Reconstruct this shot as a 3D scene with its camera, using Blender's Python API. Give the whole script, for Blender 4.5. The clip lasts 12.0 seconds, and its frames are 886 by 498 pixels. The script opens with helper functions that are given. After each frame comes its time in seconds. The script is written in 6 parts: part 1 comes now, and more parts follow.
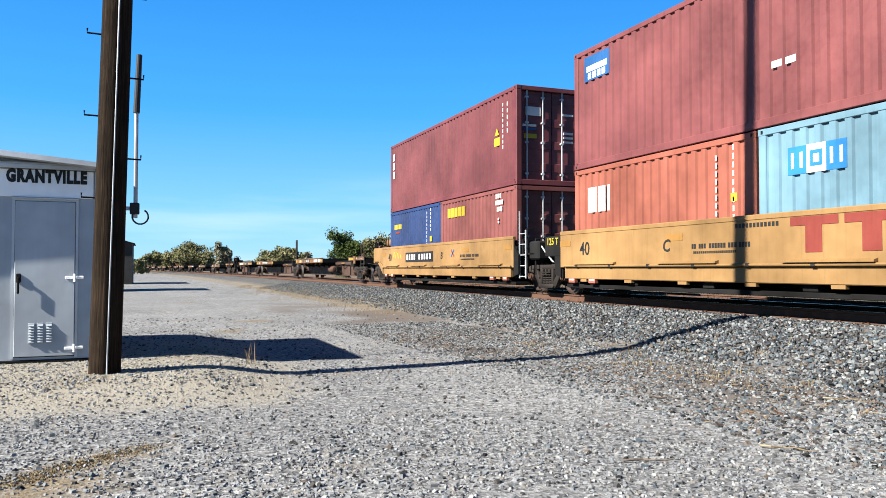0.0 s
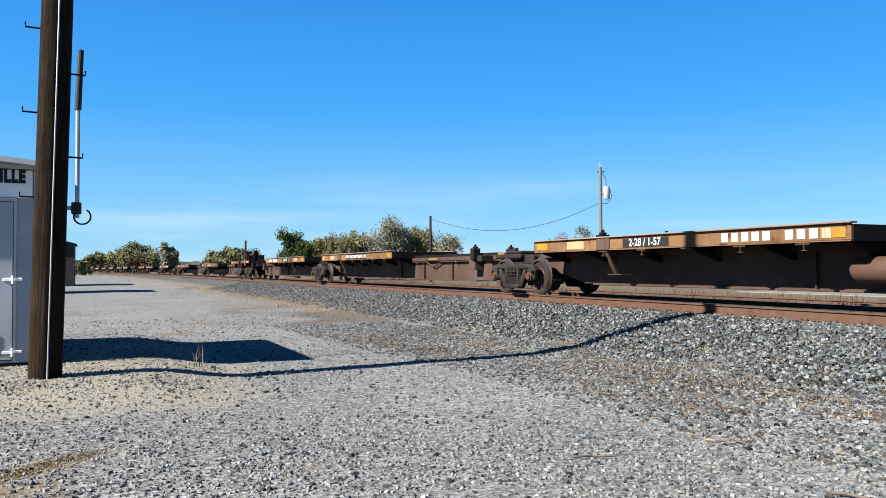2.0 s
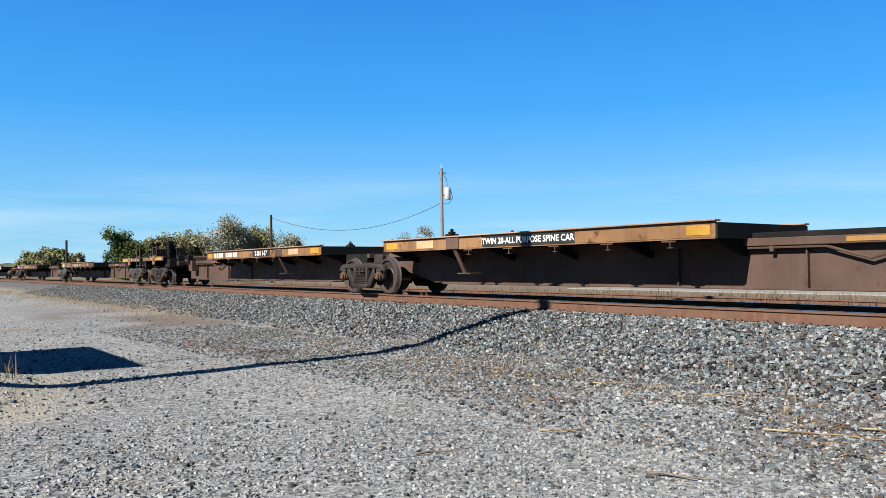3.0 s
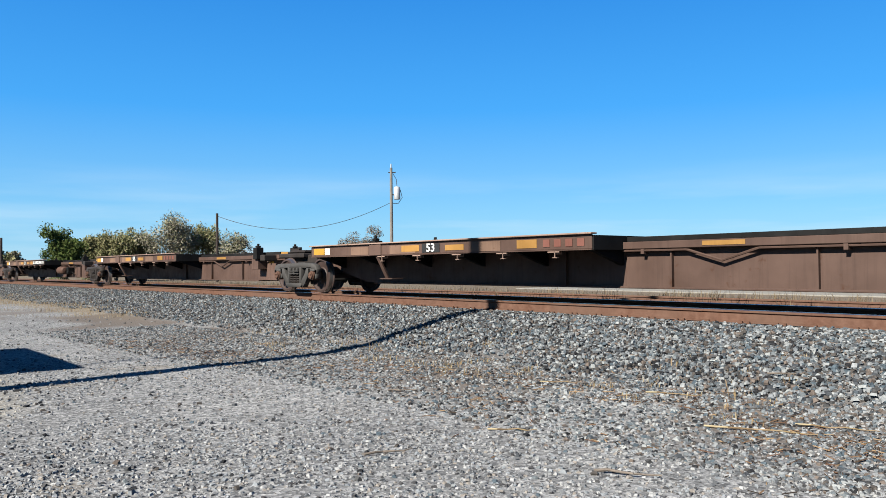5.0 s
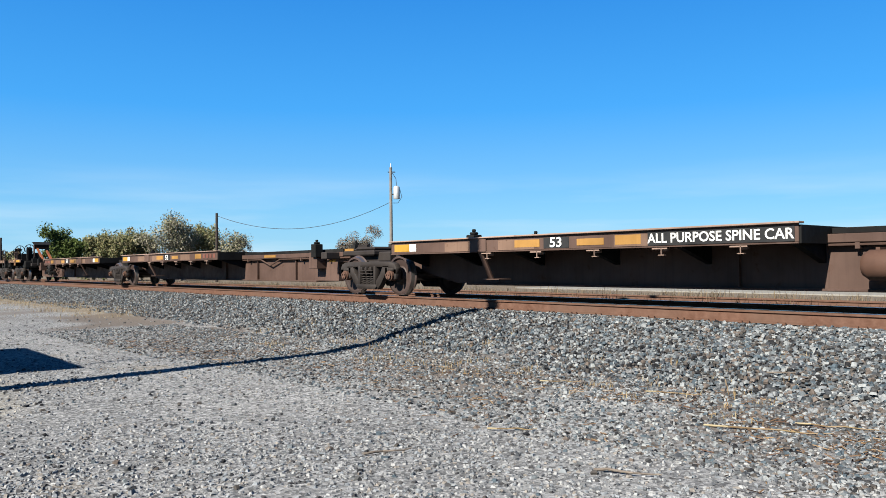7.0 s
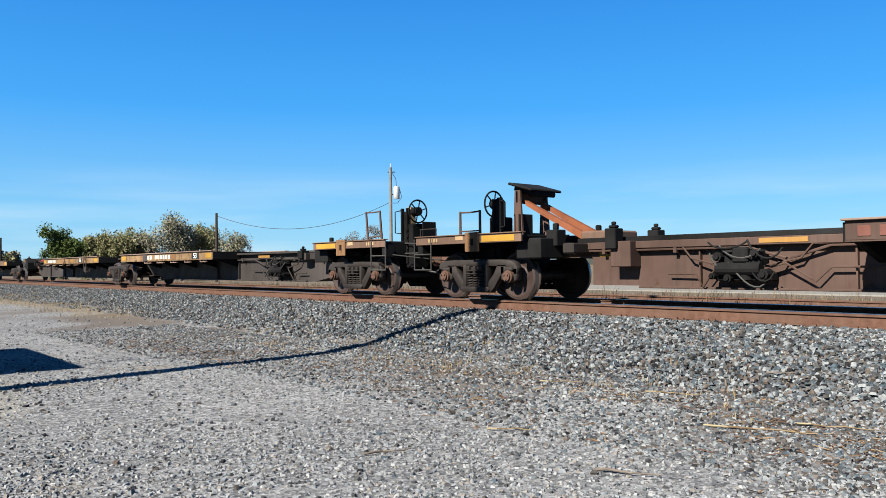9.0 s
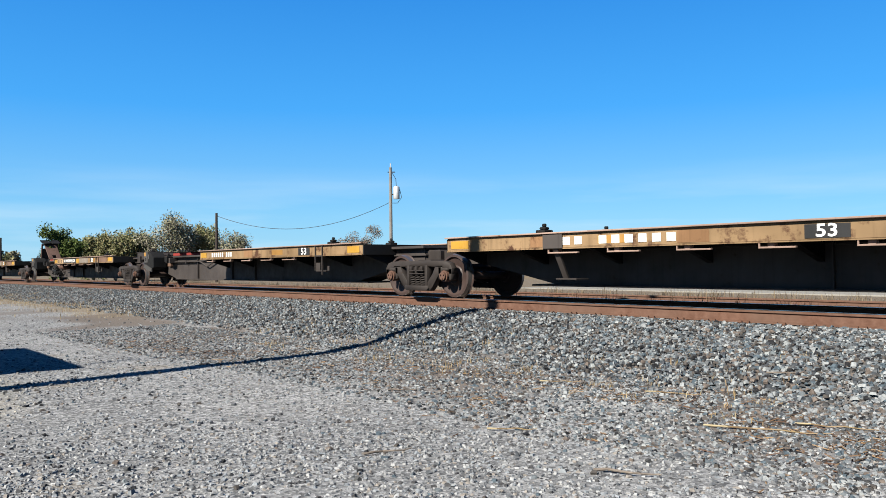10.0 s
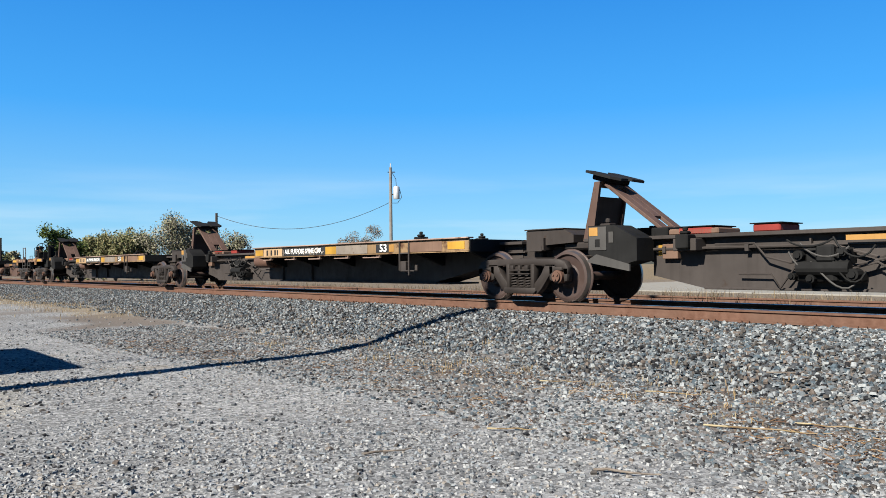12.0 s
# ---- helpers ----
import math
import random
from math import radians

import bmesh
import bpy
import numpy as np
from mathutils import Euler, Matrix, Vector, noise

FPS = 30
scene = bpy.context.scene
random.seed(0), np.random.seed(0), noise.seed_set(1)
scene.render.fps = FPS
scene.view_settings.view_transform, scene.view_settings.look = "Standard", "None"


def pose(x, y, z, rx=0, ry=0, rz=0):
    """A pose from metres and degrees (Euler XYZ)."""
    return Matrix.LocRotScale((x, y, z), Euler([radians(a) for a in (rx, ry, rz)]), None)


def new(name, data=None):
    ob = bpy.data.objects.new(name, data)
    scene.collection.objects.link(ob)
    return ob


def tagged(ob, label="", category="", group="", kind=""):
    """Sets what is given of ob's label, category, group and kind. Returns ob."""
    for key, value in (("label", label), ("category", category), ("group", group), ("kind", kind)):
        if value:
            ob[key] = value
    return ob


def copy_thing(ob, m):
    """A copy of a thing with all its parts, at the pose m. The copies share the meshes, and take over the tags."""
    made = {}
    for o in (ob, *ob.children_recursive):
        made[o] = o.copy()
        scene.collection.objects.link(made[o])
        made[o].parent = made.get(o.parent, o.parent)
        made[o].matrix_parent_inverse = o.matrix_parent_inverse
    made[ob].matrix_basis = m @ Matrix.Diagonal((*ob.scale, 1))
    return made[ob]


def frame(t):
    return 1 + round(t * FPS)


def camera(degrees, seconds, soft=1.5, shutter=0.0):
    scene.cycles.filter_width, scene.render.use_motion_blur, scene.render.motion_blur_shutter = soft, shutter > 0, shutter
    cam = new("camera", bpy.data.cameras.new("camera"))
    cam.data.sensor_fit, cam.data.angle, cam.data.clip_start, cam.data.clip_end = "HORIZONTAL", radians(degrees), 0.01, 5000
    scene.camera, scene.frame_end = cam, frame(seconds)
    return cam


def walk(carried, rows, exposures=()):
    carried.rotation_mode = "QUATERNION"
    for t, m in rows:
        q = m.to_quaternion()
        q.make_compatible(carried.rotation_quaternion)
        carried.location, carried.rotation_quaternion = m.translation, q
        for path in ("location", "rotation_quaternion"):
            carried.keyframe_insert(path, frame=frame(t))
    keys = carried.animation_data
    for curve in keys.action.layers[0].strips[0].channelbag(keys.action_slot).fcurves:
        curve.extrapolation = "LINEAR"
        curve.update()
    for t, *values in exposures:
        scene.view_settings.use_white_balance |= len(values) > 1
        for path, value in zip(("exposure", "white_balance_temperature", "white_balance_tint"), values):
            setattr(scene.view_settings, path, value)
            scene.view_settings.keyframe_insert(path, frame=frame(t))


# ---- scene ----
cam = camera(60.48, 12.0, soft=0.5)
EYE = (0.0, 0.0, 1.33)


def aim(yaw, pitch, roll):
    return pose(*EYE, 90 + pitch, roll, yaw)


walk(cam, [
    (0.0, aim(-21.30, 1.48, 0.00)), (0.5, aim(-21.26, 1.46, 0.05)), (1.0, aim(-21.24, 1.49, 0.11)),
    (1.5, aim(-22.20, 1.48, 0.17)), (2.0, aim(-24.96, 1.46, 0.26)), (2.5, aim(-31.68, 1.40, 0.57)),
    (3.0, aim(-36.75, 1.34, 0.70)), (3.5, aim(-39.97, 1.32, 0.79)), (4.0, aim(-40.57, 1.29, 0.55)),
    (5.5, aim(-40.57, 1.28, 0.52)), (6.5, aim(-40.59, 1.25, 0.57)), (9.0, aim(-40.61, 1.25, 0.58)),
    (12.0, aim(-40.61, 1.25, 0.59))],
    exposures=((0.0, 1.97), (0.6, 1.95), (1.4, 1.78), (2.2, 1.75), (3.2, 1.71), (12.0, 1.72)))

# ---- sky and sun ----
SUN_WAY = Vector((0.79, 0.108, -0.60)).normalized()      # the way the sunlight travels
sun_data = bpy.data.lights.new("sun", "SUN")
sun_data.energy, sun_data.angle, sun_data.color = 5.0, radians(0.53), (1.0, 0.95, 0.865)
sun_lamp = new("sun", sun_data)
sun_lamp.rotation_euler = SUN_WAY.to_track_quat("-Z", "Y").to_euler()
world = bpy.data.worlds.new("sky")
scene.world = world
world.use_nodes = True
wn, wl = world.node_tree.nodes, world.node_tree.links
sky = wn.new("ShaderNodeTexSky")
sky.sky_type, sky.sun_disc = "NISHITA", False
sky.sun_elevation = math.asin(-SUN_WAY.z)
sky.sun_rotation = math.atan2(-SUN_WAY.x, -SUN_WAY.y)
sky.air_density, sky.dust_density, sky.ozone_density, sky.altitude = 1.0, 0.15, 2.0, 300
bg = wn["Background"]
bg.inputs["Strength"].default_value = 0.05
# thin high cloud: streaks near the horizon and a few wisps
wco, wmap = wn.new("ShaderNodeTexCoord"), wn.new("ShaderNodeMapping")
wmap.inputs["Scale"].default_value = (2.0, 2.0, 20.0)
wno = wn.new("ShaderNodeTexNoise")
wno.inputs["Scale"].default_value, wno.inputs["Detail"].default_value = 1.3, 6
wramp = wn.new("ShaderNodeValToRGB")
wramp.color_ramp.elements[0].position, wramp.color_ramp.elements[1].position = 0.42, 0.90
wsep = wn.new("ShaderNodeSeparateXYZ")
wband = wn.new("ShaderNodeMapRange")
wband.inputs["From Min"].default_value, wband.inputs["From Max"].default_value = 0.13, 0.05
wmul = wn.new("ShaderNodeMath")
wmul.operation = "MULTIPLY"
wmix = wn.new("ShaderNodeMix")
wmix.data_type = "RGBA"
wmix.inputs[7].default_value = (4.3, 5.4, 6.2, 1)
wl.new(wco.outputs["Generated"], wmap.inputs["Vector"])
wl.new(wmap.outputs["Vector"], wno.inputs["Vector"])
wl.new(wno.outputs["Fac"], wramp.inputs["Fac"])
wl.new(wco.outputs["Generated"], wsep.inputs["Vector"])
wl.new(wsep.outputs["Z"], wband.inputs["Value"])
wl.new(wramp.outputs["Color"], wmul.inputs[0])
wl.new(wband.outputs["Result"], wmul.inputs[1])
wl.new(wmul.outputs["Value"], wmix.inputs["Factor"])
wsat = wn.new("ShaderNodeHueSaturation")
wsat.inputs["Saturation"].default_value = 1.45
wtint = wn.new("ShaderNodeMix")
wtint.data_type, wtint.blend_type = "RGBA", "MULTIPLY"
wtint.inputs[0].default_value, wtint.inputs[7].default_value = 1.0, (0.72, 1.0, 1.22, 1)
wl.new(sky.outputs["Color"], wsat.inputs["Color"])
wl.new(wsat.outputs["Color"], wtint.inputs[6])
# the clear blue deepens with height
wup = wn.new("ShaderNodeValToRGB")
el = wup.color_ramp.elements
el.new(0.5), el.new(0.5), el.new(0.5), el.new(0.5)
for e, (p, c) in zip(el, ((0.0, (0.36, 0.68, 0.93)), (0.07, (0.24, 0.60, 0.95)), (0.20, (0.070, 0.42, 0.98)), (0.36, (0.034, 0.28, 0.82)), (0.55, (0.014, 0.125, 0.42)), (1.0, (0.006, 0.045, 0.18)))):
    e.position, e.color = p, (*[v * 5.9 for v in c], 1)
wl.new(wsep.outputs["Z"], wup.inputs["Fac"])
wblend = wn.new("ShaderNodeMix")
wblend.data_type = "RGBA"
wblend.inputs[0].default_value = 0.88
wl.new(wtint.outputs[2], wblend.inputs[6])
wl.new(wup.outputs["Color"], wblend.inputs[7])
wl.new(wblend.outputs[2], wmix.inputs[6])
wl.new(wmix.outputs[2], bg.inputs["Color"])

# ---- geometry helpers ----


class Geo:
    """Collects vertices and faces of one mesh."""

    def __init__(self):
        self.v, self.f, self.m = [], [], []

    def add(self, verts, faces, mi=0):
        n = len(self.v)
        self.v += [tuple(p) for p in verts]
        self.f += [tuple(i + n for i in f) for f in faces]
        self.m += [mi] * len(faces)
        return self

    def box(self, x0, x1, y0, y1, z0, z1, c=0.0, mi=0, m=None):
        if x0 > x1: x0, x1 = x1, x0
        if y0 > y1: y0, y1 = y1, y0
        if z0 > z1: z0, z1 = z1, z0
        c = min(c, (x1 - x0) * .45, (y1 - y0) * .45, (z1 - z0) * .45)
        if c <= 0:
            v = [(x, y, z) for x in (x0, x1) for y in (y0, y1) for z in (z0, z1)]
            f = [(0, 1, 3, 2), (4, 6, 7, 5), (0, 4, 5, 1), (2, 3, 7, 6), (0, 2, 6, 4), (1, 5, 7, 3)]
        else:
            v, idx = [], {}
            for ix, x in ((0, x0), (1, x1)):
                for iy, y in ((0, y0), (1, y1)):
                    for iz, z in ((0, z0), (1, z1)):
                        dx, dy, dz = (c if not ix else -c), (c if not iy else -c), (c if not iz else -c)
                        idx[ix, iy, iz] = len(v)
                        v += [(x, y + dy, z + dz), (x + dx, y, z + dz), (x + dx, y + dy, z)]
            I = lambda a, b, d, k: idx[a, b, d] + k
            f = []
            for s in (0, 1):
                q = [I(s, 0, 0, 0), I(s, 0, 1, 0), I(s, 1, 1, 0), I(s, 1, 0, 0)]
                f.append(tuple(q if s == 0 else q[::-1]))
                q = [I(0, s, 0, 1), I(1, s, 0, 1), I(1, s, 1, 1), I(0, s, 1, 1)]
                f.append(tuple(q if s == 0 else q[::-1]))
                q = [I(0, 0, s, 2), I(0, 1, s, 2), I(1, 1, s, 2), I(1, 0, s, 2)]
                f.append(tuple(q if s == 0 else q[::-1]))
            for a in (0, 1):
                for b in (0, 1):
                    f.append((I(a, b, 0, 0), I(a, b, 1, 0), I(a, b, 1, 1), I(a, b, 0, 1)) if (a + b) % 2 else
                             (I(a, b, 0, 1), I(a, b, 1, 1), I(a, b, 1, 0), I(a, b, 0, 0)))
                    f.append((I(a, 0, b, 0), I(a, 1, b, 0), I(a, 1, b, 2), I(a, 0, b, 2)) if (a + b) % 2 == 0 else
                             (I(a, 0, b, 2), I(a, 1, b, 2), I(a, 1, b, 0), I(a, 0, b, 0)))
                    f.append((I(0, a, b, 1), I(1, a, b, 1), I(1, a, b, 2), I(0, a, b, 2)) if (a + b) % 2 else
                             (I(0, a, b, 2), I(1, a, b, 2), I(1, a, b, 1), I(0, a, b, 1)))
            for a in (0, 1):
                for b in (0, 1):
                    for d in (0, 1):
                        k = idx[a, b, d]
                        f.append((k, k + 1, k + 2) if (a + b + d) % 2 == 0 else (k + 2, k + 1, k))
        if m is not None:
            v = [tuple(m @ Vector(p)) for p in v]
        return self.add(v, f, mi)

    def cyl(self, a, b, r, n=12, r2=None, caps=True, mi=0):
        a, b = Vector(a), Vector(b)
        r2 = r if r2 is None else r2
        q = (b - a).to_track_quat("Z", "Y").to_matrix()
        v = []
        for p, rr in ((a, r), (b, r2)):
            v += [tuple(p + q @ Vector((rr * math.cos(2 * math.pi * i / n), rr * math.sin(2 * math.pi * i / n), 0))) for i in range(n)]
        f = [(i, (i + 1) % n, n + (i + 1) % n, n + i) for i in range(n)]
        if caps:
            f += [tuple(range(n))[::-1], tuple(range(n, 2 * n))]
        return self.add(v, f, mi)

    def tube(self, pts, r, n=8, mi=0):
        """A round bar swept along a line of points, in one piece."""
        pts = [Vector(p) for p in pts]
        v, k = [], len(pts)
        way = (pts[1] - pts[0]).normalized()
        side = way.orthogonal().normalized()
        for i, p in enumerate(pts):
            way = (pts[min(i + 1, k - 1)] - pts[max(i - 1, 0)]).normalized()
            side = (side - way * side.dot(way)).normalized()
            up = way.cross(side)
            v += [tuple(p + r * (math.cos(2 * math.pi * j / n) * side + math.sin(2 * math.pi * j / n) * up)) for j in range(n)]
        f = [(i * n + j, i * n + (j + 1) % n, (i + 1) * n + (j + 1) % n, (i + 1) * n + j) for i in range(k - 1) for j in range(n)]
        f += [tuple(range(n))[::-1], tuple(range((k - 1) * n, k * n))]
        return self.add(v, f, mi)

    def prism(self, poly, axis, a, b, mi=0):
        """A polygon drawn in the other two axes (in cyclic order of x, y, z), pushed along the axis from a to b."""
        if axis == "x":
            P = lambda u, w, t: (t, u, w)
        elif axis == "y":
            P = lambda u, w, t: (u, t, w)
        else:
            P = lambda u, w, t: (u, w, t)
        n = len(poly)
        v = [P(u, w, a) for u, w in poly] + [P(u, w, b) for u, w in poly]
        f = [(i, (i + 1) % n, n + (i + 1) % n, n + i) for i in range(n)] + [tuple(range(n))[::-1], tuple(range(n, 2 * n))]
        return self.add(v, f, mi)

    def lathe(self, prof, n=32, axis="x", at=(0, 0, 0), mi=0):
        """A closed profile of (along, radius), turned round the axis."""
        v, k = [], len(prof)
        for i in range(n):
            c, s = math.cos(2 * math.pi * i / n), math.sin(2 * math.pi * i / n)
            for u, r in prof:
                p = (u, r * c, r * s) if axis == "x" else ((r * c, r * s, u) if axis == "z" else (r * c, u, r * s))
                v.append((p[0] + at[0], p[1] + at[1], p[2] + at[2]))
        f = [(i * k + j, i * k + (j + 1) % k, ((i + 1) % n) * k + (j + 1) % k, ((i + 1) % n) * k + j) for i in range(n) for j in range(k)]
        return self.add(v, f, mi)

    def mesh(self, name, smooth=False):
        me = bpy.data.meshes.new(name)
        me.from_pydata(self.v, [], self.f)
        bm = bmesh.new()
        bm.from_mesh(me)
        bmesh.ops.recalc_face_normals(bm, faces=bm.faces)
        bm.to_mesh(me)
        bm.free()
        if smooth:
            me.polygons.foreach_set("use_smooth", [True] * len(me.polygons))
            me.set_sharp_from_angle(angle=radians(38))
        return me


def part(name, geo, material, parent=None, label="", smooth=False, at=None):
    """One mesh object, under a thing or under a part."""
    me = geo if isinstance(geo, bpy.types.Mesh) else geo.mesh(name, smooth)
    if material and not me.materials:
        for mt in (material if isinstance(material, (list, tuple)) else [material]):
            me.materials.append(mt)
        if not isinstance(geo, bpy.types.Mesh) and any(geo.m):
            me.polygons.foreach_set("material_index", geo.m)
    ob = new(name, me)
    if at is not None:
        ob.matrix_basis = at
    if parent is not None:
        ob.parent = parent
    if label:
        ob["label"] = label
    return ob


def thing(name, label, category, group="", kind="", at=None):
    ob = new(name)
    ob.empty_display_size = 0.2
    if at is not None:
        ob.matrix_basis = at
    return tagged(ob, label, category, group, kind)


def letters(body, size, depth=0.004, shear=0.0, bold=0.0, spacing=1.0):
    """Built-in font as a mesh in its own x-y plane, centred."""
    cu = bpy.data.curves.new("lettering", "FONT")
    cu.body, cu.size, cu.extrude, cu.shear, cu.offset, cu.space_character = body, size, depth, shear, bold, spacing
    cu.align_x, cu.align_y = "CENTER", "CENTER"
    cu.resolution_u = 3
    ob = new("lettering", cu)
    bpy.context.view_layer.update()
    me = bpy.data.meshes.new_from_object(ob.evaluated_get(bpy.context.evaluated_depsgraph_get()))
    bpy.data.objects.remove(ob)
    return me


# ---- materials ----


def base(name, rough=0.7, metal=0.0):
    mt = bpy.data.materials.new(name)
    mt.use_nodes = True
    nt = mt.node_tree
    sh = nt.nodes["Principled BSDF"]
    sh.inputs["Roughness"].default_value, sh.inputs["Metallic"].default_value = rough, metal
    sh.inputs["Specular IOR Level"].default_value = 0.5 if metal else max(0.06, 0.9 - 1.2 * rough)      # dusty, dull surfaces
    return mt, nt, sh


def noise_node(nt, scale, detail=5, rough=0.6, vec=None, dist=0.0):
    no = nt.nodes.new("ShaderNodeTexNoise")
    no.inputs["Scale"].default_value, no.inputs["Detail"].default_value = scale, detail
    no.inputs["Roughness"].default_value, no.inputs["Distortion"].default_value = rough, dist
    if vec:
        nt.links.new(vec, no.inputs["Vector"])
    return no


def ramp_node(nt, fac, stops):
    rp = nt.nodes.new("ShaderNodeValToRGB")
    el = rp.color_ramp.elements
    while len(el) < len(stops):
        el.new(0.5)
    for e, (p, c) in zip(el, stops):
        e.position, e.color = p, (*c, 1) if len(c) == 3 else c
    nt.links.new(fac, rp.inputs["Fac"])
    return rp


def mix_node(nt, fac, a, b, blend="MIX"):
    mx = nt.nodes.new("ShaderNodeMix")
    mx.data_type, mx.blend_type = "RGBA", blend
    for sock, val in ((mx.inputs[0], fac), (mx.inputs[6], a), (mx.inputs[7], b)):
        if isinstance(val, bpy.types.NodeSocket):
            nt.links.new(val, sock)
        elif isinstance(val, (int, float)):
            sock.default_value = val
        else:
            sock.default_value = (*val, 1)
    return mx.outputs[2]


def coords(nt, scale=(1, 1, 1)):
    co, mp = nt.nodes.new("ShaderNodeTexCoord"), nt.nodes.new("ShaderNodeMapping")
    mp.inputs["Scale"].default_value = scale
    nt.links.new(co.outputs["Object"], mp.inputs["Vector"])
    return mp.outputs["Vector"]


def bump(nt, sh, height, strength, dist):
    bp = nt.nodes.new("ShaderNodeBump")
    bp.inputs["Strength"].default_value, bp.inputs["Distance"].default_value = strength, dist
    nt.links.new(height, bp.inputs["Height"])
    nt.links.new(bp.outputs["Normal"], sh.inputs["Normal"])


def painted(name, colour, rust=(0.16, 0.07, 0.035), worn=0.5, rough=0.55, streak=3.0, metal=0.0, grime=0.35, fine=9.0):
    """Weathered paint on steel: fading, streaks that run down, rust patches, grime."""
    mt, nt, sh = base(name, rough, metal)
    v, vs = coords(nt), coords(nt, (streak * 3, streak * 3, 0.35))
    big, small, run = noise_node(nt, 0.55, 4, vec=v), noise_node(nt, fine, 8, 0.7, v), noise_node(nt, 1.4, 5, 0.65, vs)
    dark, pale = [c * 0.62 for c in colour], [min(1, c * 1.25 + 0.008) for c in colour]
    c1 = ramp_node(nt, big.outputs["Fac"], [(0.3, dark), (0.7, pale)]).outputs["Color"]
    m1 = ramp_node(nt, run.outputs["Fac"], [(0.50, (0, 0, 0)), (0.82, (grime,) * 3)]).outputs["Color"]
    c2 = mix_node(nt, m1, c1, [c * 0.38 for c in colour])
    m2 = ramp_node(nt, small.outputs["Fac"], [(0.72 - worn * 0.22, (0, 0, 0)), (0.80 - worn * 0.20, (1, 1, 1))]).outputs["Color"]
    c3 = mix_node(nt, m2, c2, rust)
    nt.links.new(c3, sh.inputs["Base Color"])
    rr = ramp_node(nt, small.outputs["Fac"], [(0.3, (rough - 0.1,) * 3), (0.7, (min(1, rough + 0.25),) * 3)])
    nt.links.new(rr.outputs["Color"], sh.inputs["Roughness"])
    bump(nt, sh, small.outputs["Fac"], 0.35, 0.004)
    return mt


def mottled(name, stops, scale, rough=0.9, bumps=0.5, dist=0.01, detail=8, second=None):
    mt, nt, sh = base(name, rough)
    v = coords(nt)
    a = noise_node(nt, scale, detail, 0.7, v)
    c = ramp_node(nt, a.outputs["Fac"], stops).outputs["Color"]
    if second:
        b = noise_node(nt, second[0], 4, 0.6, v)
        m = ramp_node(nt, b.outputs["Fac"], [(0.42, (0, 0, 0)), (0.62, (second[2],) * 3)]).outputs["Color"]
        c = mix_node(nt, m, c, second[1])
    nt.links.new(c, sh.inputs["Base Color"])
    bump(nt, sh, a.outputs["Fac"], bumps, dist)
    return mt


def varied(name, colours, rough=0.85, island=True, fine=30, amount=0.35):
    """Pieces in several tones, one per island (or per object), with a fine mottle."""
    mt, nt, sh = base(name, rough)
    if island:
        rnd = nt.nodes.new("ShaderNodeNewGeometry").outputs["Random Per Island"]
    else:
        rnd = nt.nodes.new("ShaderNodeObjectInfo").outputs["Random"]
    n = len(colours)
    rp = ramp_node(nt, rnd, [(i / n, c) for i, c in enumerate(colours)])
    rp.color_ramp.interpolation = "CONSTANT"
    no = noise_node(nt, fine, 4, 0.6, coords(nt))
    g = ramp_node(nt, no.outputs["Fac"], [(0.25, (1 - amount,) * 3), (0.75, (1 + amount * 0.4,) * 3)]).outputs["Color"]
    nt.links.new(mix_node(nt, 1.0, rp.outputs["Color"], g, "MULTIPLY"), sh.inputs["Base Color"])
    bump(nt, sh, no.outputs["Fac"], 0.3, 0.004)
    return mt


M_BROWN = painted("brown_car_paint", (0.0506, 0.0287, 0.0207), (0.0345, 0.0149, 0.008), 0.5, 0.6, fine=4, grime=0.55)
M_DARK = painted("dark_car_paint", (0.0264, 0.0213, 0.0184), (0.0207, 0.0126, 0.0086), 0.45, 0.6, fine=4, grime=0.5)
M_SILL = painted("faded_tan_sill_paint", (0.1282, 0.0678, 0.0305), (0.0466, 0.0196, 0.0098), 0.75, 0.65, streak=2.0, grime=0.7, fine=3)
M_YELLOWSILL = painted("faded_yellow_sill_paint", (0.1437, 0.092, 0.046), (0.0431, 0.0207, 0.0115), 0.80, 0.65, streak=2.0, grime=0.7, fine=2.4)
M_FLANGE = painted("worn_and_sunlit_edge_paint", (0.1725, 0.1179, 0.092), (0.069, 0.0345, 0.0201), 0.6, 0.65, grime=0.6, fine=3)
M_TANPATCH = painted("pale_tan_paint", (0.2645, 0.1782, 0.0978), (0.092, 0.0517, 0.0287), 0.3, 0.65, grime=0.3)
M_RUSTPATCH = painted("rusty_brown_paint", (0.0949, 0.0575, 0.0391), (0.0489, 0.0242, 0.0144), 0.5, 0.65, grime=0.4)
M_RUSTMARK = painted("dull_red_lettering", (0.1092, 0.0431, 0.0316), (0.0489, 0.0242, 0.0144), 0.5, 0.65)
M_WELL = painted("yellow_well_car_paint", (0.1782, 0.1012, 0.0356), (0.0862, 0.0403, 0.0172), 0.15, 0.55, grime=0.35)
M_REFLECT = painted("yellow_reflector", (0.2366, 0.1251, 0.0087), (0.0909, 0.0417, 0.0087), 0.15, 0.45)
M_WHITE = painted("white_paint", (0.4781, 0.4718, 0.4462), (0.2231, 0.1913, 0.1594), 0.2, 0.6)
M_ORANGEDULL = painted("dull_orange_reflector", (0.1961, 0.1, 0.0213), (0.0891, 0.0356, 0.0109), 0.4, 0.55)
M_STEEL = painted("grimy_cast_steel", (0.0152, 0.0116, 0.0096), (0.0186, 0.0096, 0.0055), 0.5, 0.62, fine=14)
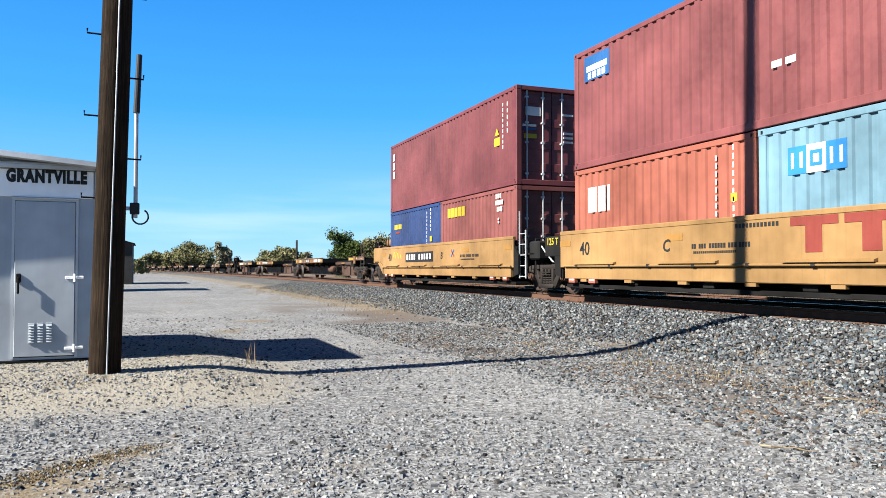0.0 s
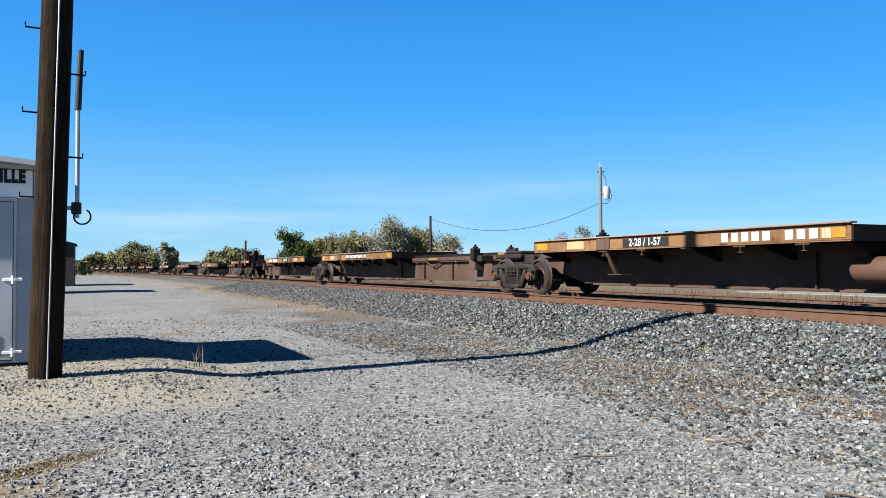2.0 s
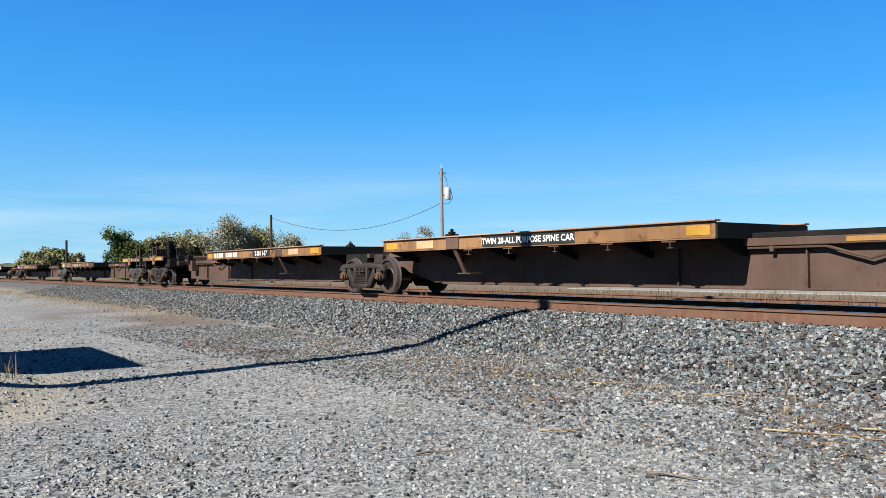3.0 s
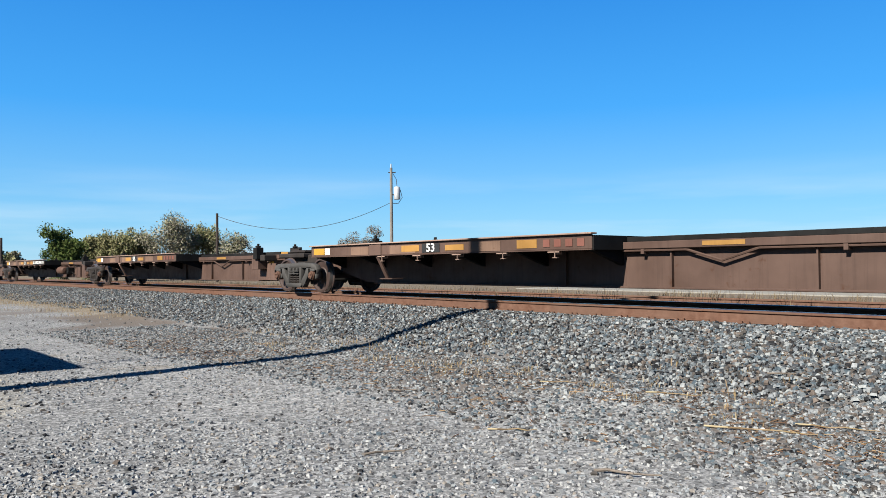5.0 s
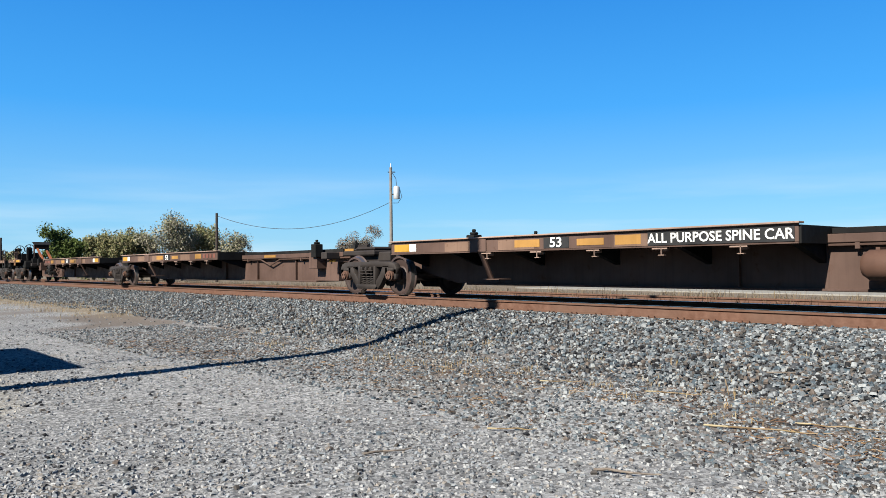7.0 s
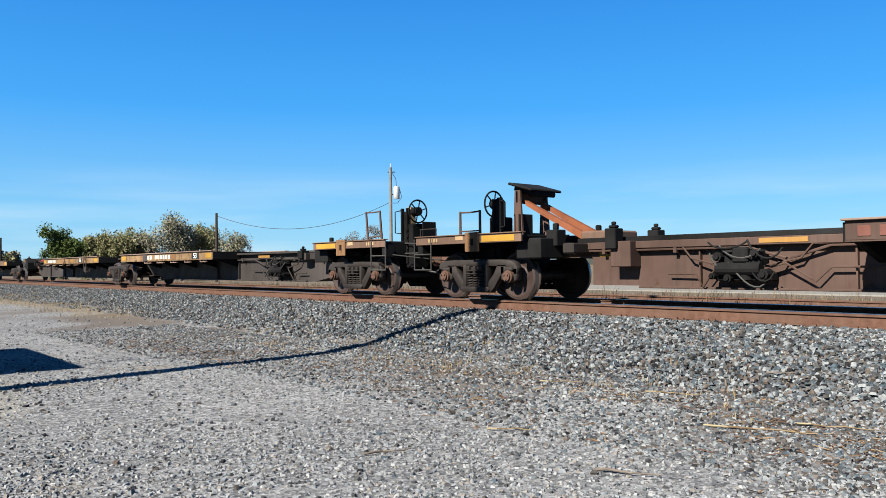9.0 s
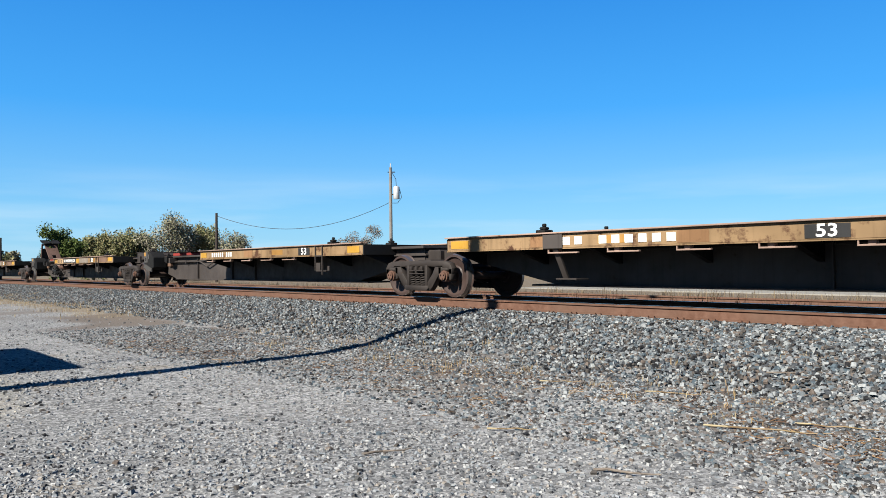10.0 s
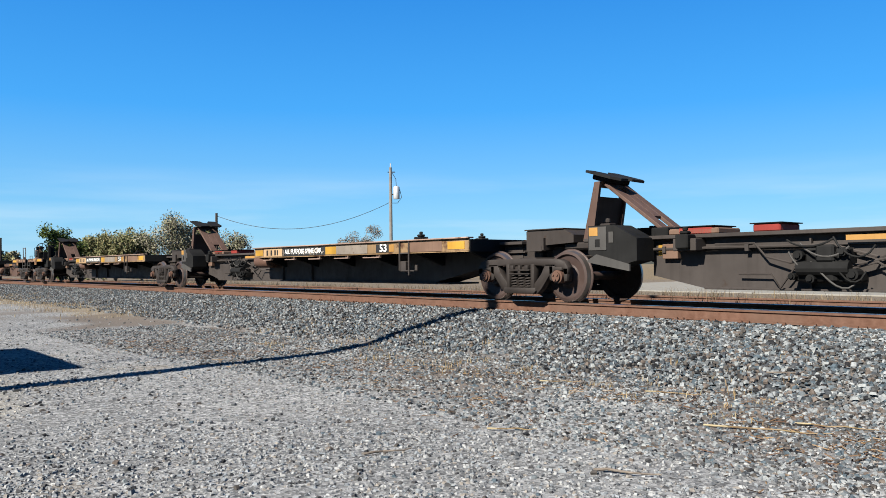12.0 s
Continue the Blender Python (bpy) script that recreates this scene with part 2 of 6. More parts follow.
M_STEELGREY = painted("grey_cast_steel", (0.0318, 0.0298, 0.0274), (0.0224, 0.0137, 0.0093), 0.4, 0.62, fine=14)
M_WHEEL = painted("wheel_steel", (0.0244, 0.0137, 0.0106), (0.0313, 0.0141, 0.0083), 0.5, 0.55, fine=12)
M_TREAD, _nt, _sh = base("polished_tread", 0.45, 1.0)
_sh.inputs["Base Color"].default_value = (0.30, 0.27, 0.25, 1)
# black of grimy parts, also used in place of shade under the platforms
M_BLACK = painted("black_grime_and_shade", (0.0048, 0.0047, 0.0045), (0.0103, 0.0062, 0.0041), 0.3, 0.7)
M_RED = painted("red_hitch_paint", (0.1604, 0.0178, 0.0126), (0.05, 0.0178, 0.0109), 0.4, 0.6)
M_ORANGE = painted("orange_strut_paint", (0.1495, 0.0466, 0.0178), (0.0535, 0.0213, 0.0109), 0.5, 0.6)
M_RUSTTANK = painted("brown_tank_paint", (0.0604, 0.0305, 0.0196), (0.0322, 0.0144, 0.0086), 0.4, 0.6)
M_RAILSIDE = mottled("rusty_rail", [(0.3, (0.0535, 0.0264, 0.0172)), (0.7, (0.096, 0.0535, 0.0374))], 9, 0.85, 0.4, 0.003, second=(1.2, (0.0747, 0.0466, 0.0339), 0.6))
M_RAILTOP, _nt, _sh = base("worn_rail_top", 0.25, 1.0)
_sh.inputs["Base Color"].default_value = (0.52, 0.47, 0.44, 1)
M_TIE = mottled("creosoted_timber", [(0.3, (0.0126, 0.0098, 0.008)), (0.7, (0.0466, 0.0391, 0.0322))], 11, 0.9, 0.5, 0.006)
M_RED1 = painted("oxide_red_container", (0.1179, 0.0299, 0.0299), (0.0489, 0.0184, 0.0138), 0.14, 0.5, grime=0.35)
M_RED2 = painted("maroon_container", (0.0978, 0.0207, 0.023), (0.0466, 0.0144, 0.0109), 0.08, 0.5, grime=0.3)
M_CORAL = painted("faded_orange_container", (0.1898, 0.0563, 0.0356), (0.092, 0.0287, 0.0172), 0.12, 0.55, grime=0.25)
M_ROSE = painted("faded_brick_red_container", (0.1236, 0.0356, 0.0316), (0.069, 0.023, 0.0172), 0.12, 0.55, grime=0.3)
M_BLUE = painted("blue_container", (0.0069, 0.023, 0.0857), (0.0535, 0.0425, 0.0356), 0.10, 0.45, grime=0.35)
M_SKYBLUE = painted("pale_blue_container", (0.0891, 0.1673, 0.2139), (0.0891, 0.0713, 0.0535), 0.12, 0.5, grime=0.3)
M_LOGOBLUE = painted("logo_blue", (0.0069, 0.0604, 0.1782), (0.0713, 0.0713, 0.0891), 0.1)
M_LOGOSKY = painted("logo_sky_blue", (0.010, 0.120, 0.330), (0.08, 0.10, 0.14), 0.1)
M_LOGOYELLOW = painted("logo_yellow", (0.303, 0.2352, 0.0109), (0.1426, 0.1069, 0.0356), 0.1)
M_LOGORED = painted("logo_red", (0.1282, 0.0196, 0.0126), (0.1426, 0.0713, 0.0356), 0.2)
M_FADED = painted("faded_lettering", (0.1495, 0.1265, 0.1035), (0.0517, 0.0287, 0.0201), 0.6, 0.7)
M_LETTER = painted("black_lettering", (0.008, 0.008, 0.008), (0.0356, 0.0287, 0.0213), 0.15)
M_SHED = painted("grey_shed_panel", (0.3010, 0.3325, 0.3640), (0.1750, 0.1820, 0.1960), 0.06, 0.5, grime=0.12)
M_SHEDTRIM = painted("pale_shed_trim", (0.4290, 0.4563, 0.4836), (0.2340, 0.2340, 0.2340), 0.06, 0.5, grime=0.12)
M_SIGN = painted("white_sign_panel", (0.88, 0.89, 0.90), (0.55, 0.55, 0.55), 0.05, 0.45, grime=0.08)
M_GALV = painted("galvanised_steel", (0.315, 0.33, 0.3375), (0.225, 0.225, 0.225), 0.2, 0.45, metal=0.4)
M_BLACKPLASTIC = mottled("black_plastic", [(0.3, (0.0086, 0.0086, 0.0092)), (0.7, (0.0172, 0.0172, 0.0172))], 12, 0.55, 0.2, 0.002)
M_CONCRETE = mottled("pale_concrete", [(0.3, (0.1265, 0.1179, 0.1006)), (0.7, (0.1725, 0.1639, 0.1437))], 3, 0.9, 0.2, 0.004)


def wood_pole_material(name, c0, c1, c2):
    mt, nt, sh = base(name, 0.9)
    v, g = coords(nt), coords(nt, (22, 22, 0.8))
    grain, big = noise_node(nt, 2.2, 8, 0.7, g, 0.4), noise_node(nt, 1.5, 5, 0.6, v)
    c = ramp_node(nt, grain.outputs["Fac"], [(0.30, c0), (0.52, c1), (0.72, c2)]).outputs["Color"]
    m = ramp_node(nt, big.outputs["Fac"], [(0.45, (0, 0, 0)), (0.65, (0.7,) * 3)]).outputs["Color"]
    nt.links.new(mix_node(nt, m, c, c0), sh.inputs["Base Color"])
    bump(nt, sh, grain.outputs["Fac"], 0.9, 0.02)
    return mt


M_POLE = wood_pole_material("creosoted_pole_wood", (0.0047, 0.0031, 0.0021), (0.0190, 0.0127, 0.0080), (0.0508, 0.0332, 0.0213))
M_POLEGREY = wood_pole_material("grey_pole_wood", (0.0782, 0.0713, 0.0644), (0.1282, 0.1213, 0.1104), (0.1639, 0.157, 0.146))
M_POLEDARK = wood_pole_material("dark_pole_wood", (0.0178, 0.0144, 0.0126), (0.0356, 0.0287, 0.0247), (0.0535, 0.0466, 0.0391))

# ---- the lie of the land ----
WHEEL_R = 0.457
RAIL_Z, TRACK_X, TRACK2_X, GAUGE = 0.66, 11.17, 16.3, 1.505


def bend(y):
    """How far the line has swung to its left at y."""
    return max(0.0, y - 35.0) ** 2 / 4600.0 if y < 300 else 265.0 ** 2 / 4600.0 + (y - 300) * 0.1152


def ground_z(x, y):
    """Height of the ground: gravel yard, shed pad, ballast bank, second track, field beyond."""
    u = x + bend(y)
    pts = [(-1e5, 0.0), (6.3, 0.0), (7.2, 0.05), (9.40, 0.41), (9.95, 0.455), (12.4, 0.455), (12.9, 0.42), (13.6, 0.27), (14.4, 0.33), (18.1, 0.33), (19.6, 0.05), (22, 0.0), (1e5, 0.0)]
    z = np.interp(u, [p[0] for p in pts], [p[1] for p in pts])
    dx, dy = max(0.0, x - 0.55, -9.0 - x), max(0.0, 8.9 - y, y - 15.0)
    pad = max(0.0, 1.0 - math.hypot(dx, dy) / 1.3)
    z += 0.16 * pad * pad * (3 - 2 * pad)
    if -40 < x < 60 and -40 < y < 120:
        z += 0.05 * noise.noise((x * 0.28, y * 0.28, 0.0)) * (1.0 if u < 9 else 0.4) + 0.014 * noise.noise((x * 1.3, y * 1.3, 3.0))
    return float(z)


def smooth(a, b, t):
    t = min(1.0, max(0.0, (t - a) / (b - a)))
    return t * t * (3 - 2 * t)


def zone(x, y):
    """Shares of pale pad gravel, dry grass and ballast at a place."""
    u = x + bend(y)
    dx, dy = max(0.0, x - 1.0, -9.0 - x), max(0.0, 8.3 - y, y - 13.0)
    pad = 1 - smooth(0.1, 1.1, math.hypot(dx, dy) + 0.4 * noise.noise((x * 0.9, y * 0.9, 7)))
    n = noise.noise((x * 0.5, y * 0.35, 11)) * 0.5 + 0.5
    grass = smooth(6.0, 6.9, u) * (1 - smooth(7.3, 8.2, u)) * smooth(17, 26, y) * (0.45 + 0.55 * n)
    grass = max(grass, smooth(12.7, 13.2, u) * (1 - smooth(14.0, 14.6, u)) * 0.6, smooth(18.6, 20, u) * 0.45)
    grass = max(grass, 0.95 * (1 - smooth(0.06, 0.22, abs((x + 0.40) * -0.66 + (y - 5.62) * 0.75 + 0.12 * noise.noise((x * 4, y * 4, 1))))) * (1 - smooth(0.45, 0.75, math.hypot(x + 0.40, y - 5.62))))
    grass = max(grass, smooth(0.70, 0.80, noise.noise((x * 0.9 + 3, y * 0.9, 21)) * 0.5 + 0.5) * 0.8 * (1 - smooth(3, 5, u)) * (1 - smooth(30, 60, y)))
    if u > 60 or x < -60:
        grass = 0.9
    ball = smooth(7.0 + 0.5 * n, 8.0 + 0.5 * n, u) * (1 - smooth(18.4, 19.4, u))
    dirt = smooth(4.9, 6.0, x + 0.07 * y) * (1 - smooth(7.0, 7.9, u)) * smooth(0.38, 0.62, noise.noise((x * 0.55, y * 0.55, 31)) * 0.5 + 0.5) * (1 - smooth(22, 34, y))
    dirt = max(dirt, smooth(18.8, 19.6, u))
    return pad, grass, ball, dirt


def axis_steps(fine, coarse):
    out = []
    for a, b, st in fine:
        out += list(np.arange(a, b, st))
    return np.array(sorted(set(np.round(np.concatenate([out, coarse]), 3))))


GX = axis_steps([(-12, 24, 0.3)], [-4000, -2000, -900, -400, -200, -120, -80, -55, -40, -28, -20, -16, -14, 24, 25, 26, 28, 31, 35, 40, 48, 60, 80, 120, 200, 400, 900, 2000, 4000])
GY = axis_steps([(1, 40, 0.3), (40, 90, 1.2), (90, 320, 8)], [-4000, -2000, -900, -400, -200, -100, -50, -25, -12, -6, -3, -1, 0, 330, 400, 550, 900, 1600, 2600, 4000])


def build_ground():
    nx, ny = len(GX), len(GY)
    co, col = np.zeros((ny, nx, 3), np.float32), np.zeros((ny, nx, 4), np.float32)
    for j, y in enumerate(GY):
        for i, x in enumerate(GX):
            co[j, i] = (x, y, ground_z(x, y))
            col[j, i] = zone(x, y)
    idx = np.arange(nx * ny).reshape(ny, nx)
    quads = np.stack([idx[:-1, :-1], idx[:-1, 1:], idx[1:, 1:], idx[1:, :-1]], -1).reshape(-1, 4)
    me = bpy.data.meshes.new("ground")
    me.from_pydata(co.reshape(-1, 3).tolist(), [], quads.tolist())
    at = me.color_attributes.new("zones", "FLOAT_COLOR", "POINT")
    at.data.foreach_set("color", col.reshape(-1))
    me.polygons.foreach_set("use_smooth", [True] * len(me.polygons))
    me.materials.append(ground_material())
    return tagged(new("ground", me), "grey gravel yard with dry grass and ballast banks", "ground", kind="structure")


def ground_material():
    mt, nt, sh = base("gravel_ground", 0.95)
    v = coords(nt)
    vo = nt.nodes.new("ShaderNodeTexVoronoi")
    vo.inputs["Scale"].default_value = 34
    nt.links.new(v, vo.inputs["Vector"])
    vb = nt.nodes.new("ShaderNodeTexVoronoi")
    vb.inputs["Scale"].default_value = 15
    nt.links.new(v, vb.inputs["Vector"])
    fine, mid, big = noise_node(nt, 60, 6, 0.7, v), noise_node(nt, 2.6, 6, 0.65, v), noise_node(nt, 0.33, 5, 0.6, v)
    sep = nt.nodes.new("ShaderNodeSeparateColor")
    nt.links.new(vo.outputs["Color"], sep.inputs["Color"])
    stone = ramp_node(nt, sep.outputs["Red"], [(0.0, (0.0259, 0.0259, 0.0264)), (0.3, (0.0747, 0.0747, 0.0736)), (0.55, (0.1179, 0.1138, 0.1081)), (0.8, (0.1552, 0.1541, 0.1507)), (1.0, (0.23, 0.2242, 0.2127))]).outputs["Color"]
    dust = ramp_node(nt, mid.outputs["Fac"], [(0.35, (0.1064, 0.0978, 0.0874)), (0.5, (0.1236, 0.1207, 0.1162)), (0.7, (0.1501, 0.1472, 0.1414))]).outputs["Color"]
    k = ramp_node(nt, fine.outputs["Fac"], [(0.44, (0.05,) * 3), (0.66, (0.60,) * 3)]).outputs["Color"]
    gravel = mix_node(nt, k, stone, dust)
    patch = ramp_node(nt, big.outputs["Fac"], [(0.35, (1.02, 1.05, 1.09)), (0.65, (1.34, 1.37, 1.40))]).outputs["Color"]
    gravel = mix_node(nt, 1.0, gravel, patch, "MULTIPLY")
    at = nt.nodes.new("ShaderNodeVertexColor")
    at.layer_name = "zones"
    zs = nt.nodes.new("ShaderNodeSeparateColor")
    nt.links.new(at.outputs["Color"], zs.inputs["Color"])
    padc = mix_node(nt, k, (0.1782, 0.1639, 0.1351), (0.2472, 0.23, 0.1926))
    grassc = ramp_node(nt, fine.outputs["Fac"], [(0.3, (0.046, 0.0403, 0.0333)), (0.5, (0.1282, 0.0926, 0.0466)), (0.72, (0.1782, 0.1391, 0.0782))]).outputs["Color"]
    sepb = nt.nodes.new("ShaderNodeSeparateColor")
    nt.links.new(vb.outputs["Color"], sepb.inputs["Color"])
    ballc = ramp_node(nt, sepb.outputs["Red"], [(0.0, (0.0201, 0.0201, 0.0201)), (0.5, (0.0575, 0.0575, 0.0575)), (1.0, (0.1179, 0.1179, 0.115))]).outputs["Color"]
    soil = mix_node(nt, k, (0.070, 0.060, 0.052), (0.150, 0.132, 0.115))
    gravel = mix_node(nt, at.outputs["Alpha"], gravel, soil)
    c = mix_node(nt, zs.outputs["Blue"], gravel, ballc)
    c = mix_node(nt, zs.outputs["Red"], c, padc)
    gm = nt.nodes.new("ShaderNodeMath")
    gm.operation = "MULTIPLY"
    nt.links.new(zs.outputs["Green"], gm.inputs[0])
    gk = ramp_node(nt, mid.outputs["Fac"], [(0.35, (0.4,) * 3), (0.6, (1.0,) * 3)])
    nt.links.new(gk.outputs["Color"], gm.inputs[1])
    c = mix_node(nt, gm.outputs["Value"], c, grassc)
    nt.links.new(c, sh.inputs["Base Color"])
    hs = nt.nodes.new("ShaderNodeMath")
    hs.operation = "ADD"
    nt.links.new(vo.outputs["Distance"], hs.inputs[0])
    nt.links.new(fine.outputs["Fac"], hs.inputs[1])
    bump(nt, sh, hs.outputs["Value"], 0.7, 0.010)
    return mt


ground = build_ground()

# ---- track ----


def track_pose(s, lateral=0.0, z=0.0, tx=TRACK_X):
    h = (bend(s + 0.5) - bend(s - 0.5))
    return pose(tx - bend(s) + lateral, s, z, 0, 0, math.degrees(math.atan(h)))


def rail_mesh(tx, side, z_top, y0=-70, y1=420):
    g, prof = Geo(), [(-0.069, -0.186), (-0.069, -0.170), (-0.012, -0.155), (-0.010, -0.055), (-0.036, -0.038), (-0.036, -0.008), (-0.028, 0.0),
                      (0.028, 0.0), (0.036, -0.008), (0.036, -0.038), (0.010, -0.055), (0.012, -0.155), (0.069, -0.170), (0.069, -0.186)]
    ys = list(np.arange(y0, y1, 6.0))
    k = len(prof)
    v = [(tx - bend(y) + side * GAUGE / 2 + u, y, z_top + w) for y in ys for u, w in prof]
    f, mi = [], []
    for j in range(len(ys) - 1):
        for i in range(k):
            f.append((j * k + i, j * k + (i + 1) % k, (j + 1) * k + (i + 1) % k, (j + 1) * k + i))
            mi.append(1 if i in (5, 6, 7) else 0)
    g.v, g.f, g.m = v, f, mi
    return g


for tx, zt, name in ((TRACK_X, RAIL_Z, "main"), (TRACK2_X, 0.50, "siding")):
    for side in (-1, 1):
        r = part("rail", rail_mesh(tx, side, zt), [M_RAILSIDE, M_RAILTOP if name == "main" else M_RAILSIDE])
        tagged(r, "rusty steel rail with a worn shiny running surface" if name == "main" else "rusty steel rail of the siding among weeds", "rail", "rails", "structure")

# ---- train: trucks ----
TRUCK_MESHES = {}


def truck_meshes():
    if TRUCK_MESHES:
        return TRUCK_MESHES
    # wheelset: two wheels and an axle, on its own axis
    g = Geo()
    for sx in (-1, 1):
        x = sx * 0.7525
        prof = [(0.065, 0.405), (0.075, 0.36), (0.030, 0.335), (0.005, 0.20), (0.045, 0.15), (0.075, 0.14), (0.075, 0.07), (-0.10, 0.07),
                (-0.10, 0.14), (-0.05, 0.16), (-0.035, 0.22), (-0.015, 0.34), (-0.055, 0.36), (-0.060, 0.425), (-0.062, 0.440), (-0.050, 0.446), (-0.036, 0.438), (-0.028, 0.421)]
        g.lathe([(x + sx * u, rr * WHEEL_R / 0.421) for u, rr in prof], 36)
        n = len(prof)
        for j in range(len(g.m) - 36 * n, len(g.m)):
            if (j % n) == 17:
                g.m[j] = 1
    g.cyl((-1.10, 0, 0), (1.10, 0, 0), 0.075, 14)
    TRUCK_MESHES["wheelset"] = (g.mesh("wheelset", True), g.m)
    # side frame, outer face towards -x, in (y, z): arched top, hanging jaws, two raking legs down to the spring seat
    g = Geo()
    a, b = -0.07, 0.07
    g.prism([(-1.10, 0.50), (-1.11, 0.62), (-1.04, 0.72), (-0.90, 0.765), (-0.60, 0.775), (0.60, 0.775), (0.90, 0.765), (1.04, 0.72), (1.11, 0.62), (1.10, 0.50),
             (1.03, 0.50), (1.00, 0.60), (0.80, 0.64), (0.30, 0.66), (-0.30, 0.66), (-0.80, 0.64), (-1.00, 0.60), (-1.03, 0.50)], "x", a, b)
    g.prism([(-0.34, 0.15), (0.34, 0.15), (0.40, 0.20), (0.38, 0.255), (-0.38, 0.255), (-0.40, 0.20)], "x", a - 0.04, b + 0.04)
    for s in (-1, 1):
        g.prism([(s * 0.28, 0.15), (s * 0.40, 0.15), (s * 0.50, 0.24), (s * 0.70, 0.49), (s * 0.82, 0.56), (s * 0.82, 0.67), (s * 0.60, 0.67), (s * 0.50, 0.50), (s * 0.28, 0.27)], "x", a, b)
        g.prism([(s * 0.265, 0.20), (s * 0.335, 0.20), (s * 0.345, 0.68), (s * 0.265, 0.68)], "x", a - 0.02, b + 0.02)
        g.prism([(s * 1.10, 0.60), (s * 1.09, 0.39), (s * 1.03, 0.37), (s * 1.01, 0.60)], "x", a, b)
        g.prism([(s * 0.69, 0.64), (s * 0.77, 0.64), (s * 0.765, 0.38), (s * 0.70, 0.40)], "x", a, b)
        g.box(a - 0.015, b + 0.015, s * 0.79, s * 0.99, 0.555, 0.63, 0.02)
    for y0, y1, z0, z1 in ((-0.25, 0.25, 0.555, 0.585), (-0.25, 0.25, 0.49, 0.515), (-0.03, 0.03, 0.50, 0.66), (-0.22, -0.14, 0.58, 0.66), (0.14, 0.22, 0.58, 0.66)):
        g.box(a - 0.05, b, y0, y1, z0, z1, 0.006)
    me = g.mesh("side_frame")
    bm = bmesh.new()
    bm.from_mesh(me)
    bmesh.ops.bevel(bm, geom=bm.edges[:], offset=0.014, segments=1, affect="EDGES", clamp_overlap=True)
    bm.to_mesh(me)
    bm.free()
    me.polygons.foreach_set("use_smooth", [True] * len(me.polygons))
    me.set_sharp_from_angle(angle=radians(50))
    TRUCK_MESHES["side_frame"] = me
    for s in (1,):
        g = Geo()
        g.cyl((-0.10, s * 0.89, 0.457), (0.06, s * 0.89, 0.457), 0.115, 16)
        g.cyl((-0.14, s * 0.89, 0.457), (-0.10, s * 0.89, 0.457), 0.085, 16)
        for k in range(3):
            q = 2 * math.pi * k / 3 + 0.5
            g.cyl((-0.16, s * 0.89 + 0.052 * math.cos(q), 0.457 + 0.052 * math.sin(q)), (-0.14, s * 0.89 + 0.052 * math.cos(q), 0.457 + 0.052 * math.sin(q)), 0.018, 6)
    TRUCK_MESHES["bearing_caps"] = g.mesh("bearing_cap", True)
    g = Geo()
    g.tube([(-0.02 + 0.068 * math.cos(q), 0.068 * math.sin(q), 0.25 + 0.25 * q / (10 * math.pi)) for q in np.linspace(0, 10 * math.pi, 56)], 0.018, 5)
    TRUCK_MESHES["springs"] = g.mesh("spring", True)
    g = Geo()
    g.box(-1.06, 1.06, -0.20, 0.20, 0.50, 0.66, 0.04)
    g.box(-0.92, 0.92, -0.24, 0.24, 0.58, 0.80, 0.05)
    g.box(-0.75, -0.45, -0.12, 0.12, 0.70, 0.78, 0.02)
    g.box(0.45, 0.75, -0.12, 0.12, 0.70, 0.78, 0.02)
    g.cyl((0, 0, 0.68), (0, 0, 0.80), 0.20, 16)
    for s in (-1, 1):
        g.box(-0.85, 0.85, s * 0.30, s * 0.42, 0.30, 0.42, 0.03)
        g.box(-0.84, -0.72, s * 0.38, s * 0.50, 0.22, 0.50, 0.03)
        g.box(0.72, 0.84, s * 0.38, s * 0.50, 0.22, 0.50, 0.03)
    TRUCK_MESHES["truck"] = g.mesh("truck")
    return TRUCK_MESHES


WHEELSETS = []


def add_truck(car, y, mat=None):
    t = truck_meshes()
    mat = mat or M_STEEL
    if mat.name not in t:
        t[mat.name] = {k: t[k].copy() for k in ("side_frame", "bearing_caps", "springs", "truck")}
    ms = t[mat.name]
    tr = part("truck", ms["truck"], mat, car, "grimy cast steel rail truck", at=pose(0, y, 0))
    for s, rz in ((-1, 0), (1, 180)):
        part("side_frame", ms["side_frame"], mat, tr, at=pose(s * 1.0, 0, 0, 0, 0, rz))
        for dy in (0, -1.78):
            part("bearing_cap", ms["bearing_caps"], M_RUSTTANK, tr, "rusty axle bearing end cap", at=pose(s * 1.0, 0, 0, 0, 0, rz) @ pose(0, dy, 0))
        for dy in (-0.17, 0.0, 0.17):
            part("spring", ms["springs"], M_STEEL, tr, "grimy coil spring", at=pose(s * 1.0, dy, 0, 0, 0, rz))
    me, mi = t["wheelset"]
    for s in (-1, 1):
        w = part("wheelset", me, None, tr, "steel wheels with polished treads", at=pose(0, s * 0.89, WHEEL_R))
        if not me.materials:
            me.materials.append(M_WHEEL)
            me.materials.append(M_TREAD)
            me.polygons.foreach_set("material_index", mi)
    return tr


def patch(car, name, y0, y1, z0, z1, x, mat, label=""):
    return part(name, Geo().box(x - 0.006, x, y0, y1, z0, z1), mat, car, label)


def side_text(car, name, body, y, z, size, x, mat, shear=0.0, bold=0.0, stretch=1.0, spacing=1.0, label=""):
    """Lettering on a side that faces -x; it reads towards -y."""
    me = letters(body, size, 0.002, shear, bold, spacing)
    me.transform(Matrix.Diagonal((stretch, 1, 1, 1)))
    me.materials.append(mat)
    ob = new(name, me)
    ob.parent = car
    ob.matrix_basis = pose(x - 0.004, y, z, 90, 0, -90)
    if label:
        ob["label"] = label
    return ob


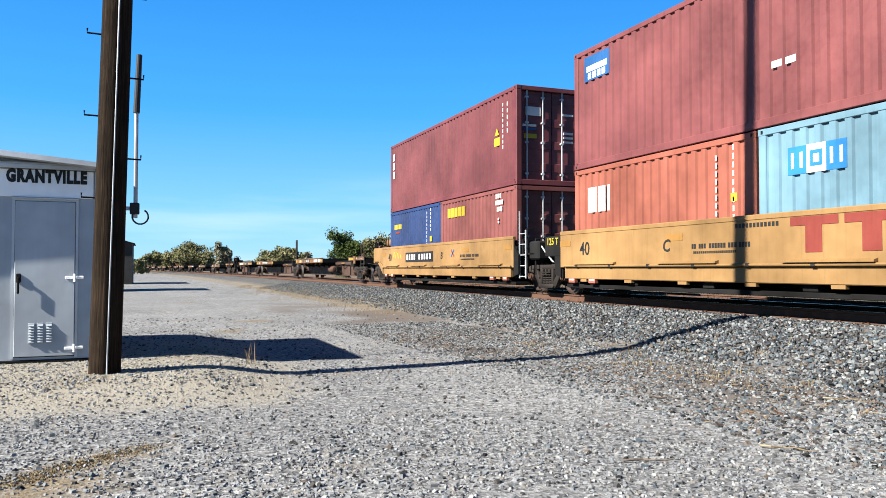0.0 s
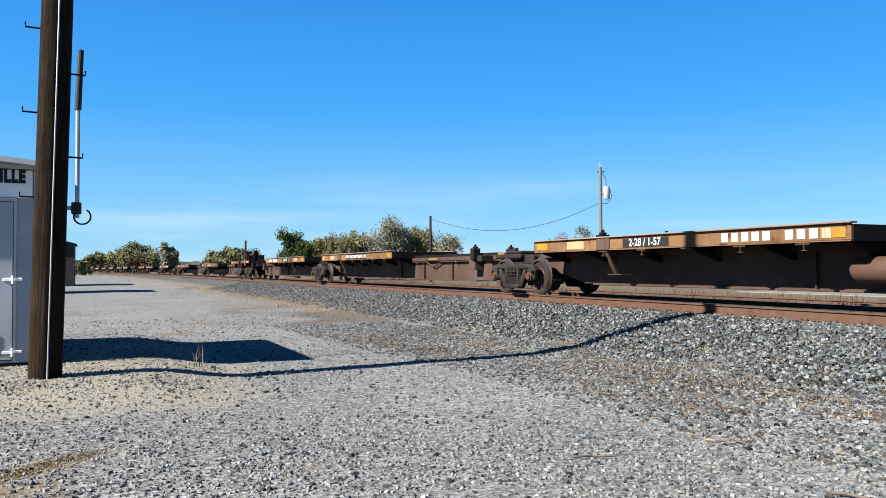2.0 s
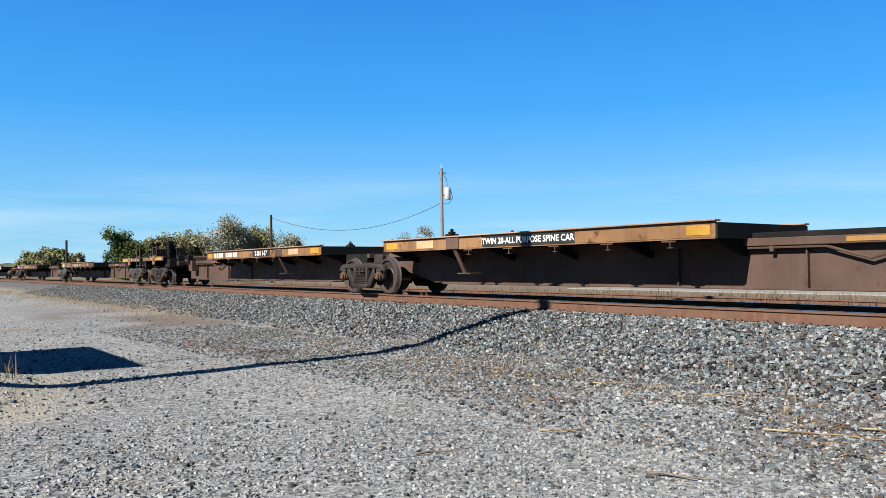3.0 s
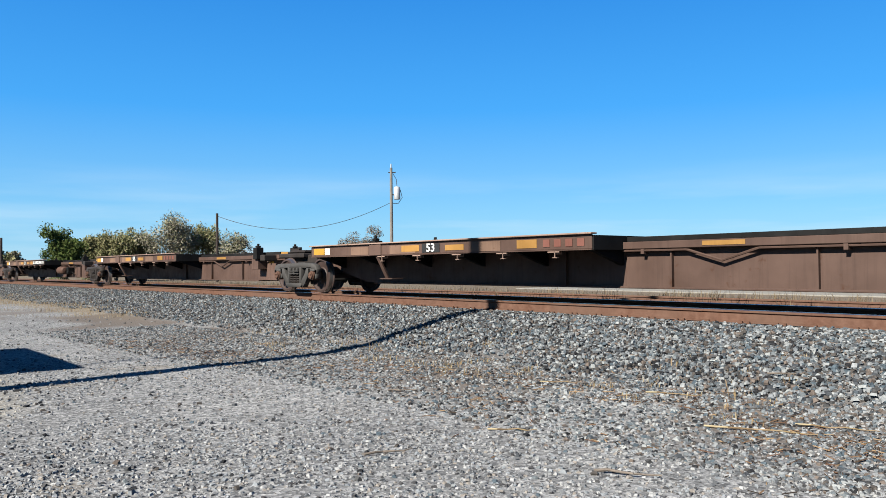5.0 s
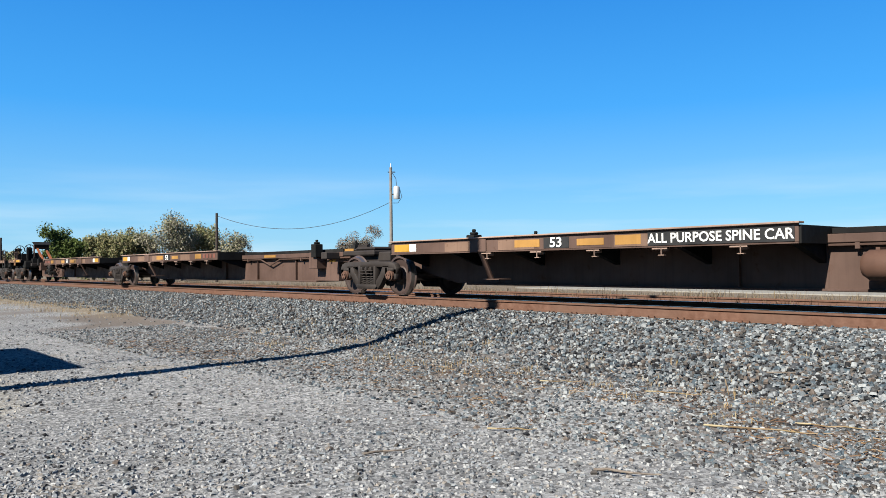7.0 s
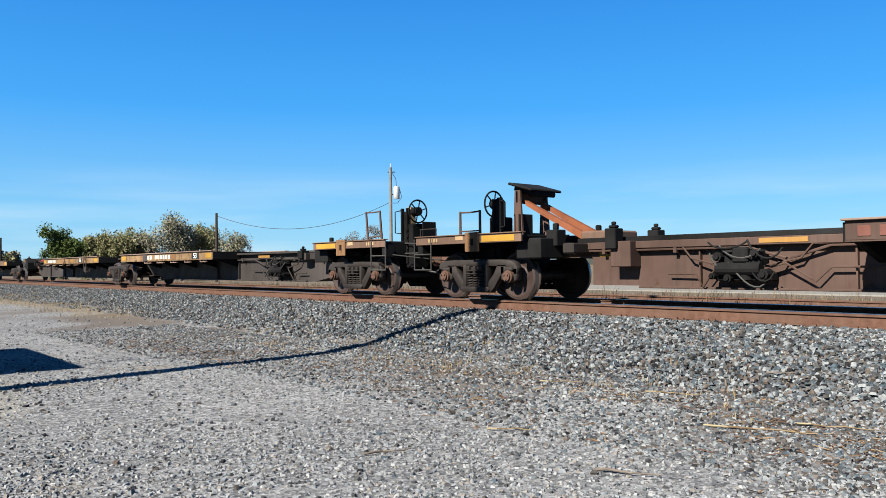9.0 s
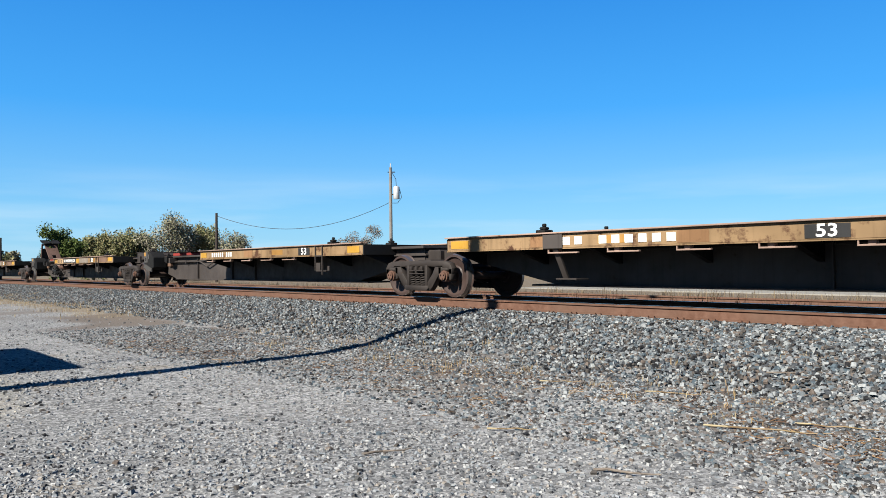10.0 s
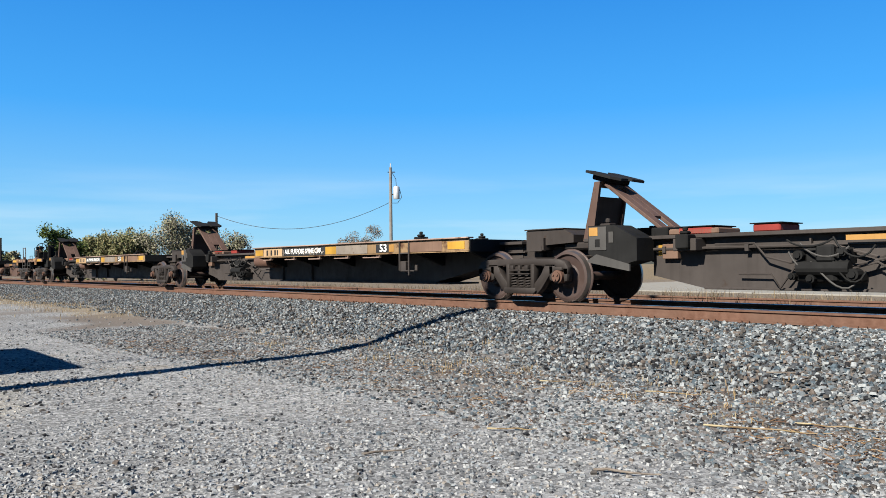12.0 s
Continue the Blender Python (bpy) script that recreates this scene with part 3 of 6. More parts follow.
# ---- train: empty spine cars ----
L = 17.65


def spine_unit(label, body, sill, flip=False, hitch=False, first=False, last=False, tank=False, text="53", truck_mat=None, dark=False, length=L, old=False):
    """One platform of an articulated spine car: a deep centre beam with a wide platform at one end; +y is its rear.
    flip: the wide platform stands at the leading end."""
    car = thing("spine_car_unit", label, "freight car", "empty spine car units of the train")
    f = -1 if flip else 1
    Y = lambda y: f * y
    h = length / 2
    car["pitch"] = length
    # centre beam with flanges; its belly rises towards the ends
    bell = [(-h + 1.25, 0.80), (-h + 1.25, 1.0), (h - 0.6, 1.0), (h - 0.6, 0.74), (h - 1.3, 0.52), (h - 2.3, 0.30), (-h + 3.2, 0.30), (-h + 2.0, 0.78)]
    if not dark and not first:
        bell[6:] = [(-h + 2.3, 0.30), (-h + 2.3, 0.78)]
    if dark:
        n0, n1 = (2.35, 3.3) if hitch or flip else (1.65, 2.9)
        bell = [(-h + 1.25, 0.72), (-h + 1.25, 1.08), (h - 0.6, 1.08), (h - 0.6, 0.70), (h - 1.3, 0.70), (h - 3.4, 0.27), (-h + n1, 0.27), (-h + n0, 0.47), (-h + n0, 0.72)]
    part("spine_beam", Geo().prism([(Y(a), b) for a, b in bell], "x", -0.36, 0.36), body, car)
    g = Geo()
    g.box(-0.50, 0.50, Y(-h + 1.9 if not dark else -h + 1.0), Y(h - 0.5), 1.06 if dark else 0.925, 1.12 if dark else 1.045, 0.008)
    if dark:
        g.box(-0.42, 0.42, Y(-h + 2.3), Y(h - 0.5), 0.90, 0.925)
    g.box(-0.44, 0.44, Y(-h + 3.3), Y(h - 2.7), 0.262, 0.30, 0.008)
    for y in ((-3.9, -1.2, 0.4) if dark else (-4.4, -2.1, 0.1)):
        g.box(-0.43, 0.43, Y(y - 0.012), Y(y + 0.012), 0.30, 1.0)
    part("beam_flange", g, body, car)
    if not dark:
        part("top_rail", Geo().box(-0.42, 0.42, Y(-h + 2.0), Y(-1.95 if flip else -1.25), 1.045, 1.13, 0.008), M_BLACK, car, "soot-black rail along the beam")
    # black cover added over the beam and its flange at this end
    if flip and not dark:
        part("beam_end_cover", Geo().prism([(Y(h - 0.6), 0.70), (Y(h - 0.6), 1.05), (Y(h - 2.0), 1.05), (Y(h - 2.0), 0.32), (Y(h - 1.4), 0.48)], "x", -0.505, 0.505), M_BLACK, car, "black cover over the beam end")
    # gooseneck ends over the trucks
    g = Geo()
    g.box(-0.34, 0.34, Y(-h + 0.12), Y(-h + 1.4), 0.78, 1.02, 0.03)
    g.box(-0.50, 0.50, Y(-h + 0.55), Y(-h + 1.9), 0.93, 1.06, 0.03)
    g.box(-0.9, 0.9, Y(-h + 2.05), Y(-h + 2.30), 0.86, 1.04, 0.02)
    part("end_casting", g, truck_mat or M_STEEL, car)
    g = Geo().box(-0.34, 0.34, Y(h - 0.95), Y(h - 0.12), 0.76, 1.02, 0.03)
    g.cyl((0, Y(h - 0.12), 0.72), (0, Y(h - 0.12), 1.0), 0.2, 14)
    part("end_casting", g, truck_mat or M_STEEL, car)
    # wide platform for the trailer wheels
    p0, p1 = (-1.2, h - (1.5 if old else 1.25)) if not dark else (-1.6 if flip else -1.2, h - (1.7 if flip else 1.25))
    if flip and not dark:
        p1 = h - 1.75
        p0 = -1.9
    lettered = dark and hitch
    if lettered:
        p0, p1 = -1.19, h - 1.13
    # deck and bearers are black in place of the shade under the platform
    part("deck", Geo().box(-1.27, 1.27, Y(p0), Y(p1), 1.075, 1.10), M_BLACK, car, "platform deck in black that stands for the shade beneath")
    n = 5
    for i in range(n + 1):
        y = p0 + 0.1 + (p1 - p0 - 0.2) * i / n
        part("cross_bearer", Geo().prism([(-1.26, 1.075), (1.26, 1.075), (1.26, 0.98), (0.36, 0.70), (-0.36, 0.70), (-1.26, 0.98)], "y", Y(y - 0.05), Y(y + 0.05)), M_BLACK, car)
    for s in (-1, 1):
        g = Geo()
        g.box(s * 1.27, s * 1.30, Y(p0), Y(p1), 0.98, 1.222, 0.006)
        g.box(s * 1.22, s * 1.31, Y(p0), Y(p1), 0.962, 0.98)
        part("side_sill", g, sill, car, "sun-faded side sill with flaking paint")
        part("top_flange", Geo().box(s * 1.20, s * 1.355, Y(p0 - 0.03), Y(p1 + 0.03), 1.222, 1.25, 0.006), M_FLANGE, car, "worn pinkish top flange")
    xs = -1.301
    # end plates: the same black stands for their shade
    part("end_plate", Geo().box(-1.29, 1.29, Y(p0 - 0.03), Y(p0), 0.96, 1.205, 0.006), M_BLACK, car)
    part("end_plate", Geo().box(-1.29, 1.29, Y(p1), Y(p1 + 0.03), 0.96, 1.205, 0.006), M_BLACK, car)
    # side lift bracket
    yb = p1 - (2.0 if lettered else 1.85 if dark and flip else 2.75)
    g = Geo()
    if dark and flip:
        for a in (-0.17, 0.15):
            g.box(-1.335, -1.302, Y(yb + a - 0.015), Y(yb + a + 0.015), 0.50 if a > 0 else 0.60, 1.222, 0.004)
        g.box(-1.325, -1.302, Y(yb - 0.17), Y(yb + 0.15), 0.955, 0.985)
        g.box(-1.31, -1.20, Y(yb - 0.17), Y(yb + 0.02), 0.60, 0.80, 0.008)
        g.box(-1.31, -1.20, Y(yb - 0.17), Y(yb + 0.30), 0.585, 0.61, 0.004)
        g.box(-1.22, -1.20, Y(yb + 0.22), Y(yb + 0.30), 0.60, 0.72, 0.004)
    else:
        g.box(-1.33, -1.302, Y(yb - 0.22), Y(yb + 0.22), 0.965, 1.225, 0.01)
        g.prism([(-1.30, 0.97), (-1.26, 0.97), (-0.98, 0.46), (-1.02, 0.46)], "y", Y(yb - 0.09), Y(yb + 0.02))
        g.box(-1.12, -0.80, Y(yb - 0.35), Y(yb + 0.1), 0.44, 0.46)
    part("lift_bracket", g, body, car)
    # brackets under the sill; their pale strips stand for sunlit edges
    for i in range(5):
        y = p0 + 0.8 + i * 1.25
        g = Geo().box(-1.25, -1.15, Y(y - 0.05), Y(y + 0.05), 0.90, 0.965, 0.01)
        if dark:
            g.box(-1.30, -1.27, Y(y + 0.13), Y(y + 0.15), 0.885, 0.965, 0.003)
            g.box(-1.30, -1.24, Y(y - 0.30 - 0.05 * i), Y(y + 0.15), 0.885, 0.91, 0.004)
        else:
            g.box(-1.30, -1.28, Y(y - 0.006), Y(y + 0.006), 0.85, 0.965)
            g.box(-1.30, -1.25, Y(y - 0.05), Y(y + 0.05), 0.838, 0.85)
            g.box(-1.30, -1.27, Y(y - 0.10), Y(y + 0.16), 0.93, 0.952, 0.003)
        part("sill_bracket", g, M_FLANGE if dark or sill is body else body, car)
    # reflectors and lettering
    patch(car, "reflector", Y(p1 - 0.62), Y(p1 - 0.12), 1.02, 1.17, xs, M_REFLECT, "yellow reflective strip")
    plain = sill is body and not dark
    r0 = p0 + (2.4 if plain and len(text) > 3 else 1.2 if plain else 0.08)
    patch(car, "reflector", Y(r0), Y(r0 + (0.48 if plain else 0.42)), 1.02, 1.17, xs, M_ORANGEDULL if plain else M_REFLECT, "yellow reflective strip")
    if plain:
        patch(car, "reflector", Y(p0 + 3.1), Y(p0 + 3.65), 1.03, 1.14, xs, M_ORANGEDULL, "dull orange reflective strip")
        for a, b in ((2.1, 2.9), (4.6, 5.5), (6.3, 7.0)):
            patch(car, "rust_patch", Y(p0 + a), Y(p0 + b), 0.99, 1.17, xs + 0.002, M_RUSTPATCH, "patch of rusty brown paint")
    if not lettered:
        patch(car, "reflector", Y(p1 - 4.3), Y(p1 - 3.7), 1.03, 1.16, xs, M_ORANGEDULL, "dull orange reflective strip")
    if old:
        patch(car, "pale_patch", Y(p1 - 2.05), Y(p1 - 1.40), 1.01, 1.18, xs, M_TANPATCH, "patch of pale tan paint")
    elif not dark:
        patch(car, "white_panel", Y(p1 - 0.86), Y(p1 - 0.64), 1.02, 1.17, xs, M_WHITE)
    y53 = p1 - 2.77 if lettered else p1 - 2.6 if dark and flip else (p0 + 1.3 if dark else p0 + 4.1)
    if not old:
        patch(car, "number_panel", Y(y53 - 0.28), Y(y53 + 0.28), 1.0, 1.18, xs, M_LETTER)
        side_text(car, "stencil", "53", Y(y53), 1.09, 0.23, xs - 0.006, M_WHITE, bold=0.004, stretch=1.25)
    if old and len(text) < 14:
        patch(car, "lettering_panel", Y(p1 - 4.75), Y(p1 - 3.4), 1.0, 1.18, xs - 0.001, M_LETTER)
        side_text(car, "stencil", text, Y(p1 - 4.07), 1.09, 0.21, xs - 0.007, M_WHITE, bold=0.003)
        for i in range(10):
            if i != 4:
                patch(car, "reporting_mark_bar", Y(p1 - 8.2 + i * 0.22), Y(p1 - 8.2 + i * 0.22 + 0.15), 1.02, 1.17, xs, M_WHITE)
    elif lettered:
        patch(car, "pale_patch", Y(p0 + 0.56), Y(p0 + 1.59), 0.99, 1.19, xs, M_TANPATCH, "patch of pale tan paint")
        for a, b in ((0.72, 0.80), (0.95, 1.03), (1.16, 1.24), (1.30, 1.36)):
            patch(car, "reporting_mark_bar", Y(p0 + a), Y(p0 + b), 1.02, 1.16, xs - 0.004, M_LETTER)
        patch(car, "lettering_panel", Y(p0 + 1.59), Y(p0 + 3.73), 0.99, 1.19, xs, M_LETTER, "black lettering panel with flaking paint")
        rnd = random.Random(31)
        for i in range(16):
            a, w, k = p0 + 1.68 + i * 0.125 + rnd.uniform(-0.03, 0.03), rnd.uniform(0.03, 0.08), rnd.uniform(-0.10, 0.10)
            top = rnd.uniform(1.08, 1.185)
            low = rnd.uniform(0.995, 1.06)
            part("paint_flake", Geo().prism([(Y(a + k), top), (Y(a + k + w), top - 0.01), (Y(a + w * 0.6), low), (Y(a), low + 0.01)], "x", xs - 0.009, xs - 0.0055), M_FADED, car, "bare patch where paint has flaked")
        side_text(car, "stencil", text, Y(p0 + 2.66), 1.095, 0.165, xs - 0.013, M_WHITE, bold=0.003)
        patch(car, "reflector", Y(p0 + 3.73), Y(p0 + 4.21), 1.0, 1.18, xs, M_REFLECT, "yellow reflective strip")
        patch(car, "reflector", Y(p0 + 6.32), Y(p0 + 6.50), 1.01, 1.17, xs - 0.003, M_ORANGEDULL, "dull orange reflective strip")
        patch(car, "faded_patch", Y(p0 + 4.21), Y(p0 + 5.50), 0.99, 1.19, xs, M_FADED, "patch of faded grey paint")
        patch(car, "brown_patch", Y(p0 + 7.02), Y(p0 + 8.09), 0.99, 1.19, xs, M_RUSTPATCH, "patch of rusty brown paint")
    elif len(text) > 3:
        size, at = (0.165, p0 + 2.8) if old else (0.20, p0 + 0.05)
        n = 0.53 * len(text) * size
        patch(car, "lettering_panel", Y(at), Y(at + n), 0.99, 1.19, xs - 0.001, M_LETTER)
        side_text(car, "stencil", text, Y(at + n / 2), 1.09, size, xs - 0.007, M_WHITE, bold=0.003)
    else:
        yb0, st = (2.25, 0.25) if dark and not flip else (p0 + 0.15, 0.25) if plain else (p0 + 0.9, 0.145)
        for i in range(4 if plain else 10):
            if i != 6:
                patch(car, "reporting_mark_bar", Y(yb0 + i * st), Y(yb0 + i * st + st * 0.6), 1.03, 1.16, xs - 0.003, M_RUSTMARK if sill is body else M_WHITE)
    for i, (a, b) in enumerate(((0.34, 0.40), (0.52, 0.62), (0.70, 0.74))):
        if (dark or flip) and not lettered:
            patch(car, "pale_patch", Y(p0 + (p1 - p0) * a), Y(p0 + (p1 - p0) * b), 1.0, 1.185, xs + 0.002, M_SILL if i != 1 else M_YELLOWSILL, "patch of faded paint")
    # container pedestals
    for y, w in ((-h + (3.1 if dark else 2.95), 0.62), (p1 - (1.95 if lettered else 1.85 if dark and flip else 2.2), 0.9)):
        z = (1.045 if dark else 1.20) if y < p0 else 1.25
        for s in (-1, 1):
            g = Geo()
            g.box(s * w - 0.12, s * w + 0.12, Y(y - 0.11), Y(y + 0.11), z - (0.15 if dark else 0.28), z + 0.07, 0.015)
            g.box(s * w - 0.07, s * w + 0.07, Y(y - 0.07), Y(y + 0.07), z + 0.07, z + 0.125, 0.02)
            g.box(s * w - 0.03, s * w + 0.03, Y(y - 0.04), Y(y + 0.04), z + 0.125, z + 0.185, 0.015)
            part("container_pedestal", g, M_BLACK, car, "black container lock pedestal")
    for s in (-1, 1):
        part("pedestal_bracket", Geo().box(s * 0.66, s * 0.36, Y(-h + 2.9), Y(-h + 3.3), 0.86 if dark else 0.62, 1.05, 0.01), body, car)
    patch(car, "reflector", Y(-h + 2.75), Y(-h + 2.45), 0.80, 0.98, -0.362, M_REFLECT, "yellow reflective strip")
    patch(car, "reflector", Y(-3.4), Y(-2.7), 0.955, 1.025, -0.502, M_ORANGEDULL)
    # pipe along the beam
    g = Geo()
    g.tube([(-0.46, Y(-h + 1.6), 0.90), (-0.46, Y(-3.6), 0.90), (-0.46, Y(-3.0), 0.72), (-0.46, Y(-2.4), 0.90), (-0.46, Y(p0), 0.90)], 0.022, 6)
    part("brake_pipe", g, body, car)
    for y in (-6.2, -4.8, -1.6):
        part("pipe_clamp", Geo().box(-0.49, -0.36, Y(y - 0.03), Y(y + 0.03), 0.84, 0.94), body, car)
    if lettered:
        g = Geo()
        q = [(-0.42, 0.02), (-0.40, 0.13), (-0.33, 0.18), (0.33, 0.18), (0.40, 0.13), (0.42, 0.02)]
        g.lathe([(Y(p0 - 0.45) + a, b) for a, b in q], 18, "y", (-0.76, 0, 0.84))
        g.box(-0.78, -0.36, Y(p0 - 0.75), Y(p0 - 0.70), 0.66, 1.0)
        g.box(-0.78, -0.36, Y(p0 - 0.20), Y(p0 - 0.15), 0.66, 1.0)
        part("air_reservoir", g, M_RUSTTANK, car, "rusty brown air reservoir", True)
    if tank:
        yt = 0 if old else -0.95
        g = Geo()
        q = [(-0.52, 0.02), (-0.50, 0.14), (-0.42, 0.20), (0.42, 0.20), (0.50, 0.14), (0.52, 0.02)]
        g.lathe([(Y(yt - 1.3) + a, b) for a, b in q], 18, "y", (-0.68, 0, 0.62))
        g.box(-0.70, -0.36, Y(yt - 1.65), Y(yt - 1.60), 0.45, 0.85)
        g.box(-0.70, -0.36, Y(yt - 1.0), Y(yt - 0.95), 0.45, 0.85)
        part("air_reservoir", g, M_RUSTTANK, car, "rusty brown air reservoir", True)
        g = Geo()
        g.box(-0.66, -0.36, Y(yt - 2.15), Y(yt - 1.9), 0.42, 0.78, 0.03)
        g.cyl((-0.60, Y(yt - 2.3), 0.52), (-0.60, Y(yt - 2.0), 0.52), 0.09, 10)
        g.cyl((-0.60, Y(yt - 2.05), 0.70), (-0.60, Y(yt - 1.8), 0.70), 0.06, 10)
        g.tube([(-0.5, Y(yt - 2.3), 0.55), (-0.5, Y(yt - 2.6), 0.42), (-0.5, Y(yt - 2.75), 0.55), (-0.5, Y(yt - 2.75), 0.90)], 0.018, 6)
        part("brake_valve", g, M_BLACK, car, "black brake valve cluster")
    if (dark and first) or hitch:
        yv = -3.6 if flip else -4.1
        g = Geo()
        g.box(-0.62, -0.36, Y(yv - 0.30), Y(yv + 0.28), 0.50, 0.86, 0.03)
        g.cyl((-0.64, Y(yv - 0.38), 0.58), (-0.64, Y(yv + 0.30), 0.58), 0.10, 12)
        g.cyl((-0.60, Y(yv + 0.05), 0.42), (-0.60, Y(yv + 0.05), 0.80), 0.09, 12)
        g.box(-0.72, -0.58, Y(yv - 0.12), Y(yv + 0.12), 0.66, 0.90, 0.03)
        for k, (dy, z, r) in enumerate(((-0.36, 0.76, 0.07), (0.22, 0.80, 0.06), (0.34, 0.50, 0.08), (-0.20, 0.44, 0.06), (-0.45, 0.47, 0.05))):
            g.cyl((-0.70, Y(yv + dy), z), (-0.50, Y(yv + dy), z), r, 10)
            g.cyl((-0.73, Y(yv + dy), z), (-0.70, Y(yv + dy), z), r * 0.6, 8)
        g.box(-0.60, -0.36, Y(yv - 0.45), Y(yv + 0.42), 0.40, 0.52, 0.02)
        part("brake_valve", g, M_BLACK, car, "black brake valve cluster")
        for k, (a, b, z, r) in enumerate(((-0.52, 0.10, 0.98, 0.10), (-0.34, 0.30, 0.90, 0.16), (0.10, 0.62, 0.94, 0.20), (-0.50, -0.10, 0.72, 0.14), (0.05, 0.50, 0.66, 0.22), (-0.20, 0.36, 0.52, 0.12))):
            pts = [(-0.66 - 0.06 * math.sin(q), Y(yv + a + (b - a) * q / math.pi), z - r * math.sin(q) ** 0.7 + 0.03 * k * math.cos(q)) for q in np.linspace(0, math.pi, 9)]
            part("brake_hose", Geo().tube(pts, 0.014, 6), M_STEELGREY if k % 2 else M_BLACK, car)
        for k, (dy, dz) in enumerate(((-0.9, 0.95), (-0.7, 0.50), (0.8, 0.93), (1.0, 0.60))):
            g = Geo().tube([(-0.56, Y(yv + 0.2 * (1 if dy > 0 else -1)), 0.70 - 0.05 * k), (-0.54, Y(yv + dy * 0.6), 0.66), (-0.50, Y(yv + dy), dz - 0.2), (-0.48, Y(yv + dy * 1.2), dz), (-0.47, Y(yv + dy * 1.9), dz)], 0.016, 6)
            part("air_pipe", g, body, car)
        if not dark:
            patch(car, "white_card", Y(yv - 2.4), Y(yv - 2.15), 0.62, 0.82, -0.362, M_WHITE)
    # trailer hitch at the narrow end: folded flat or standing
    yh = -h + (0.55 if hitch else 0.95)
    ht = 2.24 if dark else 2.13
    if hitch and dark:
        standing_hitch(car, h, Y, f)
    elif hitch:
        g = Geo()
        g.prism([(Y(yh - 0.18), 1.05), (Y(yh + 0.10), 1.05), (Y(yh + 0.02), ht), (Y(yh - 0.12), ht)], "x", -0.40, -0.36)
        g.prism([(Y(yh - 0.18), 1.05), (Y(yh + 0.10), 1.05), (Y(yh + 0.02), ht), (Y(yh - 0.12), ht)], "x", 0.36, 0.40)
        g.box(-0.40, 0.40, Y(yh - 0.10), Y(yh - 0.02), ht - 0.26, ht, 0.02)
        g.box(-0.40, 0.40, Y(yh - 0.10), Y(yh - 0.02), 1.06, 1.30, 0.02)
        part("hitch_leg", g, body, car)
        m = Matrix.Translation((0, Y(yh + 0.06), ht + 0.03)) @ Matrix.Rotation(radians(-16 * f), 4, "X")
        g = Geo().box(-0.46, 0.46, -0.30, 0.34, 0, 0.05, 0.02, m=m)
        g.box(-0.30, 0.30, -0.30, 0.30, -0.10, 0.0, 0.02, m=m)
        part("hitch_plate", g, M_BLACK, car, "black trailer hitch plate")
        g = Geo()
        for s in (-1, 1):
            g.prism([(Y(yh + 0.03), ht - 0.20), (Y(yh + 0.05), ht - 0.30), (Y(yh + 1.55), 1.06), (Y(yh + 1.95), 1.06), (Y(yh + 1.95), 1.12), (Y(yh + 1.60), 1.18)], "x", s * 0.22 - 0.05, s * 0.22 + 0.05)
        part("hitch_strut", g, M_ORANGE if not dark else M_STEEL, car, "diagonal hitch strut")
        part("hitch_track", Geo().box(-0.34, 0.34, Y(yh + 1.6), Y(yh + 3.4), 1.045, 1.11, 0.02), M_STEEL, car)
    else:
        g = Geo()
        g.box(-0.42, 0.42, Y(yh - 0.3), Y(yh + 0.5), 1.06, 1.15, 0.04)
        g.box(-0.30, 0.30, Y(yh + 0.5), Y(yh + 1.5), 1.06, 1.11, 0.03)
        g.cyl((-0.25, Y(yh + 0.2), 1.15), (-0.25, Y(yh + 0.2), 1.24), 0.06, 10)
        g.cyl((0.2, Y(yh - 0.2), 1.15), (0.2, Y(yh - 0.2), 1.22), 0.08, 10)
        g.box(-0.34, -0.30, Y(yh + 0.1), Y(yh + 0.5), 1.15, 1.20)
        part("folded_hitch", g, M_SILL if dark else M_STEEL, car, "folded trailer hitch")
        patch(car, "hitch_panel", Y(yh + 0.55), Y(yh + 0.95), 1.055, 1.12, -0.43, M_ORANGEDULL)
    if dark and flip:
        end_housing(car, h, Y)
    # each series carries its platforms at a height of its own
    raised = {"deck", "cross_bearer", "side_sill", "top_flange", "end_plate", "lift_bracket", "sill_bracket", "reflector", "white_panel", "lettering_panel", "stencil", "reporting_mark_bar", "pale_patch",
              "container_pedestal", "rust_patch", "number_panel", "faded_patch", "brown_patch", "paint_flake"}
    for ob in [o for o in bpy.data.objects if o.parent == car]:
        on_beam = ob.data and max(abs(v.co.x) for v in ob.data.vertices) < 0.75
        if ob.name.split(".")[0] in raised and (not on_beam or ob.name.startswith("stencil")):
            ob.location.z += 0.075 if old else -0.03 if dark else -0.05
    if old and not flip and not first:
        part("release_rod", Geo().tube([(-0.5, h - 0.40, 1.06), (-0.5, h - 0.86, 1.36), (-0.5, h - 0.93, 1.37), (-0.5, h - 0.97, 1.33), (-0.5, h - 0.97, 1.10)], 0.03, 8), M_STEEL, car, "bent dark release rod")
    # trucks
    add_truck(car, h, truck_mat)
    if first:
        add_truck(car, -h, truck_mat)
    if first or last:
        e = -1 if first else 1
        end_gear(car, e, h, body)
    return car


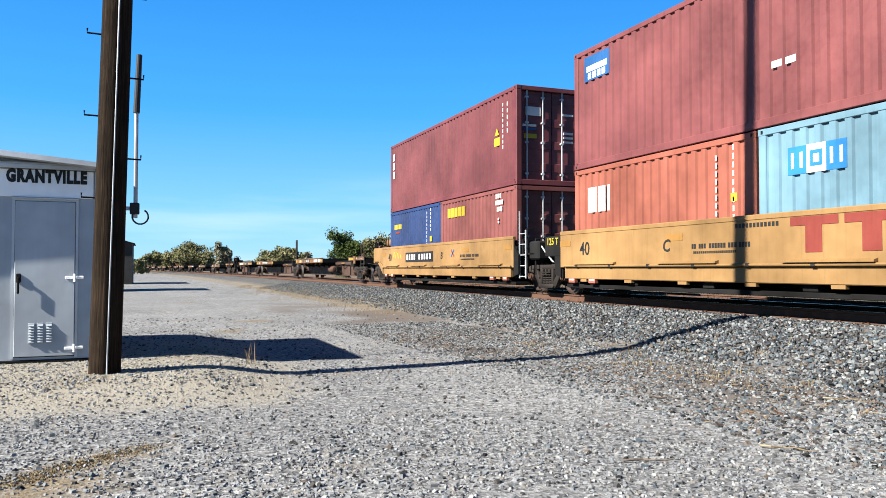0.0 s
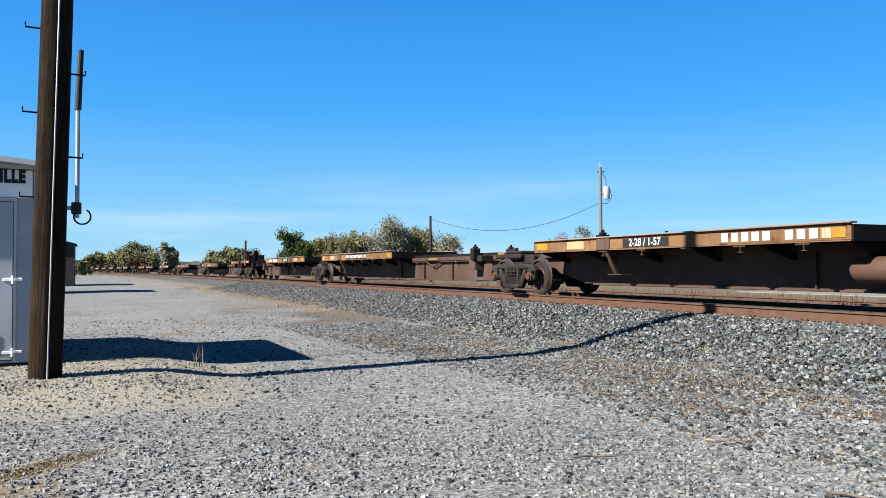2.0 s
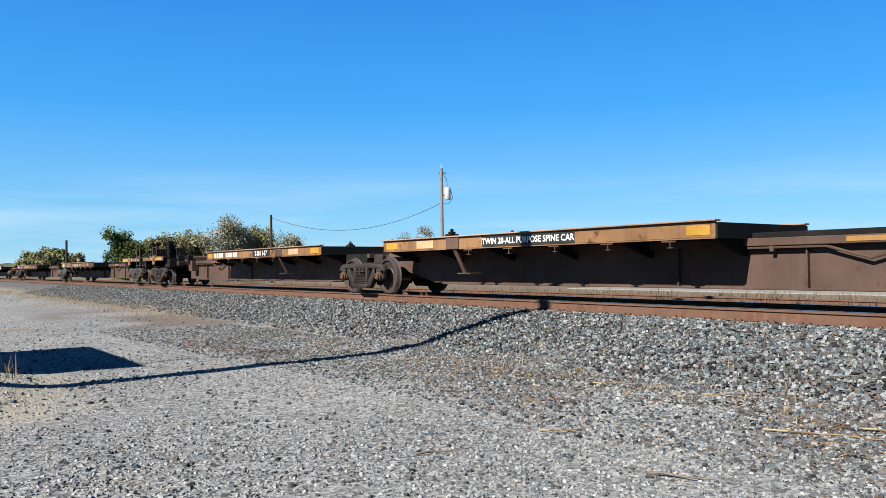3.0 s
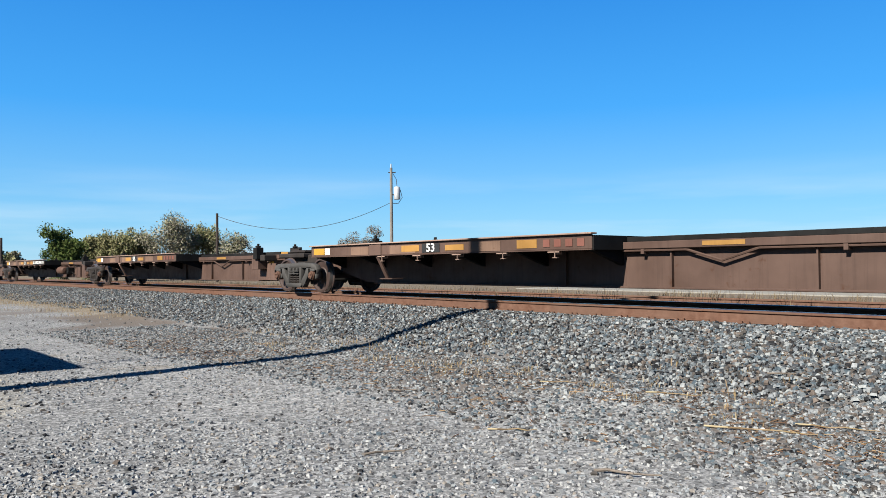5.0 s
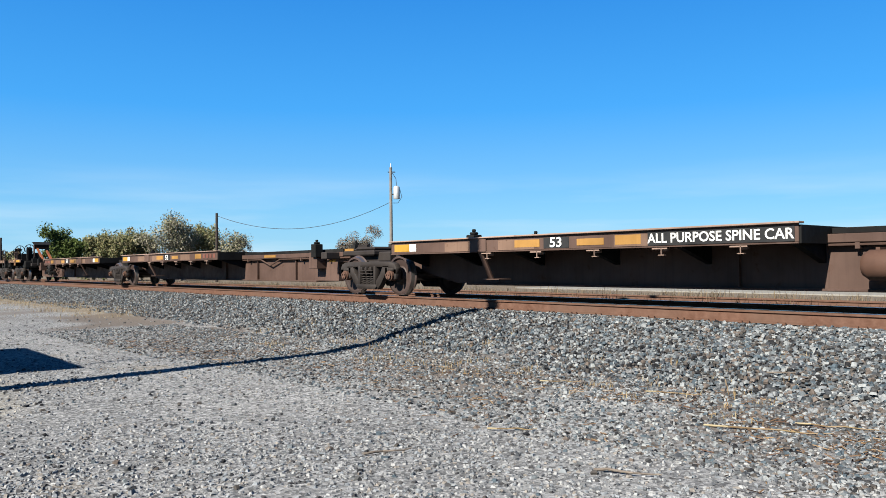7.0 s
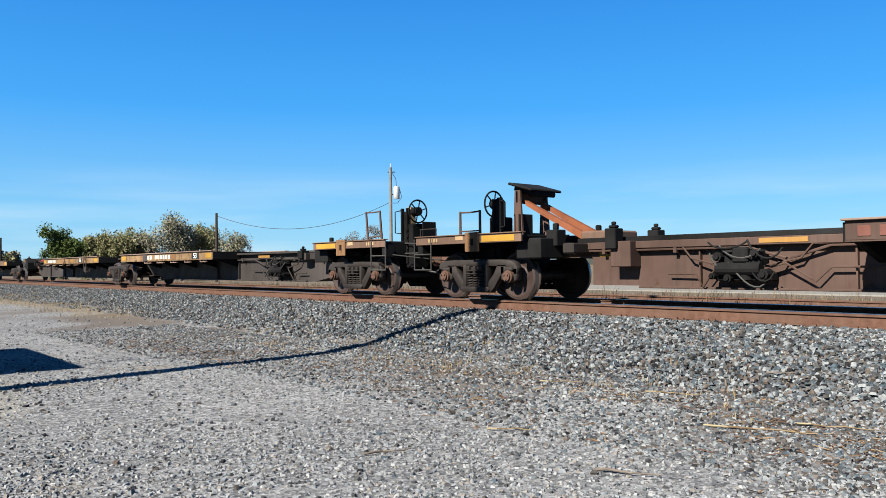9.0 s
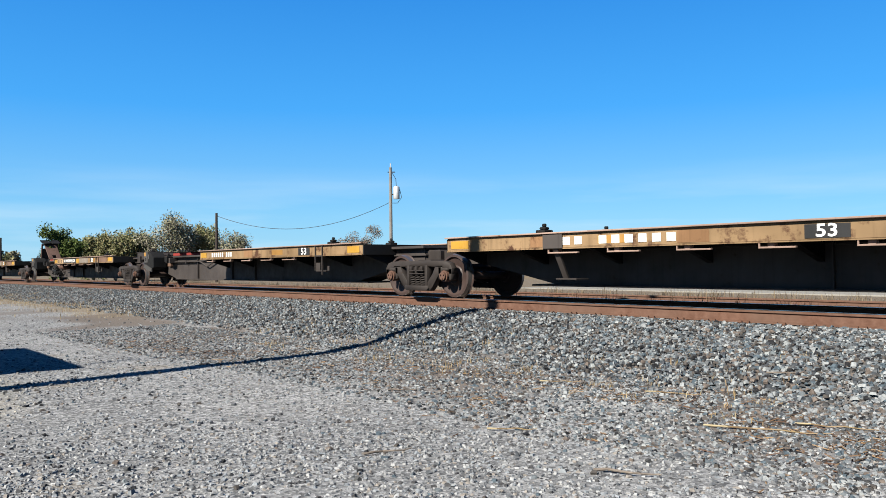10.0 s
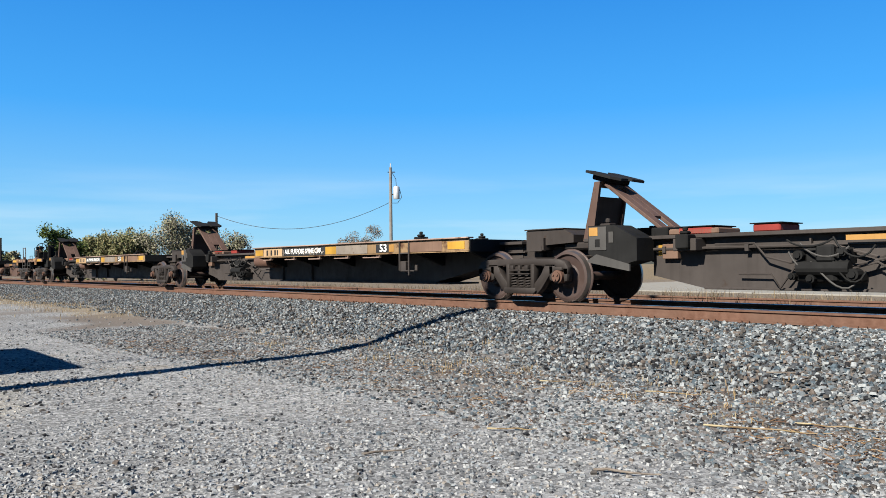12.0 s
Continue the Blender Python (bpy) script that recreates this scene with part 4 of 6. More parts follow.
def standing_hitch(car, h, Y, f):
    """A trailer hitch raised on two leaning legs, with a notched top plate and a flat slotted strut."""
    b = -h
    g = Geo()
    leg = [(Y(b + 0.93), 1.08), (Y(b + 1.14), 1.08), (Y(b + 1.32), 2.12), (Y(b + 1.20), 2.12)]
    for x0, x1 in ((-0.42, -0.36), (0.36, 0.42)):
        g.prism(leg, "x", x0, x1)
    g.prism([(Y(b + 1.02), 1.08), (Y(b + 1.06), 1.08), (Y(b + 1.24), 1.86), (Y(b + 1.20), 1.86)], "x", -0.36, 0.36)
    g.prism([(Y(b + 1.22), 2.02), (Y(b + 1.30), 2.02), (Y(b + 1.31), 2.12), (Y(b + 1.22), 2.12)], "x", -0.36, 0.36)
    part("hitch_leg", g, M_BROWN, car, "rusty leaning hitch legs joined by a web plate")
    m = Matrix.Translation((0, Y(b + 1.36), 2.20)) @ Matrix.Rotation(radians(-17 * f), 4, "X")
    g = Geo()
    for s in (-1, 1):
        v = [(s * 0.06, Y(-0.10)), (s * 0.20, Y(-0.36)), (s * 0.46, Y(-0.34)), (s * 0.47, Y(0.22)), (s * 0.34, Y(0.36)), (s * 0.06, Y(0.30))]
        n = len(v)
        g.add([m @ Vector((x, y, z)) for z in (0.0, 0.045) for x, y in v], [(i, (i + 1) % n, n + (i + 1) % n, n + i) for i in range(n)] + [tuple(range(n))[::-1], tuple(range(n, 2 * n))])
    g.box(-0.30, 0.30, -0.10, 0.30, -0.10, 0.0, 0.02, m=m)
    part("hitch_plate", g, M_BLACK, car, "black notched trailer hitch plate")
    a, c = Vector((0, Y(b + 1.34), 2.08)), Vector((0, Y(b + 2.52), 1.20))
    ln = (c - a).length
    m = Matrix.Translation(a) @ Matrix.Rotation(math.atan2((c - a).z, (c - a).y), 4, "X")
    g = Geo()
    for x0, x1 in ((-0.31, -0.10), (0.10, 0.31)):
        g.box(x0, x1, 0, ln, -0.03, 0.03, 0.008, m=m)
    for y0, y1 in ((0.0, 0.12), (0.34, ln - 0.42), (ln - 0.12, ln)):
        g.box(-0.10, 0.10, y0, y1, -0.03, 0.03, 0.004, m=m)
    part("hitch_strut", g, M_BROWN, car, "flat slotted hitch strut")
    part("strut_foot", Geo().box(-0.36, 0.36, Y(b + 2.30), Y(b + 2.62), 1.10, 1.26, 0.02), M_BLACK, car)
    part("hitch_track", Geo().box(-0.34, 0.34, Y(b + 2.62), Y(b + 3.5), 1.12, 1.22, 0.02), M_RUSTPATCH, car)


def end_housing(car, h, Y):
    """The grimy box over the truck, the lock block beside it, its raking gusset and the red stops."""
    b = -h
    part("truck_housing", Geo().prism([(Y(b - 0.28), 0.92), (Y(b - 0.28), 1.29), (Y(b - 0.24), 1.31), (Y(b + 0.62), 1.31), (Y(b + 0.86), 1.20), (Y(b + 0.86), 1.06), (Y(b + 0.10), 1.02), (Y(b + 0.10), 0.92)], "x", -0.60, 0.60), M_STEEL, car, "grimy steel housing over the truck")
    part("housing_lid", Geo().box(-0.63, 0.63, Y(b - 0.31), Y(b + 0.64), 1.308, 1.33, 0.006), M_STEEL, car)
    part("housing_lug", Geo().box(-0.66, 0.66, Y(b + 0.16), Y(b + 0.20), 0.94, 1.16), M_STEEL, car)
    for s in (-1, 1):
        g = Geo().prism([(Y(b + 1.45), 0.84), (Y(b + 1.45), 1.31), (Y(b + 1.98), 1.31), (Y(b + 2.42), 1.08), (Y(b + 2.42), 0.72), (Y(b + 2.0), 0.62)], "x", s * 0.45, s * 0.93)
        part("lock_block", g, M_BLACK, car, "black container lock block")
        g = Geo().box(s * 0.62, s * 0.80, Y(b + 1.60), Y(b + 1.80), 1.31, 1.35, 0.01)
        g.box(s * 0.67, s * 0.75, Y(b + 1.66), Y(b + 1.74), 1.35, 1.44, 0.025)
        part("lock_pin", g, M_STEEL, car)
        g = Geo().prism([(Y(b + 1.45), 0.73), (Y(b + 1.64), 0.83), (Y(b + 2.30), 0.66), (Y(b + 2.30), 0.55), (Y(b + 1.45), 0.70)], "x", s * 0.93, s * 0.965)
        part("end_gusset", g, M_STEELGREY, car, "grey raking gusset plate")
    x = -0.93
    g = Geo()
    for y0, y1, z0, z1 in ((1.47, 1.60, 0.90, 1.29), (1.70, 1.83, 0.90, 1.29), (1.60, 1.70, 1.08, 1.29), (1.60, 1.70, 0.90, 0.95)):
        g.box(x - 0.012, x, Y(b + y0), Y(b + y1), z0, z1)
    part("side_plate", g, M_STEELGREY, car, "grey side plate with a slot")
    patch(car, "worn_patch", Y(b + 1.48), Y(b + 1.66), 1.14, 1.28, x - 0.012, M_ORANGEDULL, "worn orange paint")
    part("notice_plate", Geo().box(x - 0.012, x, Y(b + 1.88), Y(b + 1.97), 1.02, 1.20), M_STEELGREY, car)
    part("beam_box", Geo().box(-0.46, -0.36, Y(b + 2.58), Y(b + 2.86), 0.74, 0.98, 0.008), M_RUSTPATCH, car, "rusty box on the beam's side")
    for y0, y1 in ((2.80, 3.40), (4.05, 4.46)):
        g = Geo().box(-0.34, 0.30, Y(b + y0), Y(b + y1), 1.12, 1.24, 0.02)
        part("hitch_stop", g, M_RED, car, "faded red hitch stop")
        part("stop_plate", Geo().box(-0.36, 0.32, Y(b + y0 - 0.04), Y(b + y1 + 0.04), 1.24, 1.256, 0.004), M_BLACK, car)


def end_gear(car, e, h, body):
    """End platform over the truck with couplers, brake stand, handrails and steps at an outer end (e = -1 leading, 1 rear)."""
    E = lambda u: e * (h + u)                 # u counts outwards from the truck's middle
    g = Geo()
    g.box(-0.30, 0.30, E(-0.9), E(1.40), 0.78, 1.02, 0.03)
    g.box(-1.27, 1.27, E(1.40), E(1.55), 0.86, 1.22, 0.02)
    part("end_sill", g, M_BLACK, car)
    part("end_deck", Geo().box(-1.26, 1.26, E(-1.42), E(1.50), 1.17, 1.21, 0.008), M_BLACK, car, "black end platform deck")
    for u in (-1.38, -0.5, 0.55):
        part("deck_bearer", Geo().prism([(-1.24, 1.17), (1.24, 1.17), (1.24, 1.08), (0.4, 0.98), (-0.4, 0.98), (-1.24, 1.08)], "y", E(u), E(u + 0.08)), M_BLACK, car)
    for s in (-1, 1):
        g = Geo().box(s * 1.26, s * 1.30, E(-1.44), E(1.56), 1.09, 1.25, 0.006)
        g.box(s * 1.20, s * 1.33, E(-1.46), E(1.57), 1.25, 1.27, 0.004)
        part("platform_sill", g, M_RUSTPATCH, car, "rusty brown platform sill")
        g = Geo()
        for u0, u1, z0, z1 in ((-0.36, -0.22, 0.93, 1.30), (-0.12, 0.02, 0.93, 1.30), (-0.22, -0.12, 1.18, 1.30), (-0.22, -0.12, 0.93, 1.05)):
            g.box(s * 1.302, s * 1.325, E(u0), E(u1), z0, z1)
        part("slotted_plate", g, M_SILL, car, "tan plate with a round slot")
        part("slot_shadow", Geo().box(s * 1.300, s * 1.304, E(-0.22), E(-0.12), 1.05, 1.18), M_BLACK, car)
        part("hanging_box", Geo().box(s * 0.45, s * 1.10, E(-1.72), E(-1.12), 0.78, 1.15, 0.02), M_BLACK, car)
    x = -1.301
    patch(car, "reflector", E(-1.28), E(-0.42), 1.11, 1.225, x, M_REFLECT, "yellow reflective strip")
    patch(car, "pale_plate", E(0.10), E(0.32), 1.16, 1.24, x, M_TANPATCH)
    for k in range(4):
        patch(car, "marking_bar", E(0.86 + 0.08 * k), E(0.91 + 0.08 * k), 1.14, 1.21, x, M_TANPATCH)
    for s in (-1, 1):
        g = Geo().box(s * 0.62 - 0.13, s * 0.62 + 0.13, E(-1.80), E(-1.54), 1.00, 1.30, 0.015)
        g.box(s * 0.62 - 0.05, s * 0.62 + 0.05, E(-1.72), E(-1.62), 1.30, 1.42, 0.02)
        part("container_pedestal", g, M_BLACK, car, "black container lock pedestal")
    part("hitch_head", Geo().box(-0.40, 0.40, E(-2.72), E(-2.05), 1.06, 1.26, 0.03), M_RUSTPATCH, car, "rusty folded hitch head")
    g = Geo()
    g.box(-0.10, 0.10, E(1.5), E(1.86), 0.72, 0.90, 0.03)
    g.box(-0.19, 0.19, E(1.80), E(2.10), 0.66, 0.94, 0.06)
    part("coupler", g, M_RUSTTANK, car, "rusty knuckle coupler")
    # handrail, step and brake stand
    r0, r1, top = (0.84, 1.37, 1.91) if e < 0 else (-0.30, 0.26, 1.72)
    lean = -0.09 if e < 0 else 0.0
    for u in (r0, r1):
        part("handrail_post", Geo().prism([(E(u - 0.025), 1.10), (E(u + 0.025), 1.10), (E(u + lean + 0.02), top), (E(u + lean - 0.02), top)], "x", -1.235, -1.205), M_BROWN, car)
    part("handrail", Geo().tube([(-1.22, E(r0 + lean), top - 0.02), (-1.22, E((r0 + r1) / 2 + lean), top - 0.03), (-1.22, E(r1 + lean), top - 0.02)], 0.016, 6), M_BROWN, car, "dark tubular handrail")
    part("handrail", Geo().tube([(-1.22, E(r0 + lean * 0.2), 1.33), (-1.22, E(r1 + lean * 0.2), 1.33)], 0.014, 6), M_BROWN, car)
    if e > 0:
        part("handrail", Geo().tube([(-1.22, E(1.0), 1.20), (-1.22, E(1.0), 1.42), (-1.22, E(1.5), 1.42), (-1.22, E(1.5), 1.20)], 0.014, 6), M_STEEL, car, "low end handrail")
    g = Geo()
    for u in (1.06, 1.60):
        g.tube([(-1.31, E(u), 1.22), (-1.31, E(u), 0.58)], 0.014, 6)
    for z in (0.585, 0.90):
        g.tube([(-1.31, E(1.06), z), (-1.31, E(1.60), z)], 0.014, 6)
    part("step_ladder", g, M_STEELGREY, car, "thin steel sill step")
    g = Geo().tube([(-0.75, E(1.58), 0.95), (-0.75, E(2.15), 0.95), (-0.75, E(2.15), 1.15), (-0.75, E(1.58), 1.18)], 0.014, 6)
    g.tube([(-1.10, E(1.58), 0.92), (-0.6, E(2.0), 0.84), (-0.2, E(2.3), 0.78)], 0.012, 6)
    part("uncoupling_lever", g, M_STEELGREY, car, "bent steel uncoupling lever")
    v, w = (1.47, 1) if e < 0 else (-0.22, -1)
    g = Geo()
    for du in (-0.09, 0.10):
        g.box(-0.70, -0.62, E(v + du - 0.025), E(v + du + 0.025), 0.72, 1.97, 0.008)
    g.box(-0.66, -0.20, E(v + 0.02), E(v + 0.26), 0.62, 1.62, 0.03)
    g.box(-0.64, -0.62, E(v - 0.1), E(v + 0.1), 0.80, 1.90)
    part("brake_stand", g, M_BLACK, car, "black hand brake stand")
    part("stand_rail", Geo().tube([(-0.70, E(v - 0.10), 1.40), (-0.74, E(v - 0.26), 1.42), (-0.74, E(v - 0.26), 1.90), (-0.70, E(v - 0.10), 1.92)], 0.014, 6), M_BLACK, car)
    g = Geo().box(-0.66, -0.40, E(v - 0.02), E(v + 0.12), 1.55, 1.97, 0.06)
    g.cyl((-0.55, E(v + 0.05), 1.40), (-0.55, E(v + 0.05), 2.0), 0.06, 10)
    part("brake_gearbox", g, M_TANPATCH if e < 0 else M_BLACK, car, "faded tan brake gear housing" if e < 0 else "black brake gear housing")
    for k in range(9):
        c = Vector((-0.70, E(v + 0.12), 1.50 - 0.07 * k))
        d = Vector((0.02, 0, 0)) if k % 2 else Vector((0, 0.02, 0))
        part("chain_link", Geo().tube([c + d + Vector((0, 0, 0.03)), c + d - Vector((0, 0, 0.03)), c - d - Vector((0, 0, 0.03)), c - d + Vector((0, 0, 0.03)), c + d + Vector((0, 0, 0.03))], 0.008, 5), M_BLACK, car)
    g = Geo()
    y, R, zc, n = E(v + 0.27), 0.255, 1.89, 24
    ring = [(-0.50 + R * math.cos(2 * math.pi * i / n), y, zc + R * math.sin(2 * math.pi * i / n)) for i in range(n + 1)]
    g.tube(ring, 0.019, 6)
    for i in range(6):
        q = 2 * math.pi * i / 6 + 0.3
        g.cyl((-0.50, y, zc), (-0.50 + R * math.cos(q), y, zc + R * math.sin(q)), 0.014, 6)
    g.cyl((-0.50, E(v + 0.31), zc), (-0.50, E(v + 0.08), zc), 0.10, 12)
    part("brake_wheel", g, M_BLACK, car, "spoked hand brake wheel")
    part("end_screen", Geo().box(-0.45, -0.05, E(v + 0.34 * w), E(v + 0.37 * w), 1.18, 1.66, 0.02), M_BLACK, car, "dark steel screen behind the hand brake")
    for q in (-0.35, 0.35):
        g = Geo().tube([(q, E(1.5), 0.84), (q, E(1.75), 0.58), (q * 0.6, E(2.0), 0.52), (q * 0.4, E(2.15), 0.62)], 0.028, 8)
        part("brake_hose", g, M_BLACKPLASTIC, car)


# ---- train: loaded well cars ----


def container(label, length, height, mat, ribs, name="shipping_container"):
    """A container with corrugated sides; origin at its base centre."""
    c = thing(name, label, "container", "containers on the train")
    w, hl = 1.219, length / 2
    for s in (-1, 1):
        g, pts, n = Geo(), [], ribs
        y0, y1 = -hl + 0.16, hl - 0.16
        st = (y1 - y0) / n
        for i in range(n):
            y = y0 + i * st
            pts += [(s * (w - 0.012), y), (s * (w - 0.012), y + st * 0.42), (s * (w - 0.050), y + st * 0.52), (s * (w - 0.050), y + st * 0.90)]
        pts.append((s * (w - 0.012), y1))
        v = [(x, y, 0.14) for x, y in pts] + [(x, y, height - 0.10) for x, y in pts]
        k = len(pts)
        g.add(v, [(i, i + 1, k + i + 1, k + i) for i in range(k - 1)])
        part("side_panel", g, mat, c)
    g = Geo()
    for s in (-1, 1):
        g.box(s * w, s * (w - 0.08), -hl + 0.1, hl - 0.1, 0.0, 0.155, 0.01)
        g.box(s * w, s * (w - 0.07), -hl + 0.1, hl - 0.1, height - 0.115, height, 0.01)
        for e in (-1, 1):
            g.box(s * w, s * (w - 0.17), e * (hl - 0.17), e * hl, 0.10, height - 0.10, 0.015)
    for e in (-1, 1):
        g.box(-w + 0.15, w - 0.15, e * hl, e * (hl - 0.1), 0, 0.15, 0.01)
        g.box(-w + 0.15, w - 0.15, e * hl, e * (hl - 0.1), height - 0.13, height, 0.01)
    part("frame", g, mat, c)
    g = Geo().box(-w + 0.05, w - 0.05, -hl + 0.1, hl - 0.1, height - 0.05, height - 0.02)
    g.box(-w + 0.06, w - 0.06, -hl + 0.1, hl - 0.1, 0.03, 0.10)
    part("roof_and_floor", g, mat, c)
    for s in (-1, 1):
        for e in (-1, 1):
            for z in (0, height - 0.118):
                g = Geo().box(s * (w + 0.004), s * (w - 0.162), e * (hl + 0.004), e * (hl - 0.178), z - 0.003 if z == 0 else z, z + 0.118 if z == 0 else height + 0.003, 0.01)
                part("corner_casting", g, mat, c)
                part("casting_hole", Geo().box(s * (w + 0.006), s * (w - 0.02), e * (hl - 0.065), e * (hl - 0.115), z + 0.03, z + 0.09), M_BLACK, c)
    # doors at the leading end, plain end behind
    for s in (-1, 1):
        g = Geo()
        g.box(s * 0.01, s * (w - 0.15), -hl + 0.11, -hl + 0.15, 0.15, height - 0.13, 0.01)
        for z in np.linspace(0.4, height - 0.5, 4):
            g.box(s * 0.05, s * (w - 0.2), -hl + 0.095, -hl + 0.12, z, z + 0.25, 0.01)
        part("end_door", g, mat, c)
    part("end_wall", Geo().box(-w + 0.15, w - 0.15, hl - 0.07, hl - 0.02, 0.15, height - 0.13), mat, c)
    for x in (-0.85, -0.32, 0.32, 0.85):
        g = Geo().cyl((x, -hl + 0.06, 0.10), (x, -hl + 0.06, height - 0.08), 0.020, 8)
        for z in (0.3, height * 0.42, height * 0.62, height - 0.35):
            g.box(x - 0.06, x + 0.06, -hl + 0.045, -hl + 0.11, z, z + 0.06, 0.01)
        part("lock_rod", g, M_GALV, c, "galvanised door lock rod")
    return c


def bars(c, y, z, x, w, h, n, mat, upright=False, gap=0.35, name="marking_bar"):
    """Unreadable writing as a row of plain bars on the -x side, from y onward towards -y, or downward when upright."""
    for i in range(n):
        if upright:
            part(name, Geo().box(x - 0.004, x, y - w * 0.4, y, z - (i + 1) * h, z - i * h - h * gap), mat, c)
        else:
            part(name, Geo().box(x - 0.004, x, y - (i + 1) * w, y - i * w - w * gap, z - h, z), mat, c)


def well_unit(label, first_gear=False, last=False, numbers="40", letter="B"):
    car = thing("well_car_unit", label, "freight car", "loaded well car units of the train")
    hw, hl = 1.44, 6.45
    for s in (-1, 1):
        g = Geo()
        g.box(s * hw, s * (hw - 0.05), -hl, hl, 0.70, 1.58, 0.01)
        g.box(s * (hw + 0.012), s * (hw - 0.10), -hl, hl, 1.50, 1.60, 0.015)
        part("side_wall", g, M_WELL, car)
        g = Geo()
        g.box(s * (hw - 0.01), s * (hw - 0.12), -hl + 0.2, hl - 0.2, 0.42, 0.70, 0.015)
        part("side_sill", g, M_WELL, car)
        g = Geo()
        g.tube([(s * (hw + 0.03), -hl + 0.1, 0.735), (s * (hw + 0.03), hl - 0.25, 0.735)] + ([(s * (hw + 0.03), hl + 0.4, 1.0), (s * (hw + 0.03), hl + 1.2, 1.0)] if last else []), 0.028, 8)
        part("brake_pipe", g, M_WELL, car)
        for k in range(4):
            y = -4.9 + k * 3.25
            part("side_ledge", Geo().prism([(s * hw, 0.83), (s * (hw + 0.09), 0.80), (s * (hw + 0.09), 0.77), (s * hw, 0.77)], "y", y - 0.85, y + 0.85), M_WELL, car)
        for k in range(9):
            y = -5.6 + k * 1.4
            part("hanger", Geo().box(s * (hw + 0.06), s * hw, y - 0.05, y + 0.05, 0.70, 0.77, 0.01), M_STEEL, car)
        for k in range(7):
            y = -5.4 + k * 1.8
            part("drain_tab", Geo().box(s * (hw - 0.02), s * (hw - 0.10), y - 0.13, y + 0.13, 0.36, 0.42), M_WELL, car)
        for y in (-5.9, -5.0, 5.0, 5.9):
            part("jacking_plate", Geo().box(s * (hw + 0.005), s * (hw - 0.08), y - 0.14, y + 0.14, 0.33, 0.43), M_CORAL, car, "faded red jacking point label")
            part("label_bar", Geo().box(s * (hw + 0.008), s * (hw + 0.005), y - 0.11, y + 0.11, 0.385, 0.42), M_WHITE, car)
    # black plate added to give the shade beneath the well
    part("well_floor", Geo().box(-hw + 0.13, hw - 0.13, -hl + 0.1, hl - 0.1, 0.20, 0.29, 0.01), M_BLACK, car, "black floor plate standing for the shade under the well")
    for y in np.linspace(-5.9, 5.9, 6):
        part("cross_member", Geo().box(-hw + 0.12, hw - 0.12, y - 0.15, y + 0.15, 0.30, 0.44, 0.01), M_BLACK, car)
    # end platforms: bulkheads that slope up to the truck
    for e in (-1, 1):
        g = Geo()
        g.box(-hw + 0.05, hw - 0.05, e * (hl - 0.02), e * (hl + 0.10), 0.42, 1.30, 0.02)
        part("bulkhead", g, M_WELL if e > 0 and last else M_BLACK, car)
        for s in (-1, 1):
            if e > 0 and last:
                pg = [(hl, 0.45), (hl + 0.40, 0.74), (hl + 0.75, 0.92), (hl + 1.40, 0.92), (hl + 1.40, 1.50), (hl + 1.30, 1.595), (hl, 1.595)]
            else:
                pg = [(e * hl, 0.45), (e * (hl + 0.30), 0.52), (e * (hl + 0.30), 1.05), (e * hl, 1.35)]
            part("end_gusset", Geo().prism(pg, "x", s * (hw - 0.06), s * (hw - 0.01)), M_WELL if e > 0 and last else M_BLACK, car)
        g = Geo()
        g.box(-0.45, 0.45, e * hl, e * (hl + 1.3), 0.76, 1.05, 0.03)
        g.box(-1.30, 1.30, e * (hl + 0.1), e * (hl + 1.0), 1.05, 1.10, 0.01)
        part("end_platform", g, M_WELL if e > 0 and last else M_BLACK, car)
    if last:
        g = Geo().lathe([(6.35, 0.02), (6.38, 0.14), (6.46, 0.18), (7.30, 0.18), (7.38, 0.14), (7.41, 0.02)], 18, "y", (-0.85, 0, 1.82))
        part("air_reservoir", g, M_SILL, car, "weathered tan air reservoir on the end platform", True)
        for y in (6.5, 7.2):
            part("reservoir_saddle", Geo().box(-1.02, -0.68, y - 0.04, y + 0.04, 1.10, 1.78, 0.01), M_BLACK, car)
        for y, z in ((7.65, 2.05), (7.95, 1.85), (6.15, 2.0)):
            part("grab_iron", Geo().tube([(-1.3, y - 0.16, 1.1), (-1.3, y - 0.16, z), (-1.3, y + 0.1, z), (-1.3, y + 0.1, 1.1)], 0.016, 6), M_BLACK, car)
        g = Geo().box(-1.25, -0.55, 7.50, 7.80, 1.10, 1.72, 0.04)
        part("brake_gear_box", g, M_RUSTTANK, car, "rusty brake gear box")
        part("coupler", Geo().box(-0.16, 0.16, 7.75, 9.35, 0.66, 0.92, 0.05), M_RUSTTANK, car, "rusty knuckle coupler")
    # ladder and hoses at the leading end
    g = Geo()
    for yy in (-hl - 0.25, -hl - 0.62):
        g.tube([(-1.36, yy, 0.40), (-1.36, yy, 2.3 if yy > -hl - 0.4 else 1.75)], 0.022, 6)
    for z in np.arange(0.45, 1.75, 0.3):
        g.tube([(-1.36, -hl - 0.25, z), (-1.36, -hl - 0.62, z)], 0.016, 6)
    part("ladder", g, M_GALV, car, "pale steel end ladder")
    # pale hose and dark rods between the units
    if not last:
        part("air_hose", Geo().tube([(-1.0, hl + 0.2, 0.95), (-1.1, hl + 0.5, 0.78), (-1.15, hl + 0.9, 0.86), (-1.2, hl + 1.25, 1.15), (-1.2, hl + 1.5, 1.35)], 0.022, 6), M_GALV, car, "pale flexible air hose")
